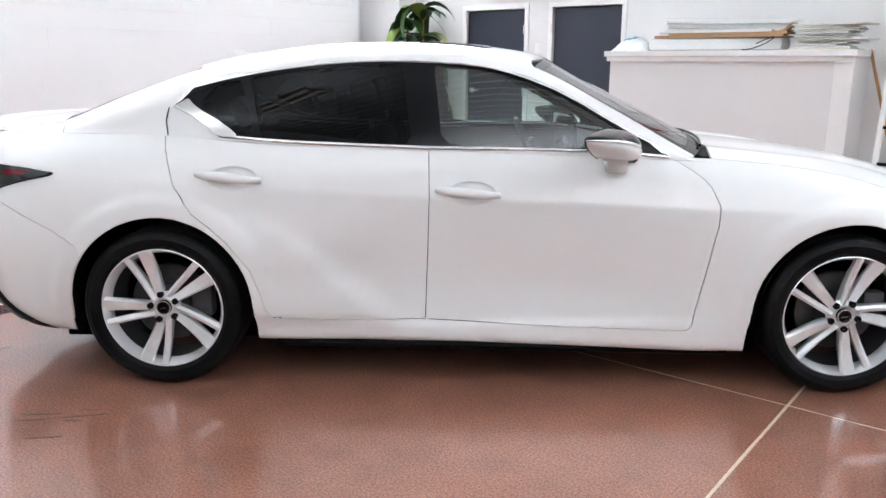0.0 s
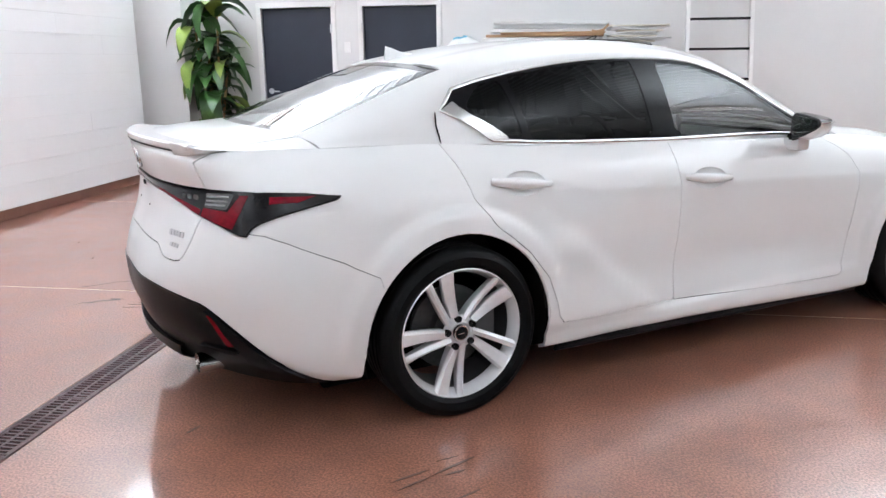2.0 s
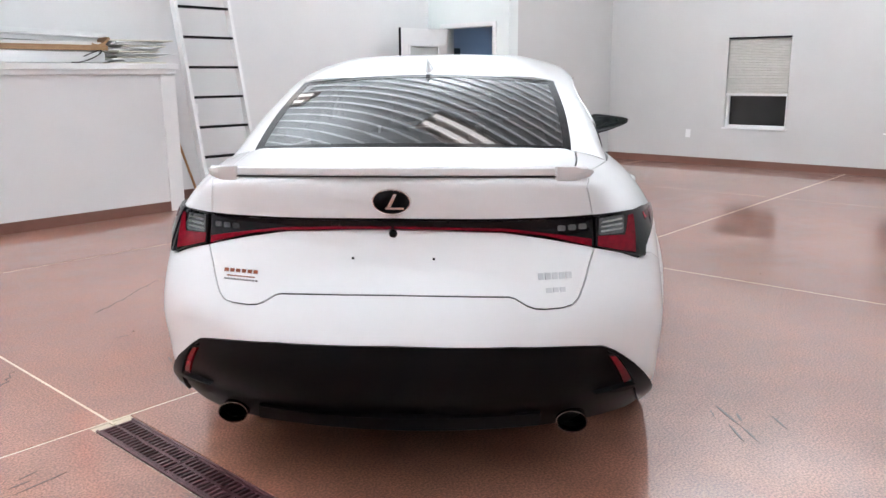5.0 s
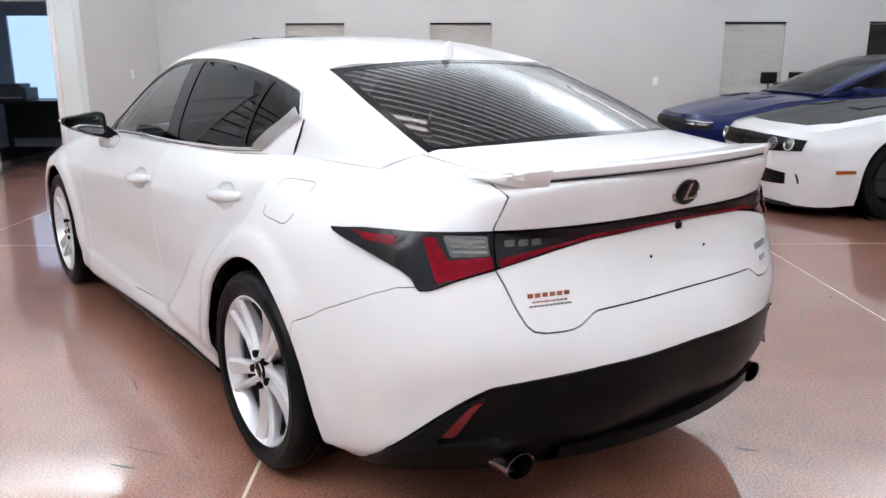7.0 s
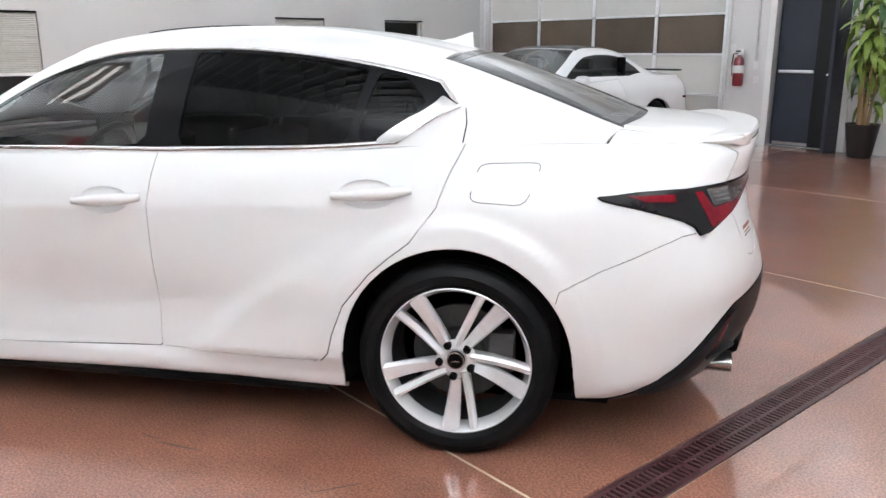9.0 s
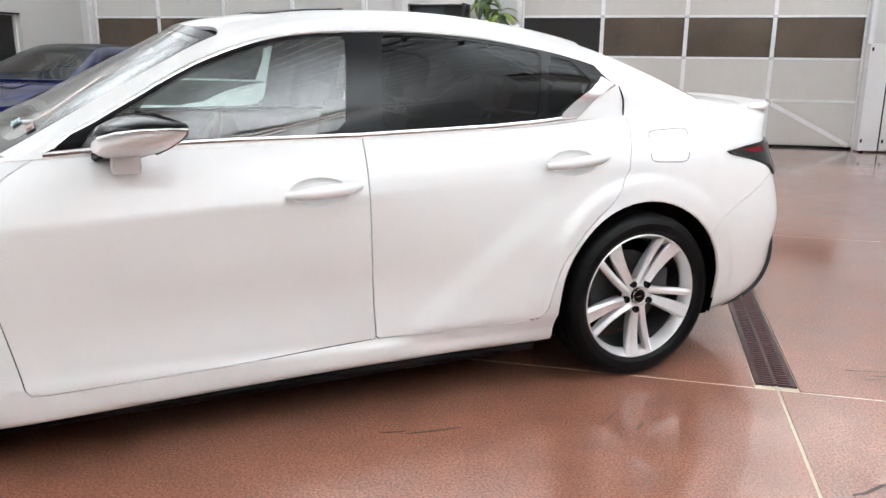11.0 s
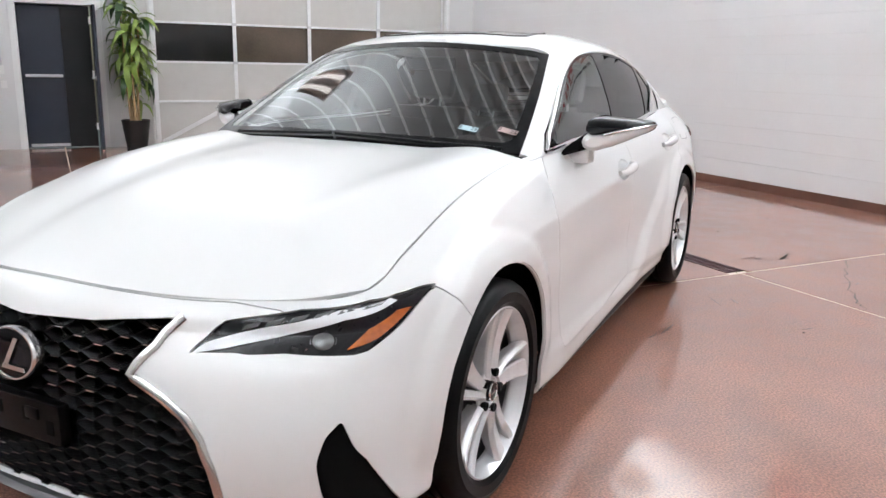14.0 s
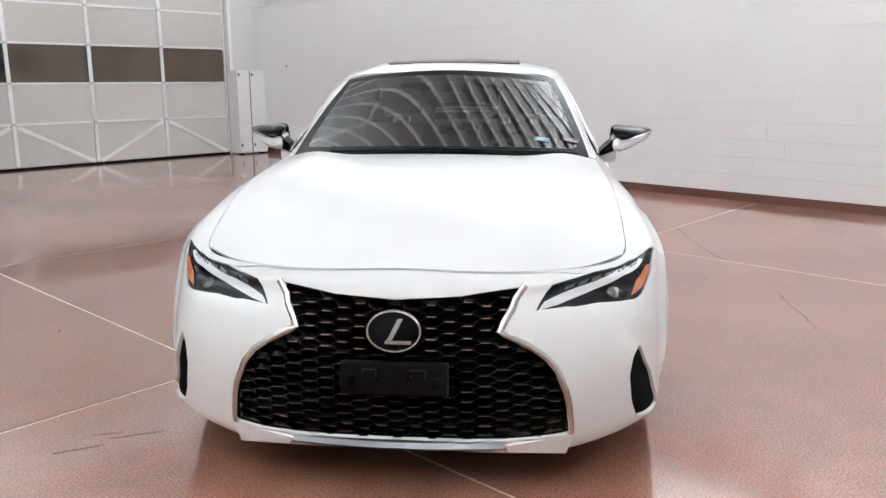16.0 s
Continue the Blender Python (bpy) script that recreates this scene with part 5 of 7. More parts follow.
def letters(text, size, m, material, parent, name, depth=.0004):
    cu = bpy.data.curves.new(name, "FONT")
    cu.body, cu.size, cu.extrude, cu.align_x, cu.align_y = text, size, depth, "CENTER", "CENTER"
    tmp = bpy.data.objects.new(name, cu)
    scene.collection.objects.link(tmp)
    me = bpy.data.meshes.new_from_object(tmp.evaluated_get(bpy.context.evaluated_depsgraph_get()))
    bpy.data.objects.remove(tmp)
    me.materials.clear()
    me.materials.append(material)
    ob = new(name, me)
    ob.parent = parent
    ob.matrix_local = m
    return ob


M_STICKER_BLUE = mat("sticker_pale_blue", (0.36, 0.50, 0.54), 0.5, vary=0.1)
M_STICKER_RED = mat("sticker_pale_red", (0.48, 0.36, 0.34), 0.5, vary=0.1)
M_INK = mat("black_ink", (0.02, 0.02, 0.02), 0.5)
for k, mt in ((0, M_STICKER_BLUE), (1, M_STICKER_RED)):
    c, n = on_glass(7.68, 2.62 - .36 * k, .003)
    yv = Vector((0, 1, 0))
    up = n.cross(yv).normalized()
    yv = up.cross(n)
    m = Matrix((yv, up, n)).transposed().to_4x4()
    m.translation = c
    st = part("window_sticker", prism([(-.036, -.015), (.036, -.015), (.036, .015), (-.036, .015)], 0, .0006, m=m), mt, sedan, "small inspection sticker")
    letters("2", .025, m @ Matrix.Translation((-.03, 0, .0012)), M_INK, st, "sticker_number")
    letters("25", .025, m @ Matrix.Translation((.022, 0, .0012)), M_INK, st, "sticker_number")

# interior
cab = Sheet(top, 8, 6)
cab.cut("open", dense(np.array([[0.05, 2.1], [1.95, 2.1], [1.95, 4.0], [0.05, 4.0]]), 4))
cab.cut("open", dense(np.array([[6.05, 2.1], [7.98, 2.1], [7.98, 4.0], [6.05, 4.0]]), 4))
cab.cut("open", P_DLO)
part("headliner", cab.piece("", 0, lift=-.028), M_SEAT, sedan, "dark grey headliner")
dash = bmesh.new()
secs = []
for y in np.linspace(-.70, .70, 13):
    hump = .05 * math.exp(-((y - .37) / .18) ** 2)
    secs.append([dash.verts.new(c) for c in ((2.30, y, .93), (2.05, y, .945), (1.86, y, .94 + hump), (1.78, y, .88 + hump), (1.80, y, .70), (1.9, y, .5))])
for a, b in zip(secs, secs[1:]):
    for j in range(5):
        dash.faces.new((a[j], a[j + 1], b[j + 1], b[j]))
bmesh.ops.recalc_face_normals(dash, faces=dash.faces)
part("dashboard", dash, M_SEAT, sedan, "black dashboard")
part("display", box(1.77, 1.79, -.13, .13, .93, 1.04, .006), M_GLOSSBLACK, sedan)
sw = Matrix.Translation((1.60, .37, .865)) @ Matrix.Rotation(radians(-24), 4, "Y")
wheel_rim = tube([sw @ Vector((0, .185 * math.cos(a), .185 * math.sin(a))) for a in np.linspace(0, 2 * math.pi, 36, endpoint=False)], .015, 8, closed=True)
sw_ob = part("steering_wheel", wheel_rim, M_SEAT, sedan, "black leather steering wheel")
part("wheel_hub", box(-.0, .06, -.08, .08, -.06, .06, .02, sw), M_SEAT, sw_ob)
for a in (0, math.pi, -math.pi / 2):
    part("wheel_spoke", box(.0, .018, .05, .18, -.018, .018, .005, sw @ Matrix.Rotation(a, 4, "X")), M_SEAT, sw_ob)


def seat(x, y, w, tilt, name, zb=.30, hr=True):
    s0 = part(name, box(x - .05, x + .50, y - w, y + w, zb, zb + .2, .06), M_SEAT, sedan, "black leatherette seat")
    m = Matrix.Translation((x, y, zb + .12)) @ Matrix.Rotation(radians(tilt), 4, "Y")
    part("backrest", box(-.07, .06, -w * .95, w * .95, 0, .64, .055, m), M_SEAT, s0)
    for k in ((0,) if w < .4 else (-.36, .36)):
        part("headrest", box(-.05, .05, k - .125, k + .125, .68, .86, .045, m), M_SEAT, s0)
        for o in (-.05, .05):
            part("headrest_post", tube([m @ Vector((0, k + o, .6)), m @ Vector((0, k + o, .7))], .007, 6), M_STEEL, s0)


seat(.98, .37, .26, -14, "front_seat")
seat(.98, -.37, .26, -14, "front_seat")
seat(.36, .0, .60, -24, "rear_seat", .24)
part("parcel_shelf", box(-.48, .02, -.55, .55, .985, 1.0, .005), M_SEAT, sedan)
part("console", box(.9, 1.8, -.10, .10, .3, .62, .03), M_SEAT, sedan)
part("interior_mirror", box(1.50, 1.53, -.11, .11, 1.24, 1.30, .012), M_BLACKPLASTIC, sedan, "black rear-view mirror")


# ---- the two parked muscle cars ----
M_BLUE = mat("deep_blue_paint", (0.002, 0.0065, 0.060), 0.2, 0.0, spec=0.18, coat=0.25, vary=0.05, scale=3)
M_WHITE2 = mat("plain_white_paint", (0.80, 0.80, 0.81), 0.3, coat=0.9, vary=0.01, scale=3)
M_SATIN = mat("satin_black_paint", (0.012, 0.012, 0.013), 0.42, spec=0.25, vary=0.1, scale=5)
M_DARKGRILLE = mat("black_grille_mesh", (0.006, 0.006, 0.006), 0.6, spec=0.15, vary=0.5, scale=60, bump=0.004, bscale=60)
M_RED = mat("red_paint", (0.42, 0.015, 0.012), 0.35, coat=0.4, vary=0.05)
M_TAN = mat("tan_leather", (0.22, 0.075, 0.035), 0.5, vary=0.1)


def parked_car(label, paint, hood_mat, roof_mat, four_door, at):
    car = thing("parked_car", label, "car", at=at)
    L = 1.0 if not four_door else 1.034
    W = 1.0 if not four_door else 0.955

    def cab(x):
        """The sedan's cabin reaches further forward than the coupe's."""
        return (x + (.38 * min(1, max(0, (x - .3) / 1.5)) if four_door else 0)) * L

    def row(*pts):
        return [((x - (.13 * min(1, max(0, y - .45) / .4) if four_door and x > 3.5 else 0)) * L, y * W, z) for x, y, z in pts]

    under = row((-1.0, 0, .3), (-.98, .6, .3), (-.8, .85, .28), (0, .9, .22), (1.0, .86, .2), (2.0, .86, .2), (2.95, .9, .18), (3.62, .86, .11), (3.80, .55, .10), (3.83, 0, .10))
    low = row((-1.08, 0, .5), (-1.06, .6, .5), (-.92, .9, .45), (0, .975, .4), (1.0, .92, .35), (2.0, .92, .35), (2.95, .975, .38), (3.66, .91, .33), (3.84, .56, .30), (3.88, 0, .30))
    mid = row((-1.09, 0, .75), (-1.07, .6, .75), (-.94, .89, .72), (0, .99, .68), (1.0, .935, .62), (2, .935, .62), (2.95, .985, .66), (3.69, .91, .51), (3.87, .56, .50), (3.91, 0, .50))
    crease = row((-1.1, 0, .92), (-1.08, .6, .92), (-.96, .84, .92), (0, .955, .88), (1, .93, .85), (2, .925, .83), (2.95, .965, .78), (3.70, .88, .66), (3.88, .56, .65), (3.92, 0, .65))
    belt = row((-1.08, 0, 1.04), (-1.06, .6, 1.04), (-.94, .76, 1.04), (0, .82, 1.05), (1, .83, 1.02), (2, .82, .98), (2.95, .85, .895), (3.64, .79, .765), (3.82, .50, .76), (3.87, 0, .76))

    def flare(s):
        x, y, z = s[:, 0], s[:, 1].copy(), s[:, 2]
        for cx in (0.0, 2.95 * L):
            r = np.hypot(x - cx, z - 0.36)
            y += np.where(y > .6, .02 * np.exp(-((r - .42) / .05) ** 2), 0)
        return np.stack([x, y, z], 1)

    lo = Patch([under, low, mid, crease, belt], mirror_p=(True, True), shape=flare)
    sh = Sheet(lo, 7, 5)
    for cx in (0.0, 2.95 * L):
        r = .395
        pts = [(cx - r, None, .16)] + [(cx + r * math.cos(a), None, .36 + r * math.sin(a)) for a in np.linspace(math.pi, 0, 20)] + [(cx + r, None, .16)]
        w = lo.find(pts, 2.3, 7.2)
        w[0][1] = w[-1][1] = 0
        sh.cut("hole", w)
    door = [(cab(2.0), .42), (cab(2.05), .70), (cab(1.98), .97), (.72, 1.02), (.66, .7), (.80, .42)]
    sh.cut("door", dense(np.clip(lo.find([(x, None, z) for x, z in door], 2.5, 7), 0, [lo.np_, lo.nq - .02]), 4), .006)
    part("body_shell", sh.piece("", 0, rim=.012), paint, car)
    for s in (1, -1):
        part("door", sh.piece("door", s, rim=.01), paint, car)
    part("inner_structure", Sheet(lo, 5, 3, 3.45, 5.55).piece("", 0, lift=-.03), M_INNER, car)
    part("floor_pan", box(-.6, 3.5 * L, -.75, .75, .2, .24), M_INNER, car)
    # hood, deck, cabin
    nz = [tuple(lo.at([[p, lo.nq]])[0]) for p in (7.0, 7.6, 8.2, 9.0)]
    e = [tuple(v) for v in lo.at(np.array([[5.05, lo.nq], [5.6, lo.nq], [6.0, lo.nq], [6.5, lo.nq]]))]
    hood_p = Patch([e + [nz[0]], [(cab(1.98), .58, .985), (2.55 * L, .58, .97), (2.95 * L, .58, .935), (3.35 * L, .56, .865), nz[1]],
                    [(cab(2.08), .3, 1.0), (2.5 * L, .3, .99), (2.95 * L, .3, .955), (3.35 * L, .28, .885), nz[2]], [(cab(2.1), 0, 1.0), (2.5 * L, 0, .985), (2.95 * L, 0, .95), (3.35 * L, 0, .88), nz[3]]], mirror_q=(False, True))
    hood_sheet = Sheet(hood_p, 7, 6)
    hood_sheet.cut("panel", dense(np.array([[0, .35], [3.2, .55], [3.62, 1.2], [3.66, 3], [0, 3]]), 4), .005)
    part("fender_top", hood_sheet.piece("", 0, rim=.01), paint, car)
    hb = part("hood", hood_sheet.piece("panel", 0, rim=.01), hood_mat, car)
    for s in (1, -1):
        overlay([(2.80 * L, .26, None), (3.05 * L, .22, None), (3.07 * L, .46, None), (2.80 * L, .44, None)], "hood_scoop", hood_mat, hb, .009, 0, 4, (s,), "raised hood scoop", rim=.012, patch=hood_p)
        overlay([(3.055 * L, .24, None), (3.09 * L, .24, None), (3.10 * L, .45, None), (3.065 * L, .45, None)], "scoop_mouth", M_GLOSSBLACK, hb, .005, 0, 4, (s,), "black scoop mouth", rim=.01, patch=hood_p)
    de = [tuple(lo.at([[p, lo.nq]])[0]) for p in (2.0, 1.4, .7, 0.0)]
    deck_p = Patch([[(-.42, .79, 1.045), (-.44, .55, 1.09), (-.47, .3, 1.10), (-.48, 0, 1.105)], [(-.7, .775, 1.042), (-.75, .55, 1.07), (-.8, .3, 1.08), (-.82, 0, 1.085)], de], mirror_p=(False, True))
    dk = part("deck", Sheet(deck_p, 6, 6).piece("", 0), paint, car)
    part("spoiler", box(-1.13, -1.0, -.72, .72, 1.09, 1.115, .01), M_SATIN, car)
    roof = [(-.48, 0, 1.105), (-.1, 0, 1.27), (.30, 0, 1.40), (.9, 0, 1.45), (1.32, 0, 1.42), (1.72, 0, 1.24), (2.18, 0, 1.01)]
    rin = [(-.46, .32, 1.10), (-.09, .32, 1.265), (.30, .3, 1.39), (.9, .3, 1.44), (1.3, .3, 1.41), (1.69, .33, 1.235), (2.14, .36, 1.005)]
    gl = [(-.42, .60, 1.085), (-.05, .56, 1.24), (.32, .52, 1.36), (.9, .50, 1.41), (1.24, .53, 1.38), (1.6, .63, 1.22), (2.04, .72, 1.0)]
    ca = [(-.38, .68, 1.07), (.0, .64, 1.20), (.36, .61, 1.315), (.92, .60, 1.36), (1.28, .62, 1.32), (1.62, .69, 1.18), (2.0, .77, 1.0)]
    wa = [(-.36, .79, 1.045), (.05, .82, 1.05), (.45, .825, 1.04), (1.0, .83, 1.02), (1.4, .827, 1.005), (1.75, .823, .99), (2.04, .82, .978)]
    cp = Patch([[(cab(x), y * W, z) for x, y, z in r] for r in (wa, ca, gl, rin, roof)], mirror_q=(False, True))
    cs = Sheet(cp, 10, 7)
    win = [(1.92, 1.005), (.42, 1.055), (.10, 1.09), (.16, 1.17), (.40, 1.29), (.92, 1.33), (1.26, 1.295), (1.60, 1.15)]
    cs.cut("side_window", dense(np.clip(cp.find([(cab(x), None, z) for x, z in win]), [0, 0], [6, .98]), 3))
    cs.cut("windshield", dense(np.array([[4.1, 4], [4.1, 2.1], [5.95, 2.1], [5.95, 4]]), 5))
    cs.cut("rear_glass", dense(np.array([[1.95, 4], [1.95, 2.1], [.1, 2.1], [.1, 4]]), 5))
    cs.cut("roof_panel", dense(np.array([[2.0, 4], [2.0, 2.02], [4.05, 2.02], [4.05, 4]]), 5))
    part("cabin_frame", cs.piece("", 0, rim=.01), paint, car)
    part("roof_panel", cs.piece("roof_panel", 0, rim=.01), roof_mat, car)
    part("windshield", cs.piece("windshield", 0), M_CARGLASS, car).visible_shadow = False
    part("rear_glass", cs.piece("rear_glass", 0), M_CARGLASS, car).visible_shadow = False
    seat_m = M_TAN if four_door else M_SEAT
    for s in (1, -1):
        part("side_window", cs.piece("side_window", s), M_CARGLASS, car).visible_shadow = False
        st = part("seat", box(.95, 1.5, s * .42 - .27, s * .42 + .27, .35, .58, .06), seat_m, car)
        part("seat_back", box(.82, 1.0, s * .42 - .26, s * .42 + .26, .5, 1.12, .06, ), seat_m, st)
        part("seat_headrest", box(.84, .96, s * .42 - .12, s * .42 + .12, 1.14, 1.28, .04), seat_m, st)
        mi = part("side_mirror", box(cab(1.66), cab(1.78), s * .91 * W, s * 1.07 * W, .985, 1.09, .045), paint, car)
        part("mirror_arm", box(cab(1.72), cab(1.80), s * .82 * W, s * .95 * W, .985, 1.02, .01), paint, mi)
        part("pillar_post", box(.50 * L, .56 * L, s * .70 * W, s * .80 * W, 1.03, 1.30, .01), M_GLOSSBLACK, car)
        part("rocker", box(.42, 2.5 * L, s * .84 * W, s * .92 * W, .17, .25, .015), M_SATIN, car)
    part("dashboard", box(cab(1.65), cab(2.05), -.70 * W, .72 * W, .78, .97, .04), M_SEAT, car)
    part("rear_bench", box(-.1, .35, -.55, .55, .5, 1.03, .06), seat_m, car)
    # nose
    gr = [(None, y * W, z) for y, z in ((.004, .715), (.45, .71), (.80, .69), (.80, .60), (.45, .575), (.004, .57))]
    for s in (1, -1):
        g = overlay(gr, "grille", M_DARKGRILLE, car, .006, 6.6, 9, (s,), "black grille panel", patch=lo)[0]
        if not four_door:
            for y in (.68, .51):
                w = lo.find([(None, y * W, .645)], 6.6, 9)
                p, n = lo.frame_at(w)[0][0], lo.frame_at(w)[3][0]
                nn = Vector((n[0], n[1] * s, n[2]))
                m = Matrix.Translation(Vector((p[0], p[1] * s, p[2])) + nn * .008) @ nn.to_track_quat("Z", "Y").to_matrix().to_4x4()
                lamp = part("headlight", lathe([(.040, .002), (.046, .010), (.054, .010), (.057, 0)], 24, "z", m=m), M_DARKCHROME, g, "round headlight with bright ring")
                part("lens", lathe([(0, .006), (.02, .005), (.042, .001)], 20, "z", m=m), M_CLEARLENS, lamp)
        else:
            overlay([(None, y * W, z) for y, z in ((.48, .69), (.80, .675), (.82, .61), (.50, .625))], "headlight", M_DARKLENS, car, .012, 6.6, 9, (s,), "slim smoked headlight", patch=lo)
            for y0, y1, z in ((.53, .64, .655), (.67, .78, .648)):
                overlay([(None, y * W, q) for y, q in ((y0, z + .014), (y1, z + .010), (y1, z - .012), (y0, z - .010))], "lamp_reflector", M_CLEARLENS, car, .014, 6.6, 9, (s,), "bright lamp reflector", patch=lo)
            overlay([(None, y * W, z) for y, z in ((.50, .690), (.80, .677), (.80, .671), (.50, .684))], "light_guide", M_DRL, car, .015, 6.6, 9, (s,), "pale light guide", patch=lo)
            overlay([(None, y * W, z) for y, z in ((.02, .555), (.45, .56), (.62, .575), (.62, .560), (.45, .543), (.02, .538))], "bumper_crease", M_BLUE, car, .016, 6.6, 9, (s,), patch=lo)
            overlay([(None, y * W, z) for y, z in ((.58, .47), (.86, .46), (.85, .28), (.66, .25), (.60, .37))], "bumper_intake", M_DARKGRILLE, car, .006, 6.4, 9, (s,), patch=lo)
        for z in (.672, .645, .618) if not four_door else (.66, .625):
            overlay([(None, y * W, q) for y, q in ((.004, z + .004), (.40, z + .004), (.40, z - .004), (.004, z - .004))], "grille_bar", M_GLOSSBLACK, g, .013, 6.6, 9, (s,), patch=lo)
        for z in (.385, .355, .325):
            overlay([(None, y * W, q) for y, q in ((.004, z + .004), (.56, z), (.56, z - .007), (.004, z - .004))], "intake_bar", M_GLOSSBLACK, car, .013, 6.6, 9, (s,), patch=lo)
        if not four_door:
            overlay([(None, y * W, z) for y, z in ((.735, .40), (.755, .39), (.765, .31), (.750, .31))], "air_slit", M_DARKGRILLE, car, .007, 6.4, 9, (s,), "narrow black air slit", patch=lo)
        overlay([(None, y * W, z) for y, z in ((.004, .41), (.40, .41), (.64, .39), (.62, .29), (.004, .27))], "lower_grille", M_DARKGRILLE, car, .006, 6.6, 9, (s,), patch=lo)
        overlay([(3.40 * L, None, .455), (3.56 * L, None, .450), (3.56 * L, None, .420), (3.40 * L, None, .425)], "side_marker", M_AMBER, car, .005, 6, 8, (s,), "amber side marker", patch=lo)
        overlay([(-.80, None, .76), (-.66, None, .765), (-.66, None, .735), (-.80, None, .73)], "side_marker", M_REDLENS, car, .005, 1.5, 3, (s,), "red side marker", patch=lo)
    spl = [(3.5 * L, .90 * W), (3.72 * L, .72 * W), (3.88 * L, .45 * W), (3.96 * L, 0)]
    spl = spl + [(x, -y) for x, y in spl[-2::-1]]
    part("splitter", prism(spl, .085, .115, .004), M_SATIN if not four_door else paint, car, "front splitter")
    # wheels
    for cx in (0.0, 2.95 * L):
        for s in (1, -1):
            w = part("wheel", lathe([(.21, -.1), (.235, .02), (.245, .1), (.255, .105), (.258, .1), (.25, -.1)], 40), M_SATIN, car, "black five-spoke wheel")
            w.matrix_local = Matrix.Translation((cx, s * .86 * W, .36)) @ (Matrix.Identity(4) if s > 0 else Matrix.Rotation(math.pi, 4, "Z"))
            part("tyre", lathe([(.25, -.13), (.30, -.145), (.345, -.13), (.36, -.10), (.36, .10), (.345, .13), (.30, .145), (.25, .125)], 48), M_TYRE, w)
            part("hub", lathe([(0, .07), (.05, .07), (.065, .055), (.07, 0)], 20), M_SATIN, w)
            part("brake_disc", lathe([(.06, 0), (.19, 0), (.19, -.02)], 32), M_BRAKE, w)
            part("caliper", box(-.18, -.13, -.03, .02, -.05, .06, .01), M_RED, w, "red brake caliper")
            for i in range(5):
                k = part("spoke", box(.05, .245, .03, .06, -.028, .028, .008), M_SATIN, w)
                k.matrix_local = Matrix.Rotation(i * 2 * math.pi / 5 + .2, 4, "Y")
            part("wheel_well", lathe([(.42, .10), (.42, -.35), (.1, -.36)], 32), M_INNER, w)
    return car


parked_car("white two-door muscle coupe with satin black hood and roof", M_WHITE2, M_SATIN, M_SATIN, False, ROOM @ pose(4.57, -6.39, 0, 0, 0, 94.1) @ Matrix.Scale(0.947, 4))
parked_car("deep blue four-door muscle sedan with tan seats", M_BLUE, M_BLUE, M_SATIN, True, ROOM @ pose(6.62, -6.28, 0, 0, 0, 94.0) @ Matrix.Scale(0.93, 4))


# ---- the room ----
def room_part(name, bm, material, parent=None, label="", category="", kind="", group="", smooth=False):
    ob = new(name, mesh_of(name, bm, material, smooth))
    if parent is None:
        ob.matrix_world = ROOM
    else:
        ob.parent = parent
    if label or category or kind:
        tagged(ob, label, category, group, kind)
    return ob


T = 0.2
WALL_TOP = TOP + .1


def wall(name, label, along_u, face, thick, a0, a1, openings, material):
    """A wall with openings (a0, a1, z0, z1) cut through it; face is its inner side."""
    bm = bmesh.new()
    xs = sorted({a0, a1, *[o[0] for o in openings], *[o[1] for o in openings]})
    zs = sorted({0.0, WALL_TOP, *[o[2] for o in openings], *[o[3] for o in openings]})
    lo, hi = min(face, face + thick), max(face, face + thick)
    for x0, x1 in zip(xs, xs[1:]):
        for z0, z1 in zip(zs, zs[1:]):
            if any(o[0] <= x0 + 1e-6 and x1 - 1e-6 <= o[1] and o[2] <= z0 + 1e-6 and z1 - 1e-6 <= o[3] for o in openings):
                continue
            add_box(bm, *((x0, x1, lo, hi) if along_u else (lo, hi, x0, x1)), z0, z1)
    bmesh.ops.remove_doubles(bm, verts=bm.verts, dist=1e-5)
    seen = {}
    for f in list(bm.faces):
        key = tuple(round(v, 4) for v in f.calc_center_median())
        if key in seen:
            bm.faces.remove(f)
            if seen[key].is_valid:
                bm.faces.remove(seen[key])
        else:
            seen[key] = f
    return room_part(name, bm, material, None, label, "wall", "structure")


DOORS = [(-2.74, -1.88), (-1.50, -.63)]
WINDOWS = [(1.55, 2.42), (-.60, .30), (-4.92, -4.02), (-6.98, -6.14)]
G_A = (-3.42, 1.34)            # overhead door by the plant
G_B = (3.86, 8.75)             # overhead door behind the parked cars
E_DOOR = (2.13, 3.12)          # way out in the same wall
OFFICE = (4.57, 5.45)

wall("wall_north", "beige painted wall with two navy doors", True, N1, T, U0 - T, 6.3 + T, [(a, b, 0, 1.96) for a, b in DOORS], M_WALL)
wall("wall_south", "beige painted wall with overhead doors", True, N0, -T, U0 - T, U1 + T, [(*G_A, 0, 4.2), (*G_B, 0, 4.2), (*E_DOOR, 0, 2.0)], M_WALL)
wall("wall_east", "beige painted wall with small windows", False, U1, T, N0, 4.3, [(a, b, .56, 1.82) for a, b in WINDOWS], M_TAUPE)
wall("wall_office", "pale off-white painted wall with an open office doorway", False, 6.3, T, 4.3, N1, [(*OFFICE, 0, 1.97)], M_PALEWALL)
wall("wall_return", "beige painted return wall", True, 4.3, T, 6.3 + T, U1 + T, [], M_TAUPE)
wall("wall_west", "beige wall above white boarding", False, U0 - .03, -T, N0, N1, [], M_WALL)

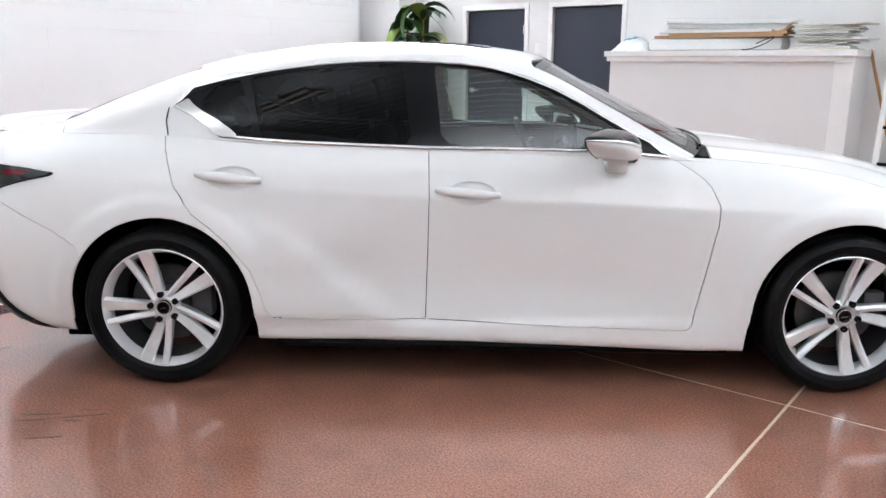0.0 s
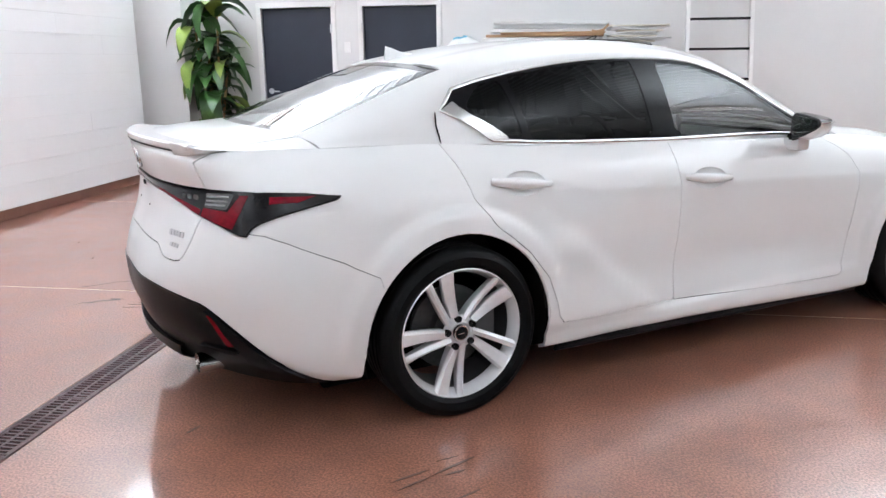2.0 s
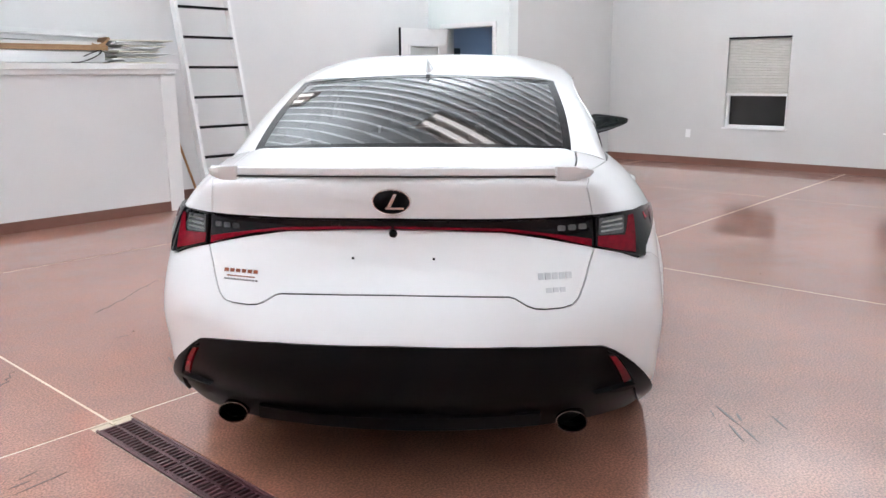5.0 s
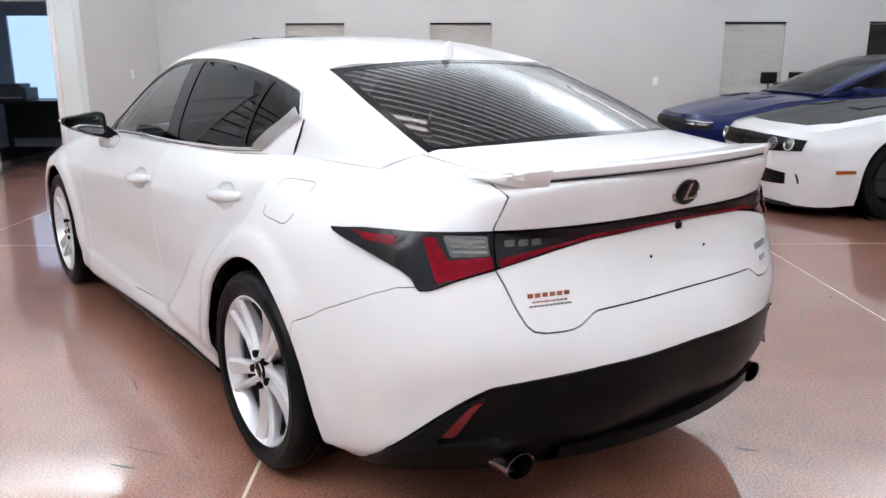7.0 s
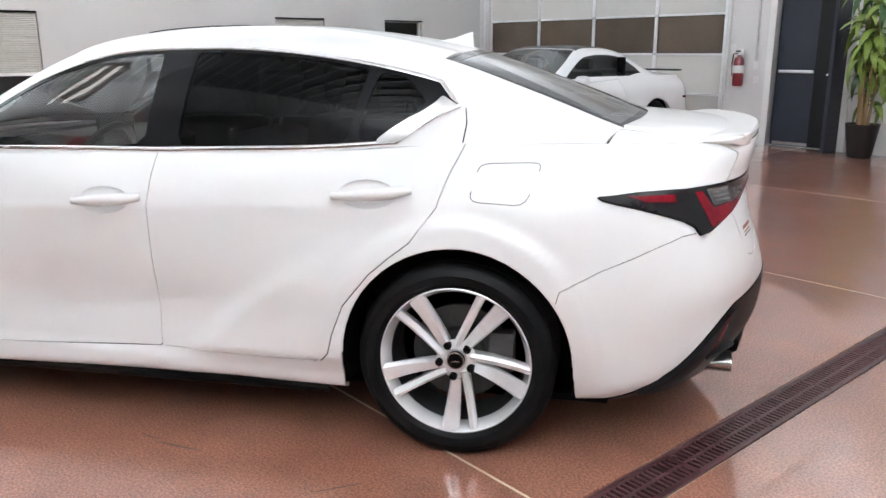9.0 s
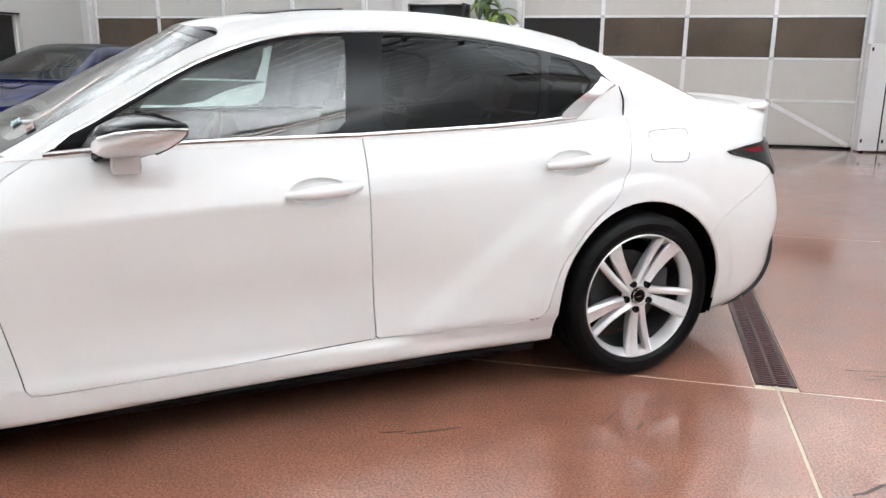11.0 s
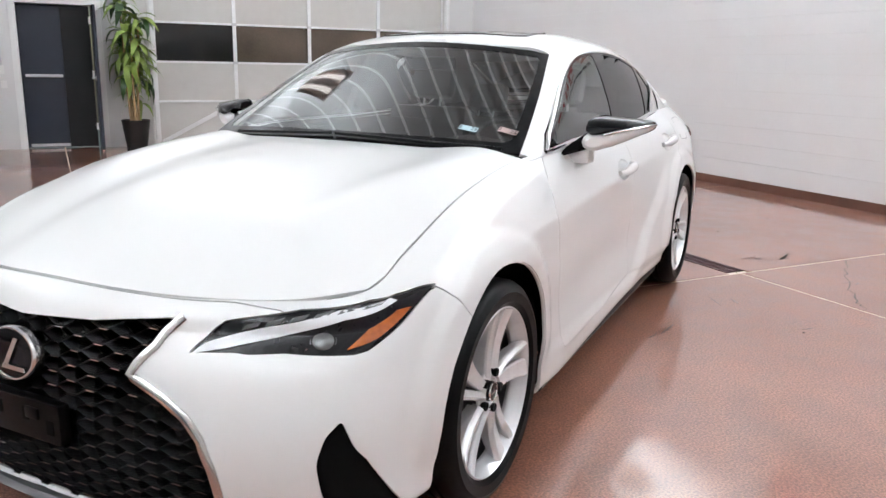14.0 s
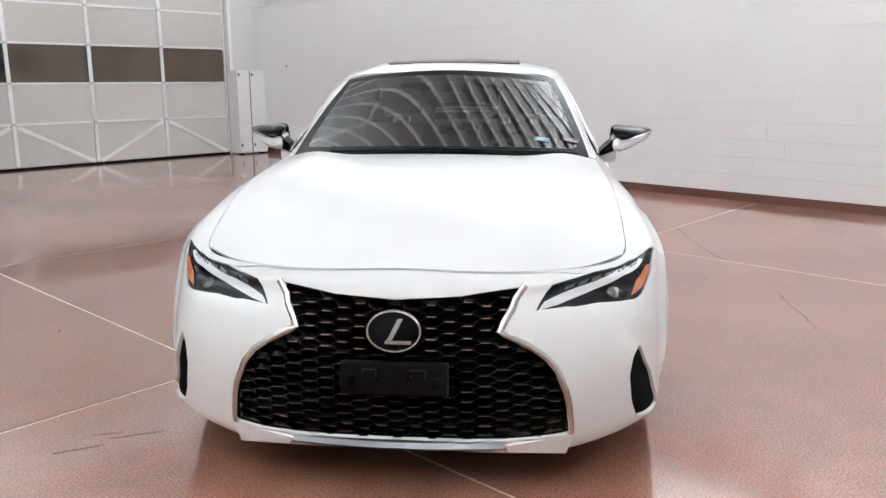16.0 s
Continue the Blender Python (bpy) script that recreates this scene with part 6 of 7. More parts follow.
# boarding of the west wall: horizontal white boards with fine joints
wb = room_part("board_wall", box(U0 - .029, UW - .012, N0 + .002, NW, .10, 2.52), M_FRAME, None, "white horizontal board cladding on the wall", "cladding", "structure")
bz = .095
random.seed(4)
while bz < 2.5:
    h = .192
    cuts = [N0 + .002, NW]
    q = N0 + random.uniform(.8, 3.4)
    while q < NW - .5:
        cuts.insert(-1, q)
        q += random.uniform(3.2, 4.2)
    for a, b in zip(cuts, cuts[1:]):
        room_part("board", box(UW - .012, UW - random.uniform(-.0005, .0004), a + .0004, b - .0004, bz, min(bz + h - .0020, 2.52), .0008), M_WHITEWALL, wb)
    bz += h
room_part("wall_cap", box(U0 - .029, UW + .012, N0 + .002, NW, 2.52, 2.55, .003), M_FRAME, None, "white cap strip", "trim", "structure")
room_part("pilaster", box(U0 - .029, -3.58, 5.42, N1 - .001, 0, TOP - .002, .004), M_WALL, None, "beige painted pilaster in the corner", "pilaster", "structure")

# skirting
for nm, a in (("baseboard", (-3.578, -2.80, N1 - .012, N1, 0, .1)), ("baseboard", (-1.82, -1.57, N1 - .012, N1, 0, .1)), ("baseboard", (-.57, -.44, N1 - .012, N1, 0, .1)),
              ("baseboard", (1.86, 6.3, N1 - .012, N1, 0, .1)), ("baseboard", (U1 - .012, U1, N0, 4.3, 0, .1)), ("baseboard", (UW - .20, UW - .012, N0 + .002, NW - .004, 0, .098))):
    room_part("baseboard", box(*a, .003), M_BASE, None, "brown vinyl skirting", "skirting", "structure")
room_part("baseboard", box(6.3, U1 - .012, 4.288, 4.3, 0, .1, .003), M_BLACKBASE, None, "black vinyl skirting", "skirting", "structure")
room_part("baseboard", box(6.288, 6.3, 4.3, 4.5, 0, .1, .003), M_BLACKBASE, None, "black vinyl skirting", "skirting", "structure")

# ceiling: ribbed metal with strip lights
rb_ = bmesh.new()
cb = box(U0 - T, U1 + 4.5, N0 - T, N1 + T, TOP, TOP + .1)
for i in range(70):
    u = U0 + .1 + i * .22
    if u > U1 + .1:
        break
    add_box(rb_, u, u + .022, N0, N1, TOP - .046, TOP - .004)
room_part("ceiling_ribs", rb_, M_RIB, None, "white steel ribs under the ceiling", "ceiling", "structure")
room_part("ceiling", cb, M_CEIL, None, "mid-grey ribbed metal ceiling between paler ribs", "ceiling", "structure")

M_TUBE = mat("lit_diffuser", (0.9, 0.9, 0.9), 0.5, emit=(1.0, 0.98, 0.97), power=4.0)
M_DIMTUBE = mat("dim_diffuser", (0.9, 0.9, 0.9), 0.5, emit=(1.0, 0.98, 0.97), power=2.5)
up_data = bpy.data.lights.new("strip_uplight", "AREA")
up_data.shape, up_data.size, up_data.size_y, up_data.energy = "RECTANGLE", 0.34, 1.5, LAMP_POWER
up_data.color = LAMP_COLOR
SHARE = {-3.2: {-6.5: 5.0, -3.1: 9.0, .7: 13.0, 4.3: 19.0}, 1.55: {-6.5: 6.0, -3.1: 3.0, .7: .4, 4.3: 3.0}, 6.9: {-6.5: 6.0, -3.1: 10.0, .7: 14.0, 4.3: 18.0}}
for u in (-3.2, 1.55, 6.9):
    for n in (-6.5, -3.1, .7, 4.3):
        if u > 6 and n > 4:
            u = 5.1
        f = thing("strip_light", "white ceiling strip light with twin lit tubes", "lamp", "ceiling strip lights", ROOM @ pose(u, n, TOP - 1.35))
        part("housing", box(-.19, .19, -.80, .80, .03, .09, .01), M_FRAME, f)
        for o in (-.085, .085):
            part("tube", box(o - .03, o + .03, -.76, .76, .005, .028, .008), M_TUBE if n > 4 else M_DIMTUBE, f, "lit white tube")
        for o in (-.6, .6):
            part("hanger", tube([(0, o, .09), (0, o, 1.35)], .004, 5), M_STEEL, f)
        data = up_data.copy()
        data.energy = LAMP_POWER * SHARE[u if u != 5.1 else 6.9][n]
        up_ = new("lamp_light", data)
        up_.parent = f
        up_.matrix_local = pose(0, 0, .10, 180)


# doors of the north wall
def lever(parent, m, flip=1):
    r = part("lever_handle", lathe([(0, -.05), (.012, -.05), (.013, -.012), (.033, -.010), (.034, 0), (0, 0)], 20, "y", m=m), M_STEEL, parent, "steel lever handle")
    part("lever", tube([m @ Vector((0, -.045, 0)), m @ Vector((.03 * flip, -.052, 0)), m @ Vector((.12 * flip, -.05, -.004))], .008, 8), M_STEEL, r)


for i, (a, b) in enumerate(DOORS):
    d = room_part("door_%d" % (i + 1), box(a + .004, b - .004, N1 + .03, N1 + .07, .008, 1.955, .002), M_NAVY, None, "closed navy blue steel door in a white frame", "door", "structure")
    fr = bmesh.new()
    for x0, x1, z0, z1 in ((a - .055, a, 0, 2.02), (b, b + .055, 0, 2.02), (a, b, 1.96, 2.02)):
        add_box(fr, x0, x1, N1 - .018, N1 + .12, z0, z1, .003)
    room_part("door_frame", fr, M_FRAME, d)
    room_part("backing", box(a, b, N1 + .16, N1 + .19, 0, 1.96), M_INNER, d)
    kx = a + .07 if i == 0 else b - .07
    lever(d, Matrix.Translation((kx, N1 + .03, 1.0)), 1 if i == 0 else -1)
    for z in (.25, 1.0, 1.72):
        hx = b if i == 0 else a
        room_part("hinge", box(hx - .012, hx + .012, N1 - .026, N1 - .017, z - .05, z + .05, .002), M_STEEL, d)
    room_part("threshold", box(a, b, N1 - .01, N1 + .1, 0, .012, .003), M_STEEL, d)


def plate(name, u, n, z, face, w=.075, h=.12, label="white wall switch plate", kind_of="switch"):
    """A switch plate; face 'n' on the north wall, 'u' on the east wall, 'r' on the return wall."""
    m = {"n": Matrix.Translation((u, n, z)), "u": Matrix.Translation((u, n, z)) @ Matrix.Rotation(-math.pi / 2, 4, "Z"), "s": Matrix.Translation((u, n, z)) @ Matrix.Rotation(math.pi, 4, "Z"), "w": Matrix.Translation((u, n, z)) @ Matrix.Rotation(math.pi / 2, 4, "Z")}[face]
    ob = room_part(name, box(-w / 2, w / 2, -.008, 0, -h / 2, h / 2, .003, m), M_BLACKPLASTIC if kind_of == "latch" else M_FRAME, None, label, kind_of)
    if kind_of != "latch":
        room_part("toggle", box(-.012, .012, -.013, -.007, -.022, .022, .002, m), M_FRAME, ob)


plate("light_switch", -.36, N1, 1.14, "n")
plate("light_switch", -1.695, N1, 1.50, "n")
plate("light_switch", -.38, N1, 1.48, "n", .10, .10, "pale wall box beside the door")
plate("wall_outlet", U1, -3.05, .98, "u", label="white wall outlet plate", kind_of="outlet")
plate("wall_outlet", U1, 2.95, .45, "u", label="white wall outlet plate", kind_of="outlet")
plate("wall_outlet", 7.9, 4.3, 1.12, "n", .07, .11, "white wall outlet plate", "outlet")
plate("wall_outlet", 2.45, N1, .98, "n", .07, .11, "white wall outlet plate", "outlet")
plate("light_switch", 5.15, N1, 1.12, "n", .11, .11, "pale thermostat box on the wall", "thermostat")

pic = room_part("picture_frame", box(-2.24, -1.22, N1 - .035, N1, 2.07, 2.75, .006), M_GLOSSBLACK, None, "large black picture frame above the doors", "picture")
room_part("picture", box(-2.19, -1.27, N1 - .0375, N1 - .034, 2.12, 2.70), M_PANEL, pic, "pale grey picture")
room_part("wall_sign", box(.80, .90, N1 - .04, N1, 2.09, 2.75, .01), M_RED, None, "narrow red upright sign bar on the wall", "sign")
sign = thing("dealer_sign", "raised red dealer lettering shown as plain bars", "sign", at=ROOM)
for i in range(6):
    n0 = -1.35 + i * .48
    for o0, o1, z0, z1 in ((0, .10, 3.10, 3.44), (.24, .34, 3.10, 3.44), (.10, .24, 3.22, 3.31)):
        room_part("sign_bar", box(U0 - .029, U0 + .03, n0 + o0, n0 + o1, z0, z1, .01), M_RED, sign, "red bar")
    room_part("sign_bar", box(U0 - .029, U0 + .01, n0 + .05, n0 + .33, 2.97, 3.03, .005), M_BRASSBAR, sign, "brown bar")
for i in range(18):
    room_part("sign_bar", box(U0 - .029, U0, -1.15 + i * .115, -1.07 + i * .115, 2.80, 2.86, .003), M_BLACKBASE, sign, "small black bar")

# half-height counter with clutter
ctr = thing("counter", "grey half-height storage counter with white cap", "counter", at=ROOM)
room_part("counter_body", box(-.42, 1.84, 5.10, N1 - .001, 0, 1.40, .004), M_WALL, ctr)
room_part("counter_cap", box(-.47, 1.88, 5.05, N1 - .001, 1.40, 1.455, .008), M_FRAME, ctr, "white counter cap")
room_part("counter_cap_trim", box(-.45, 1.86, 5.07, 5.10, 1.355, 1.40, .006), M_FRAME, ctr)
room_part("counter_post", box(1.70, 1.852, 5.085, 5.11, .0, 1.355, .006), M_FRAME, ctr, "white corner post")
room_part("counter_base", box(-.43, 1.85, 5.088, 5.10, 0, .1, .003), M_BASE, ctr, "brown skirting")
M_CARD = mat("brown_cardboard", (0.34, 0.205, 0.105), 0.7, vary=0.12, scale=14)
M_PAPER = mat("white_paper", (0.72, 0.72, 0.71), 0.6, vary=0.05, scale=10)
M_FOAM = mat("white_foam_board", (0.70, 0.70, 0.69), 0.5, vary=0.04)
M_WOODSTICK = mat("pale_wood", (0.42, 0.22, 0.09), 0.5, vary=0.15, scale=20)
M_CREAM = mat("yellowed_paper", (0.66, 0.62, 0.52), 0.6, vary=0.08, scale=10)
M_BLUEBAG = mat("blue_film", (0.08, 0.35, 0.50), 0.35, vary=0.2)
Z = 1.457


def slab(name, label, category, u, n, z, w, d, h, turn, material, tilt=0.0):
    ob = new(name, mesh_of(name, box(-w / 2, w / 2, -d / 2, d / 2, 0, h, min(.004, h / 3)), material, False))
    ob.matrix_world = ROOM @ pose(u, n, z, 0, tilt, turn)
    return tagged(ob, label, category)


roll = new("wrapped_roll", mesh_of("wrapped_roll", box(-.64, .64, -.15, .15, 0, .115, .045), M_FOAM))
roll.matrix_world = ROOM @ pose(.58, 5.33, Z, 0, 0, 1)
tagged(roll, "long white wrapped bundle lying on the counter", "bundle")
slab("cardboard_sheet", "flattened brown cardboard box on the pile", "cardboard", .62, 5.34, Z + .116, 1.24, .32, .028, -2, M_CARD)
slab("cardboard_sheet", "flattened brown cardboard box on the pile", "cardboard", .70, 5.33, Z + .1445, 1.10, .29, .020, 1, M_CARD)
slab("foam_board", "white board wedged in the pile", "board", .62, 5.34, Z + .165, 1.16, .27, .026, 2, M_PAPER)
curl = prism([(-.02, -.03), (.03, -.045), (.10, -.03), (.16, .03), (.15, .05), (.09, -.005), (.03, -.02), (-.02, -.005)], 0, .20)
cob = new("cardboard_flap", mesh_of("cardboard_flap", curl, M_CARD, False))
cob.matrix_world = ROOM @ pose(1.13, 5.42, Z + .191, 90)
tagged(cob, "curled brown cardboard flap on the pile", "cardboard")
slab("blind_slats", "bundle of white blind slats lying flat", "blinds", .64, 5.42, Z + .204, 1.16, .16, .045, 0, M_FOAM, 1.3)
slab("foam_board", "thin white board on the pile", "board", .66, 5.40, Z + .2505, 1.20, .22, .012, -1, M_FRAME, 1.3)
slab("foam_board", "thick white board on top of the pile", "board", .68, 5.41, Z + .264, 1.24, .20, .034, 1, M_FOAM, 1.3)
random.seed(7)
for i in range(13):
    slab("paper_sheet", "loose white sheet in an untidy pile", "paper", 1.58 + random.uniform(-.07, .07), 5.36 + random.uniform(-.03, .03), Z + i * .0175, .52 + random.uniform(-.14, .10), .34, .013, random.uniform(-11, 11), M_PAPER if i % 3 else M_CREAM)
bag, film_ = bmesh.new(), bmesh.new()


def bag_z(i, j):
    return .003 + .125 * (math.sin(math.pi * i / 10) * math.sin(math.pi * j / 10)) ** .5 * (1 + .22 * math.sin(i * 1.9 + j) * math.cos(j * 1.7)) if 0 < i < 10 and 0 < j < 10 else .002


def bag_sheet(bm, i0, i1, j0, j1, up_):
    g = [[bm.verts.new((-.19 + .038 * i, -.16 + .032 * j, bag_z(i, j) + up_)) for j in range(j0, j1 + 1)] for i in range(i0, i1 + 1)]
    for a, b in zip(g, g[1:]):
        for j in range(len(a) - 1):
            bm.faces.new((a[j], b[j], b[j + 1], a[j + 1]))


bag_sheet(bag, 0, 10, 0, 10, 0)
bob = new("plastic_bag", mesh_of("plastic_bag", bag, M_PAPER))
bob.matrix_world = ROOM @ pose(-.255, 5.32, Z)
tagged(bob, "crumpled white plastic bag with blue print", "bag")
bag_sheet(film_, 2, 6, 3, 6, .003)
part("bag_print", film_, M_BLUEBAG, bob, "blue printed film")
cable = bmesh.new()
tube([(1.0 + .16 * math.sin(a * .8), 5.15 + .02 * math.cos(a), Z + .06 + .055 * math.sin(a)) for a in np.linspace(0, 5, 18)], .005, 6, cable)
room_part("cable", cable, M_BLACKPLASTIC, None, "black cable hanging over the pile", "cable", smooth=True)
stick = tube([(1.87, 5.60, 1.46), (2.30, 5.55, .02)], .014, 8)
room_part("wooden_pole", stick, M_WOODSTICK, None, "pale wooden pole leaning against the counter", "pole", smooth=True)

# ladder
lad = thing("ladder", "white ladder with black rungs leaning on the wall", "ladder", at=ROOM)


def lad_n(z):
    return 5.02 + (5.70 - 5.02) * z / 3.4


for u in (2.10, 2.74):
    m = bmesh.new()
    pts = [(u - .018, lad_n(0) - .04, .002), (u + .018, lad_n(0) - .04, .002), (u + .018, lad_n(0) + .04, .002), (u - .018, lad_n(0) + .04, .002)]
    up = [(x, y + lad_n(3.4) - lad_n(0), 3.4) for x, y, _ in pts]
    va, vb = [m.verts.new(p) for p in pts], [m.verts.new(p) for p in up]
    for j in range(4):
        m.faces.new((va[j], va[(j + 1) % 4], vb[(j + 1) % 4], vb[j]))
    m.faces.new(va[::-1])
    m.faces.new(vb)
    room_part("rail", m, M_FRAME, lad)
for i in range(10):
    z = .20 + i * .306
    room_part("rung", box(2.115, 2.725, lad_n(z) - .03, lad_n(z) + .03, z - .012, z + .014, .004), M_BLACKPLASTIC, lad, "black rung")


# floor
floor = room_part("floor", box(U0 - T, U1 + 4.5, N0 - T - 4, N1 + T, -.1, -.006), M_JOINT, None, "red-brown stained concrete floor with pale joints", "floor", "structure")
JU = [U0 - T, -1.08, 2.65, 6.38, U1 + 4.5]
JN = [N0 - T - 4, -8.07, -5.14, -2.21, .72, 3.65, N1 + T]
DR = (-1.158, -1.002, -2.21, .675)
for u0, u1 in zip(JU, JU[1:]):
    for n0, n1 in zip(JN, JN[1:]):
        g = .006
        a0, a1, b0, b1 = u0 + g, u1 - g, n0 + g, n1 - g
        if abs(n0 + 2.21) < .01 and u1 == -1.08:
            a1 = DR[0] - .006
        if abs(n0 + 2.21) < .01 and u0 == -1.08:
            a0 = DR[1] + .006
        room_part("slab", box(a0, a1, b0, b1, -.03, 0, .0015), M_FLOOR, floor)
for u in JU[1:-1]:
    for n0, n1 in (((JN[0], DR[2] - .006), (DR[3] + .006, JN[-1])) if u == -1.08 else ((JN[0], JN[-1]),)):
        room_part("joint", box(u - .0058, u + .0058, n0, n1, -.0058, -.0012), M_JOINT, floor)
for n in JN[1:-1]:
    for u0, u1 in ((JU[0], DR[0] - .002), (DR[1] + .002, JU[-1])) if abs(n + 2.21) < .01 else ((JU[0], JU[-1]),):
        room_part("joint", box(u0, u1, n - .0058, n + .0058, -.0058, -.0016), M_JOINT, floor)
drain = thing("trench_drain", "rusty cast iron trench drain grating in the floor", "drain", at=ROOM)
room_part("pit", box(DR[0], DR[1], DR[2], DR[3], -.012, -.0055), M_PIT, drain)
for u in (DR[0] + .006, DR[1] - .006):
    room_part("edge_rail", box(u - .005, u + .005, DR[2], DR[3], -.006, .002, .001), M_RUST, drain)
for i in range(6):
    n0 = DR[3] - .006 - (i + 1) * .4785
    gr = bmesh.new()
    w0, w1, L = DR[0] + .013, DR[1] - .013, .4725
    add_box(gr, w0, w0 + .010, n0, n0 + L, -.006, .0005)
    add_box(gr, w1 - .010, w1, n0, n0 + L, -.006, .0005)
    add_box(gr, (w0 + w1) / 2 - .006, (w0 + w1) / 2 + .006, n0, n0 + L, -.006, .0005)
    for k in range(20):
        y = n0 + k * (L - .008) / 19
        add_box(gr, w0, w1, y, y + .009, -.006, .0005)
    room_part("grate", gr, M_RUST, drain)
M_SCUFF = mat("tyre_scuff", (0.10, 0.055, 0.042), 0.4, vary=0.4, scale=40)
M_LITTER = mat("leaf_litter", (0.05, 0.03, 0.02), 0.7, vary=0.3)
random.seed(11)
for u, n, turn, cnt in ((.52, -1.28, 48, 6), (.95, -1.95, -35, 4), (3.36, 1.03, 160, 3), (-1.58, .42, 10, 4), (-.47, 1.13, 70, 2), (-.47, 1.68, 0, 1), (.18, 1.40, 20, 2), (-.38, -.97, 80, 1), (-1.5, 1.15, 15, 2)):
    for i in range(cnt):
        L, w = random.uniform(.07, .20), random.uniform(.002, .007)
        pts = [(-L / 2, 0), (-L / 4, w), (L / 4, w * .7), (L / 2, 0), (L / 4, -w), (-L / 4, -w * .6)]
        s = new("tyre_scuff", mesh_of("tyre_scuff", prism(pts, 0, .0012), M_SCUFF, False))
        s.matrix_world = ROOM @ pose(u + random.uniform(-.12, .12), n + i * .045, .0, 0, 0, turn + random.uniform(-12, 12))
        tagged(s, "dark tyre scuff on the floor", "scuff mark", "scuff marks")
M_CRACK = mat("floor_crack", (0.07, 0.045, 0.038), 0.6, vary=0.3, scale=60)
for run in (((-1.17, 1.83), (-.6, 1.83), (-.09, 1.88), (.09, 1.95)), ((.99, 2.01), (1.31, 1.99), (1.53, 2.0), (1.73, 1.98)), ((-.98, 1.43), (-1.12, 1.45), (-1.25, 1.45))):
    pts = []
    for (x0, y0), (x1, y1) in zip(run, run[1:]):
        for k in range(6):
            t = k / 6
            pts.append((x0 + (x1 - x0) * t + random.uniform(-.018, .018), y0 + (y1 - y0) * t + random.uniform(-.018, .018)))
    w = [random.uniform(.0015, .006) for _ in pts]
    ck = new("floor_crack", mesh_of("floor_crack", prism([(x, y + q) for (x, y), q in zip(pts, w)] + [(x, y - q) for (x, y), q in zip(pts[::-1], w[::-1])], 0, .0008), M_CRACK, False))
    tagged(ck, "fine dark hairline crack in the floor", "crack", "floor cracks")
for x, y in ((.66, 1.65), (-1.0, -2.3), (-1.75, .9), (-1.05, 2.6), (-1.9, -.6), (2.1, -2.05), (-.2, -2.5), (-2.6, 1.2), (-1.1, 3.2)):
    pts = [(.010 * math.cos(a) * random.uniform(.5, 1), .007 * math.sin(a) * random.uniform(.5, 1)) for a in np.linspace(0, 6.0, 7)]
    s = new("leaf_scrap", mesh_of("leaf_scrap", prism(pts, 0, .003), M_LITTER, False))
    s.matrix_world = pose(x, y, 0, 0, 0, random.uniform(0, 360))
    tagged(s, "small dry leaf scrap on the floor", "litter", "leaf scraps")


# east windows
M_BLIND = mat("cellular_blind", (0.62, 0.60, 0.56), 0.7, vary=0.05, scale=20)
for i, ((a, b), bottom) in enumerate(zip(WINDOWS, (1.03, 1.03, .60, 1.80))):
    w = room_part("window_%d" % (i + 1), box(U1 + .12, U1 + .125, a, b, .56, 1.82), M_DARKPANE, None, "small window with pleated blind" if bottom < 1.7 else "small dark window with no blind", "window", "structure")
    fr = bmesh.new()
    for y0, y1, z0, z1 in ((a, a + .035, .56, 1.82), (b - .035, b, .56, 1.82), (a + .035, b - .035, .56, .595), (a + .035, b - .035, 1.785, 1.82)):
        add_box(fr, U1 + .07, U1 + .119, y0, y1, z0, z1, .003)
    room_part("window_frame", fr, M_FRAME, w)
    room_part("window_sill", box(U1 - .012, U1 + .069, a - .02, b + .02, .54, .558, .004), M_FRAME, w)
    room_part("header", box(U1 - .004, U1 + .06, a + .002, b - .002, 1.795, 1.82, .003), M_BLACKPLASTIC, w)
    z = 1.793
    n = 0
    while z - .022 > bottom and n < 60:
        pl = [(U1 + .022, z), (U1 + .038, z - .011), (U1 + .022, z - .022), (U1 + .018, z - .022), (U1 + .033, z - .011), (U1 + .018, z)]
        bm = bmesh.new()
        va = [bm.verts.new((u, a + .01, zz)) for u, zz in pl]
        vb = [bm.verts.new((u, b - .01, zz)) for u, zz in pl]
        for j in range(6):
            bm.faces.new((va[j], va[(j + 1) % 6], vb[(j + 1) % 6], vb[j]))
        bmesh.ops.recalc_face_normals(bm, faces=bm.faces)
        room_part("pleat", bm, M_BLIND, w)
        z -= .022
        n += 1
    if bottom < 1.7:
        room_part("bottom_rail", box(U1 + .015, U1 + .04, a + .008, b - .008, bottom - .02, z, .004), M_FRAME, w)


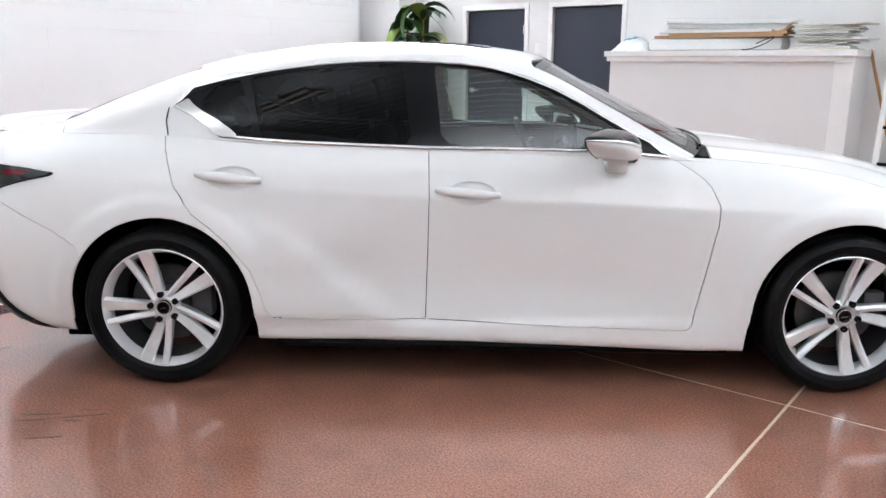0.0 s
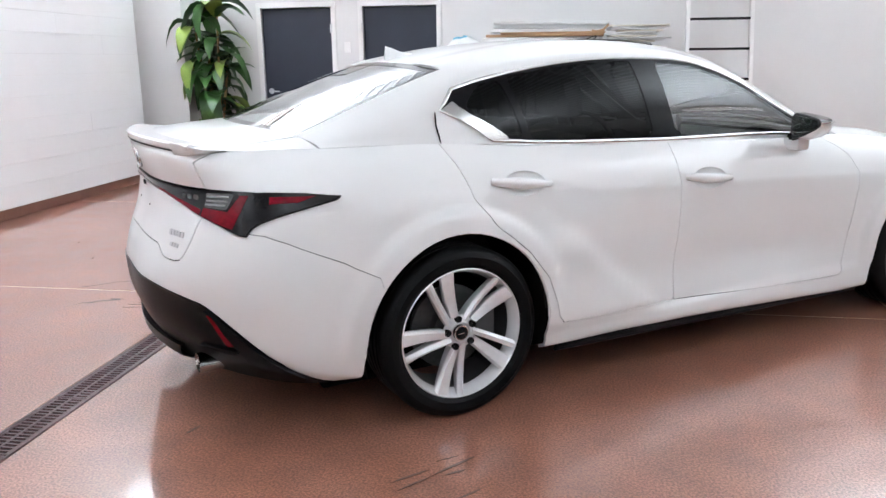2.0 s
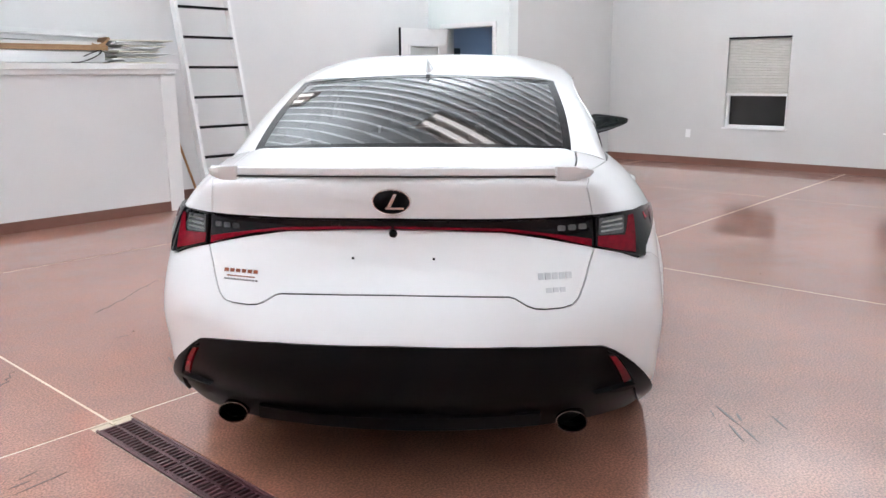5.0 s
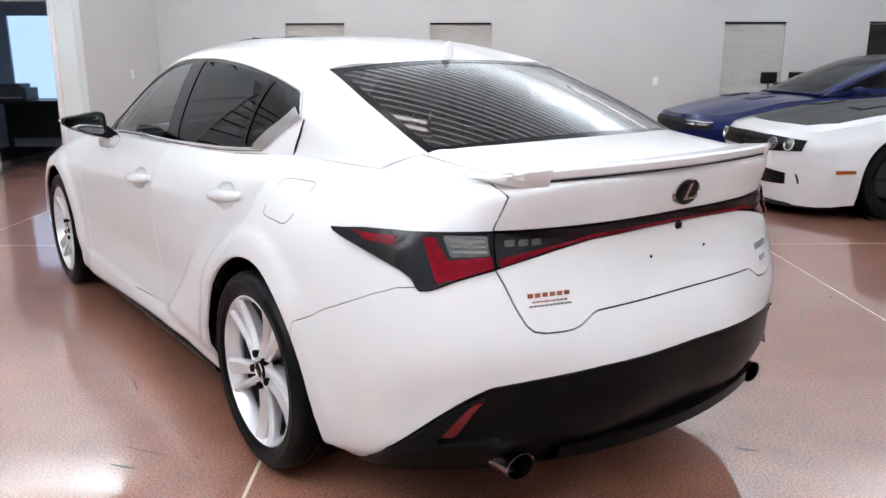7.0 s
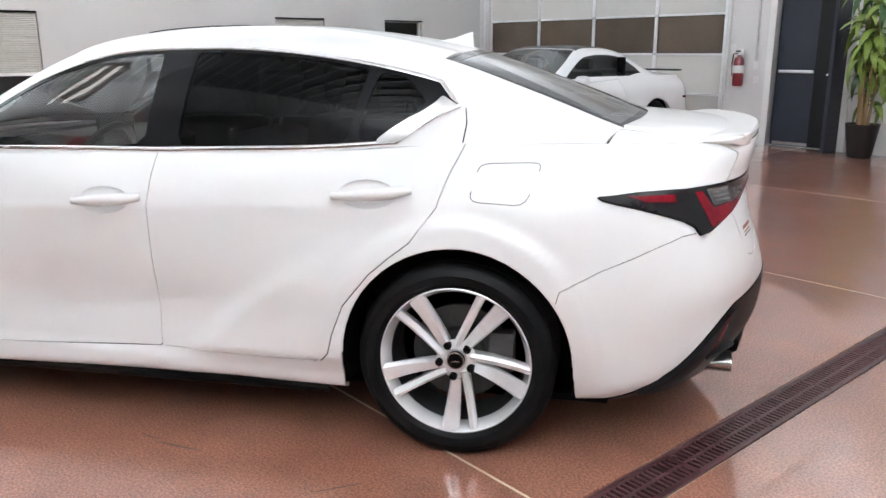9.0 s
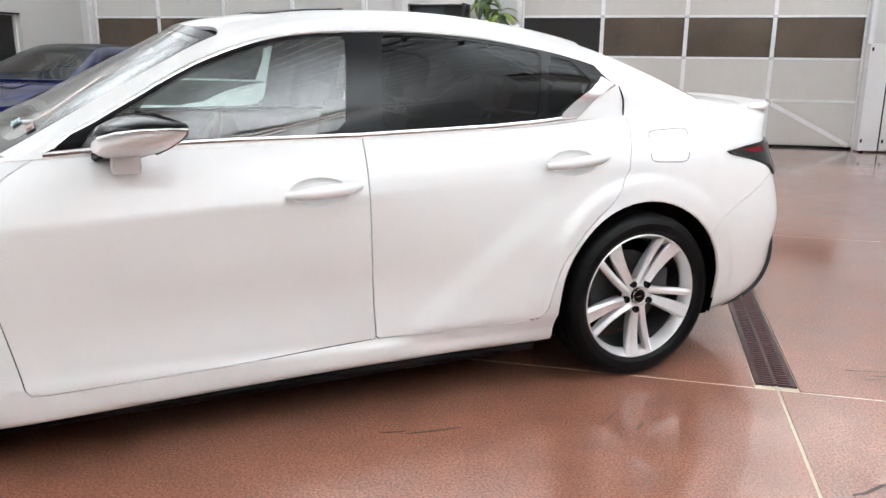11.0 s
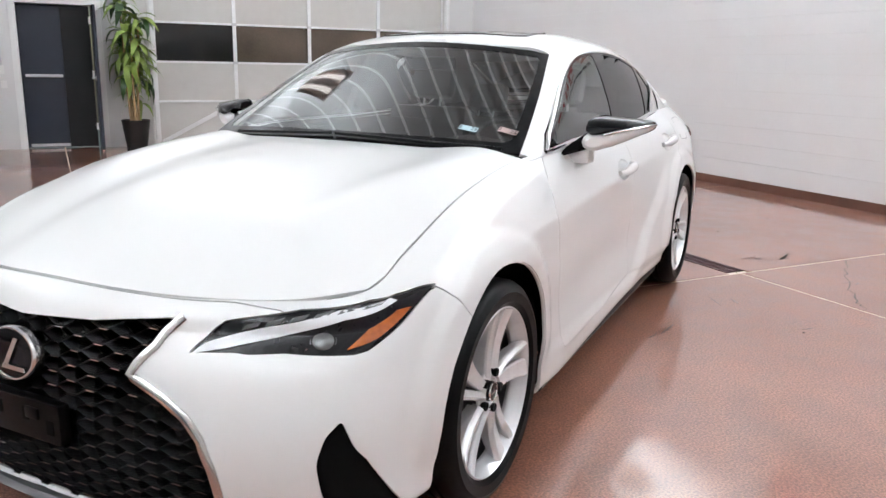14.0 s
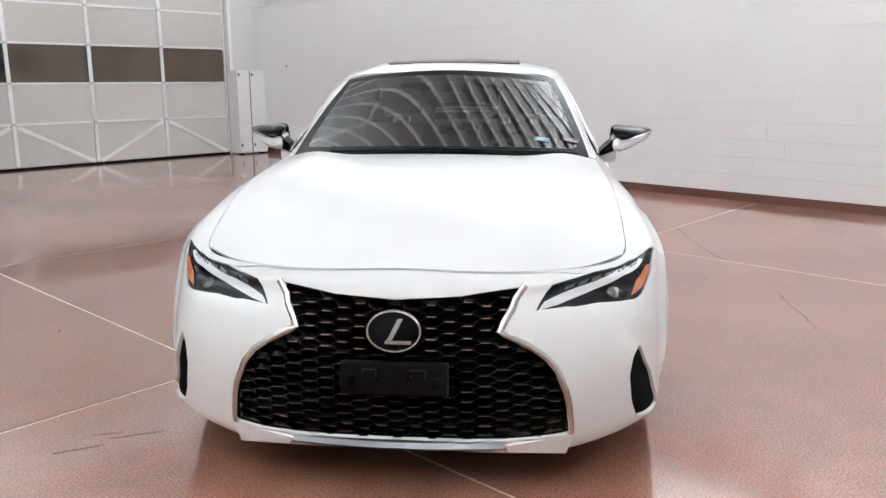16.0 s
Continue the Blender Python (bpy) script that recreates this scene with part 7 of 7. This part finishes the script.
# overhead doors of the south wall
def overhead_door(name, a, b, cols, panes, label):
    top_ = 4.2
    d = thing(name, label, "garage door", at=ROOM, kind="structure")
    rows = [0.03, .66, 1.245, 1.82, 2.40, 2.98, 3.56, top_]
    us = [a + (b - a) * i / cols for i in range(cols + 1)]
    n = N0 - .07
    for r, (z0, z1) in enumerate(zip(rows, rows[1:])):
        for c, (u0, u1) in enumerate(zip(us, us[1:])):
            if r == 2:
                room_part("pane", box(u0 + .03, u1 - .03, n - .012, n - .004, z0 + .025, z1 - .025), panes[c % len(panes)], d)
            else:
                room_part("panel", box(u0 + .004, u1 - .004, n - .03, n, z0 + .004, z1 - .004, .004), M_PANEL, d)
            room_part("stile", box(u0 - .028 if c else u0, u0 + .028, n, n + .022, z0 + .02, z1 - .02, .004), M_ALU, d)
        room_part("stile", box(b - .028, b, n, n + .022, z0 + .02, z1 - .02, .004), M_ALU, d)
        room_part("meeting_rail", box(a, b, n - .004, n + .012, z1 - .016, z1 + .016, .003), M_ALU, d)
    for u in us[1:-1]:
        for z in rows[1:-1]:
            room_part("hinge", box(u - .035, u + .035, n + .012, n + .034, z - .02, z + .02, .004), M_STEEL, d)
    for c, (u0, u1) in enumerate(zip(us, us[1:])):
        up = (u0 + .05, .05), (u1 - .05, .62)
        p0, p1 = (up if c % 2 == 0 else ((u0 + .05, .62), (u1 - .05, .05)))
        dx, dz = p1[0] - p0[0], p1[1] - p0[1]
        m = Matrix.Translation((p0[0], n + .008, p0[1])) @ Matrix.Rotation(-math.atan2(dz, dx), 4, "Y")
        room_part("brace", box(0, math.hypot(dx, dz), -.006, .006, -.03, .03, .002, m), M_ALU, d)
    room_part("bottom_seal", box(a, b, n - .03, n + .01, 0, .03, .004), M_BLACKPLASTIC, d)
    for u in (a - .03, b + .03):
        room_part("track", box(u - .025, u + .025, N0 + .002, N0 + .075, .02, top_, .006), M_ALU, d)
    for u in (a - .07, b + .07):
        room_part("jamb", box(u - .012, u + .012, N0 + .001, N0 + .06, 0, top_, .004), M_FRAME, d)
    return d


overhead_door("overhead_door_1", *G_A, 4, (M_BROWNPANE, M_BROWNPANE, M_BROWNPANE, M_DARKPANE), "pale panelled overhead door with a bronze window row")
overhead_door("overhead_door_2", *G_B, 4, (M_BROWNPANE, M_BROWNPANE, M_BROWNPANE), "pale panelled overhead door behind parked cars")
# unseen black boxes added behind the overhead doors to close their openings
for a, b in (G_A, G_B):
    room_part("opening_backing", box(a - .1, b + .1, N0 - .35, N0 - T - .001, 0, 4.3), M_INNER, None, "unseen dark backing added to close the door opening", "wall", "structure")

# way out with an open navy door
fr = bmesh.new()
for u0, u1, z0, z1 in ((E_DOOR[0] - .09, E_DOOR[0], 0, 2.07), (E_DOOR[1], E_DOOR[1] + .09, 0, 2.07), (E_DOOR[0], E_DOOR[1], 2.0, 2.07)):
    add_box(fr, u0, u1, N0 - .21, N0 + .02, z0, z1, .004)
ed = room_part("door_3", box(E_DOOR[0] + .06, E_DOOR[1] - .002, N0 - .16, N0 - .115, .01, 1.995, .003), M_NAVY, None, "navy steel door in a white frame", "door", "structure")
room_part("door_frame", fr, M_FRAME, ed)
room_part("inner_door", box(E_DOOR[0] + .002, E_DOOR[0] + .045, N0 - .105, N0 + .40, .01, 1.995, .003), M_NAVY, ed, "navy door leaf standing open")
room_part("second_leaf", box(E_DOOR[0] + .062, E_DOOR[0] + .44, N0 - .114, N0 - .085, .012, 1.99, .003), M_SATIN, ed, "black door leaf standing slightly proud")
for z in (.25, 1.0, 1.75):
    room_part("hinge", box(E_DOOR[0] + .03, E_DOOR[0] + .075, N0 - .084, N0 - .07, z, z + .10, .003), M_FRAME, ed, "white steel hinge")
room_part("push_bar", box(E_DOOR[0] + .46, E_DOOR[1] - .05, N0 - .116, N0 - .07, 1.0, 1.04, .01), M_STEEL, ed)
room_part("kick_plate", box(E_DOOR[0] + .1, E_DOOR[1] - .04, N0 - .118, N0 - .112, .02, .06), M_STEEL, ed)
lever(ed, Matrix.Translation((E_DOOR[0] + .045, N0 + .33, 1.0)) @ Matrix.Rotation(math.pi / 2, 4, "Z"), -1)

# fire extinguisher
M_EXTRED = mat("deep_red_enamel", (0.17, 0.008, 0.012), 0.3, coat=0.5, vary=0.08)
room_part("conduit", tube([(3.36, N0 + .02, 1.16), (3.36, N0 + .02, 3.4)], .014, 8), M_STEEL, None, "grey steel conduit above the switch", "pipe", "structure", smooth=True)
fe = thing("fire_extinguisher", "red fire extinguisher hung on the wall", "extinguisher", at=ROOM @ pose(3.57, N0 + .09, .81))
part("cylinder", lathe([(0, 0), (.06, .0), (.07, .02), (.072, .05), (.072, .33), (.06, .38), (.028, .41), (.024, .43), (0, .43)], 28, "z"), M_EXTRED, fe)
part("valve", lathe([(.018, .42), (.02, .46), (.014, .48), (0, .48)], 14, "z"), M_STEEL, fe)
part("trigger", box(-.012, .012, -.02, .09, .47, .49, .004), M_BLACKPLASTIC, fe)
part("label_band", lathe([(.0725, .18), (.0735, .185), (.0735, .28), (.0725, .285)], 28, "z"), M_PAPER, fe)
part("hose", tube([(.02, 0, .455), (.08, .02, .44), (.095, .02, .30), (.085, .02, .14)], .009, 8), M_BLACKPLASTIC, fe)
part("bracket", box(-.03, .03, -.088, -.06, .2, .5, .004), M_STEEL, fe)
plate("light_switch", 3.36, N0, 1.10, "s")
plate("wall_outlet", 3.34, N0, .90, "s", .075, .10, "white outlet below the switch", "outlet")
plate("light_switch", 3.72, N0, 1.32, "s", .07, .14, "grey door control box", "control")

# white cabinet in the corner
cab_ = thing("metal_cabinet", "white metal cabinet with two doors in the corner", "cabinet", at=ROOM)
room_part("cabinet_body", box(UW + .002, -3.42, N0 + .08, N0 + .28, .02, 1.45, .006), M_WHITEWALL, cab_)
for a, b in ((UW + .004, -3.675), (-3.655, -3.41)):
    dr = room_part("cabinet_door", box(a, b, N0 + .281, N0 + .30, .03, 1.455, .004), M_WHITEWALL, cab_)
    for z in (.16, 1.38):
        room_part("hinge", box(b - .045, b - .02, N0 + .30, N0 + .308, z - .025, z + .025, .003), M_BLACKPLASTIC, dr, "small black hinge")
room_part("gap", box(-3.674, -3.656, N0 + .282, N0 + .292, .03, 1.45), M_INNER, cab_)
for u in (-3.92, -3.48):
    room_part("foot", box(u - .02, u + .02, N0 + .1, N0 + .26, 0, .02), M_BLACKPLASTIC, cab_)
plate("wall_latch", UW + .0004, N0 + .95, 1.52, "w", .05, .02, "small black latch on the white boards", "latch")

# office behind the doorway
fr = bmesh.new()
for n0, n1, z0, z1 in ((OFFICE[0] - .06, OFFICE[0], 0, 2.03), (OFFICE[1], OFFICE[1] + .06, 0, 2.03), (OFFICE[0], OFFICE[1], 1.97, 2.03)):
    add_box(fr, 6.285, 6.515, n0, n1, z0, z1, .003)
room_part("office_door_frame", fr, M_FRAME, None, "white doorway frame to the office", "door frame", "structure")
leaf = thing("door_4", "white office door with glass pane standing open", "door", at=ROOM @ pose(6.25, 5.37, 0, 0, 0, 176), kind="structure")
lf = bmesh.new()
for x0, x1, z0, z1 in ((0, .15, .01, 1.95), (.71, .86, .01, 1.95), (.15, .71, .01, 1.0), (.15, .71, 1.72, 1.95)):
    add_box(lf, x0, x1, -.02, .02, z0, z1)
part("leaf", lf, M_FRAME, leaf, smooth=False)
fr = bmesh.new()
for x0, x1, z0, z1 in ((.13, .16, .98, 1.74), (.70, .73, .98, 1.74), (.16, .70, .98, 1.01), (.16, .70, 1.71, 1.74)):
    add_box(fr, x0, x1, -.027, .027, z0, z1, .003)
part("glazing_bead", fr, M_FRAME, leaf, smooth=False)
M_FROST = mat("obscured_glass", (0.55, 0.57, 0.55), 0.35, vary=0.05, scale=3)
part("pane", box(.15, .71, -.004, .004, .99, 1.73), M_FROST, leaf, "pale obscured glass")
part("edge", box(.861, .868, -.02, .02, .01, 1.95), M_BLACKPLASTIC, leaf)
lever(leaf, Matrix.Translation((.80, .02, 1.0)) @ Matrix.Rotation(math.pi, 4, "Z"), 1)
lever(leaf, Matrix.Translation((.80, -.02, 1.0)), -1)
M_OFFICE = mat("office_blue_grey_paint", (0.50, 0.53, 0.60), 0.6, vary=0.04, scale=2)
M_DESK = mat("dark_desk", (0.02, 0.02, 0.023), 0.4, vary=0.15)
room_part("office_wall", box(6.5, 9.5, 6.86, 7.0, 0, 2.8), M_OFFICE, None, "blue-grey office wall", "wall", "structure")
ow = bmesh.new()
for n0, n1, z0, z1 in ((4.5, 5.5, 0, 2.8), (6.66, 6.86, 0, 2.8), (5.5, 6.66, 0, .66), (5.5, 6.66, 1.95, 2.8)):
    add_box(ow, 9.3, 9.5, n0, n1, z0, z1)
room_part("office_floor", box(6.5, 9.5, N1 + T + .001, 7.0, -.1, 0), M_SEAT, None, "dark office floor", "floor", "structure")
room_part("office_wall", ow, M_OFFICE, None, "blue-grey office wall with a bright window", "wall", "structure")
room_part("office_wall", box(6.5, 9.5, 4.5, 4.52, 0, 2.8), M_OFFICE, None, "blue-grey office wall", "wall", "structure")
room_part("office_ceiling", box(6.5, 9.5, 4.5, 7.0, 2.8, 2.9), M_CEIL, None, "mid-grey office ceiling", "ceiling", "structure")
M_SHADE = mat("daylit_shade", (0.6, 0.7, 0.8), 0.7, emit=(0.46, 0.68, 1.0), power=1.15)
room_part("office_window", box(9.34, 9.36, 5.5, 6.66, .66, 1.95), M_SHADE, None, "window with daylight through a pale blue shade", "window", "structure")
dk = thing("desk", "dark office desk with a printer on it", "desk", at=ROOM)
room_part("desk_top", box(8.42, 9.25, 5.0, 6.82, .70, .74, .006), M_DESK, dk)
for u, n in ((8.48, 5.06), (8.48, 6.76), (9.19, 5.06), (9.19, 6.76)):
    room_part("desk_leg", box(u - .03, u + .03, n - .03, n + .03, 0, .70, .004), M_DESK, dk)
room_part("modesty_panel", box(9.1, 9.13, 5.1, 6.7, .15, .70), M_DESK, dk)
pr = thing("printer", "grey office printer standing on the desk", "printer", at=ROOM)
M_PRINTER = mat("printer_grey", (0.16, 0.17, 0.19), 0.5, vary=0.08)
room_part("printer_body", box(8.58, 8.95, 6.13, 6.60, .74, .92, .02), M_PRINTER, pr)
room_part("printer_lid", box(8.61, 8.92, 6.22, 6.58, .92, .975, .015), M_PRINTER, pr)
room_part("paper_tray", box(8.50, 8.59, 6.18, 6.50, .77, .79, .004), M_PAPER, pr)
ch = thing("office_chair", "black swivel office chair at the desk", "chair", at=ROOM @ pose(8.0, 4.9, 0))
part("seat", box(-.24, .24, -.24, .24, .44, .52, .04), M_SEAT, ch)
part("backrest", box(-.30, -.24, -.22, .22, .58, 1.05, .03), M_SEAT, ch)
part("back_stem", box(-.28, -.25, -.03, .03, .45, .62, .005), M_BLACKPLASTIC, ch)
part("column", tube([(0, 0, .1), (0, 0, .45)], .025, 10), M_STEEL, ch)
for i in range(5):
    a = i * 2 * math.pi / 5
    lg = part("base_leg", tube([(0, 0, .11), (.28 * math.cos(a), .28 * math.sin(a), .07)], .02, 8), M_BLACKPLASTIC, ch)
    part("caster", lathe([(0, -.02), (.03, -.02), (.03, .02), (0, .02)], 12, "y", m=Matrix.Translation((.28 * math.cos(a), .28 * math.sin(a), .03))), M_BLACKPLASTIC, lg)
nb = thing("notice_board", "dark notice board with pale sheets", "notice board", at=ROOM)
room_part("board", box(7.2, 7.7, 6.33, 6.349, 1.1, 1.75, .004), M_DESK, nb)
for z in (1.2, 1.45):
    room_part("notice", box(7.25, 7.65, 6.325, 6.331, z, z + .2), M_PAPER, nb)


# potted plants with cane stems and broad leaves
M_LEAF = mat("glossy_leaf", (0.030, 0.085, 0.018), 0.32, vary=0.35, scale=6, coat=0.2)
M_LEAF2 = mat("young_leaf", (0.19, 0.27, 0.05), 0.35, vary=0.3, scale=6, coat=0.2)
M_CANE = mat("cane_bark", (0.30, 0.19, 0.09), 0.6, vary=0.25, scale=30)
M_POT = mat("black_pot", (0.012, 0.012, 0.013), 0.3, vary=0.15, coat=0.3)
M_SOIL = mat("potting_soil", (0.02, 0.014, 0.01), 0.9, vary=0.3, scale=40, bump=.004)


def leaf_mesh(L, w, droop, fold):
    bm = bmesh.new()
    rows = []
    for i in range(7):
        t = i / 6
        wd = w * math.sin(math.pi * min(1, .08 + t * .92)) ** .8 * (1 - .25 * t)
        x, z = L * t * math.cos(droop * t), -L * t * t * math.sin(droop) * .9 + .06 * math.sin(math.pi * t) * L
        rows.append([bm.verts.new((x, -wd, z + fold * wd)), bm.verts.new((x, 0, z)), bm.verts.new((x, wd, z + fold * wd))])
    for a, b in zip(rows, rows[1:]):
        for j in range(2):
            bm.faces.new((a[j], a[j + 1], b[j + 1], b[j]))
    return bm


def plant(label, at, seed, canes, young, size, slim, per):
    rnd = random.Random(seed)
    p = thing("potted_plant", label, "plant", at=at)
    part("pot", lathe([(0, .0), (.13, 0), (.14, .01), (.195, .40), (.20, .42), (.19, .42), (.182, .395), (0, .39)], 32, "z"), M_POT, p, "tapered glossy black pot")
    part("soil", lathe([(0, .402), (.182, .396)], 24, "z"), M_SOIL, p)
    kinds = [mesh_of("leaf", leaf_mesh(L * size, w * size * slim, d, .35), M_LEAF2 if rnd.random() < young else M_LEAF) for L, w, d in ((.34, .082, .7), (.42, .094, .95), (.30, .075, .4), (.46, .098, 1.2), (.28, .07, .9), (.38, .09, .6))]
    for k, (h, lean) in enumerate(canes):
        a = rnd.uniform(0, 6.28)
        bx, by = .06 * math.cos(a), .06 * math.sin(a)
        tx, ty = bx + lean * math.cos(a), by + lean * math.sin(a)
        part("cane", tube([(bx, by, .38), ((bx * 2 + tx) / 3 + .01, (by * 2 + ty) / 3, .38 + h * .4), (tx, ty, .38 + h)], .02, 8, taper=[1, .85, .6]), M_CANE, p)
        for lv, f in ((0, 1.0), (1, .80), (2, .60), (3, .38)):
            zc = .38 + h * f
            if lv == 3 and k % 2:
                continue
            for i in range(per[lv]):
                b = i * 2.4 + rnd.uniform(-.3, .3)
                ob = new("leaf", rnd.choice(kinds))
                ob.parent = p
                x, y = bx + (tx - bx) * f, by + (ty - by) * f
                ob.matrix_local = Matrix.Translation((x, y, zc + rnd.uniform(-.09, .09))) @ Euler((0, 0, b)).to_matrix().to_4x4() @ Euler((rnd.uniform(-.3, .3), rnd.uniform(-.95, .25) if lv == 0 else rnd.uniform(-.35, .55), 0)).to_matrix().to_4x4()
                ob.scale = (s_ := rnd.uniform(.8, 1.15), s_, s_)
    return p


plant("tall leafy cane plant in a black pot", ROOM @ pose(-3.22, 5.32, 0), 3, ((1.55, .06), (1.15, .10), (.75, .12), (1.35, .13), (.95, .15)), .15, 1.22, 1.0, (8, 5, 4, 3))
plant("tall leafy cane plant with light green leaves", ROOM @ pose(1.70, N0 + .36, 0), 8, ((1.62, .05), (1.25, .09), (.85, .10), (1.42, .12), (1.05, .14)), .85, .95, .6, (14, 10, 8, 3))
room_part("conduit", tube([(-3.62, N1 - .02, .02), (-3.62, N1 - .02, 3.2)], .016, 8), M_FRAME, None, "white vertical wall conduit", "pipe", "structure", smooth=True)

# studio lamps on the sill side, by the east wall
for n in (-4.55, -4.95):
    st = thing("work_light", "black work light on a stand by the window", "lamp", "work lights", ROOM @ pose(8.55, n, 0))
    part("pole", tube([(0, 0, .03), (0, 0, .95)], .012, 8), M_BLACKPLASTIC, st)
    for i in range(3):
        a = i * 2.094
        part("leg", tube([(0, 0, .30), (.28 * math.cos(a), .28 * math.sin(a), .01)], .009, 6), M_BLACKPLASTIC, st)
    part("lamp_head", box(-.06, .06, -.10, .10, .95, 1.11, .015), M_BLACKPLASTIC, st)
    part("lens", box(-.066, -.06, -.08, .08, .97, 1.09, .004), M_GLOSSBLACK, st)
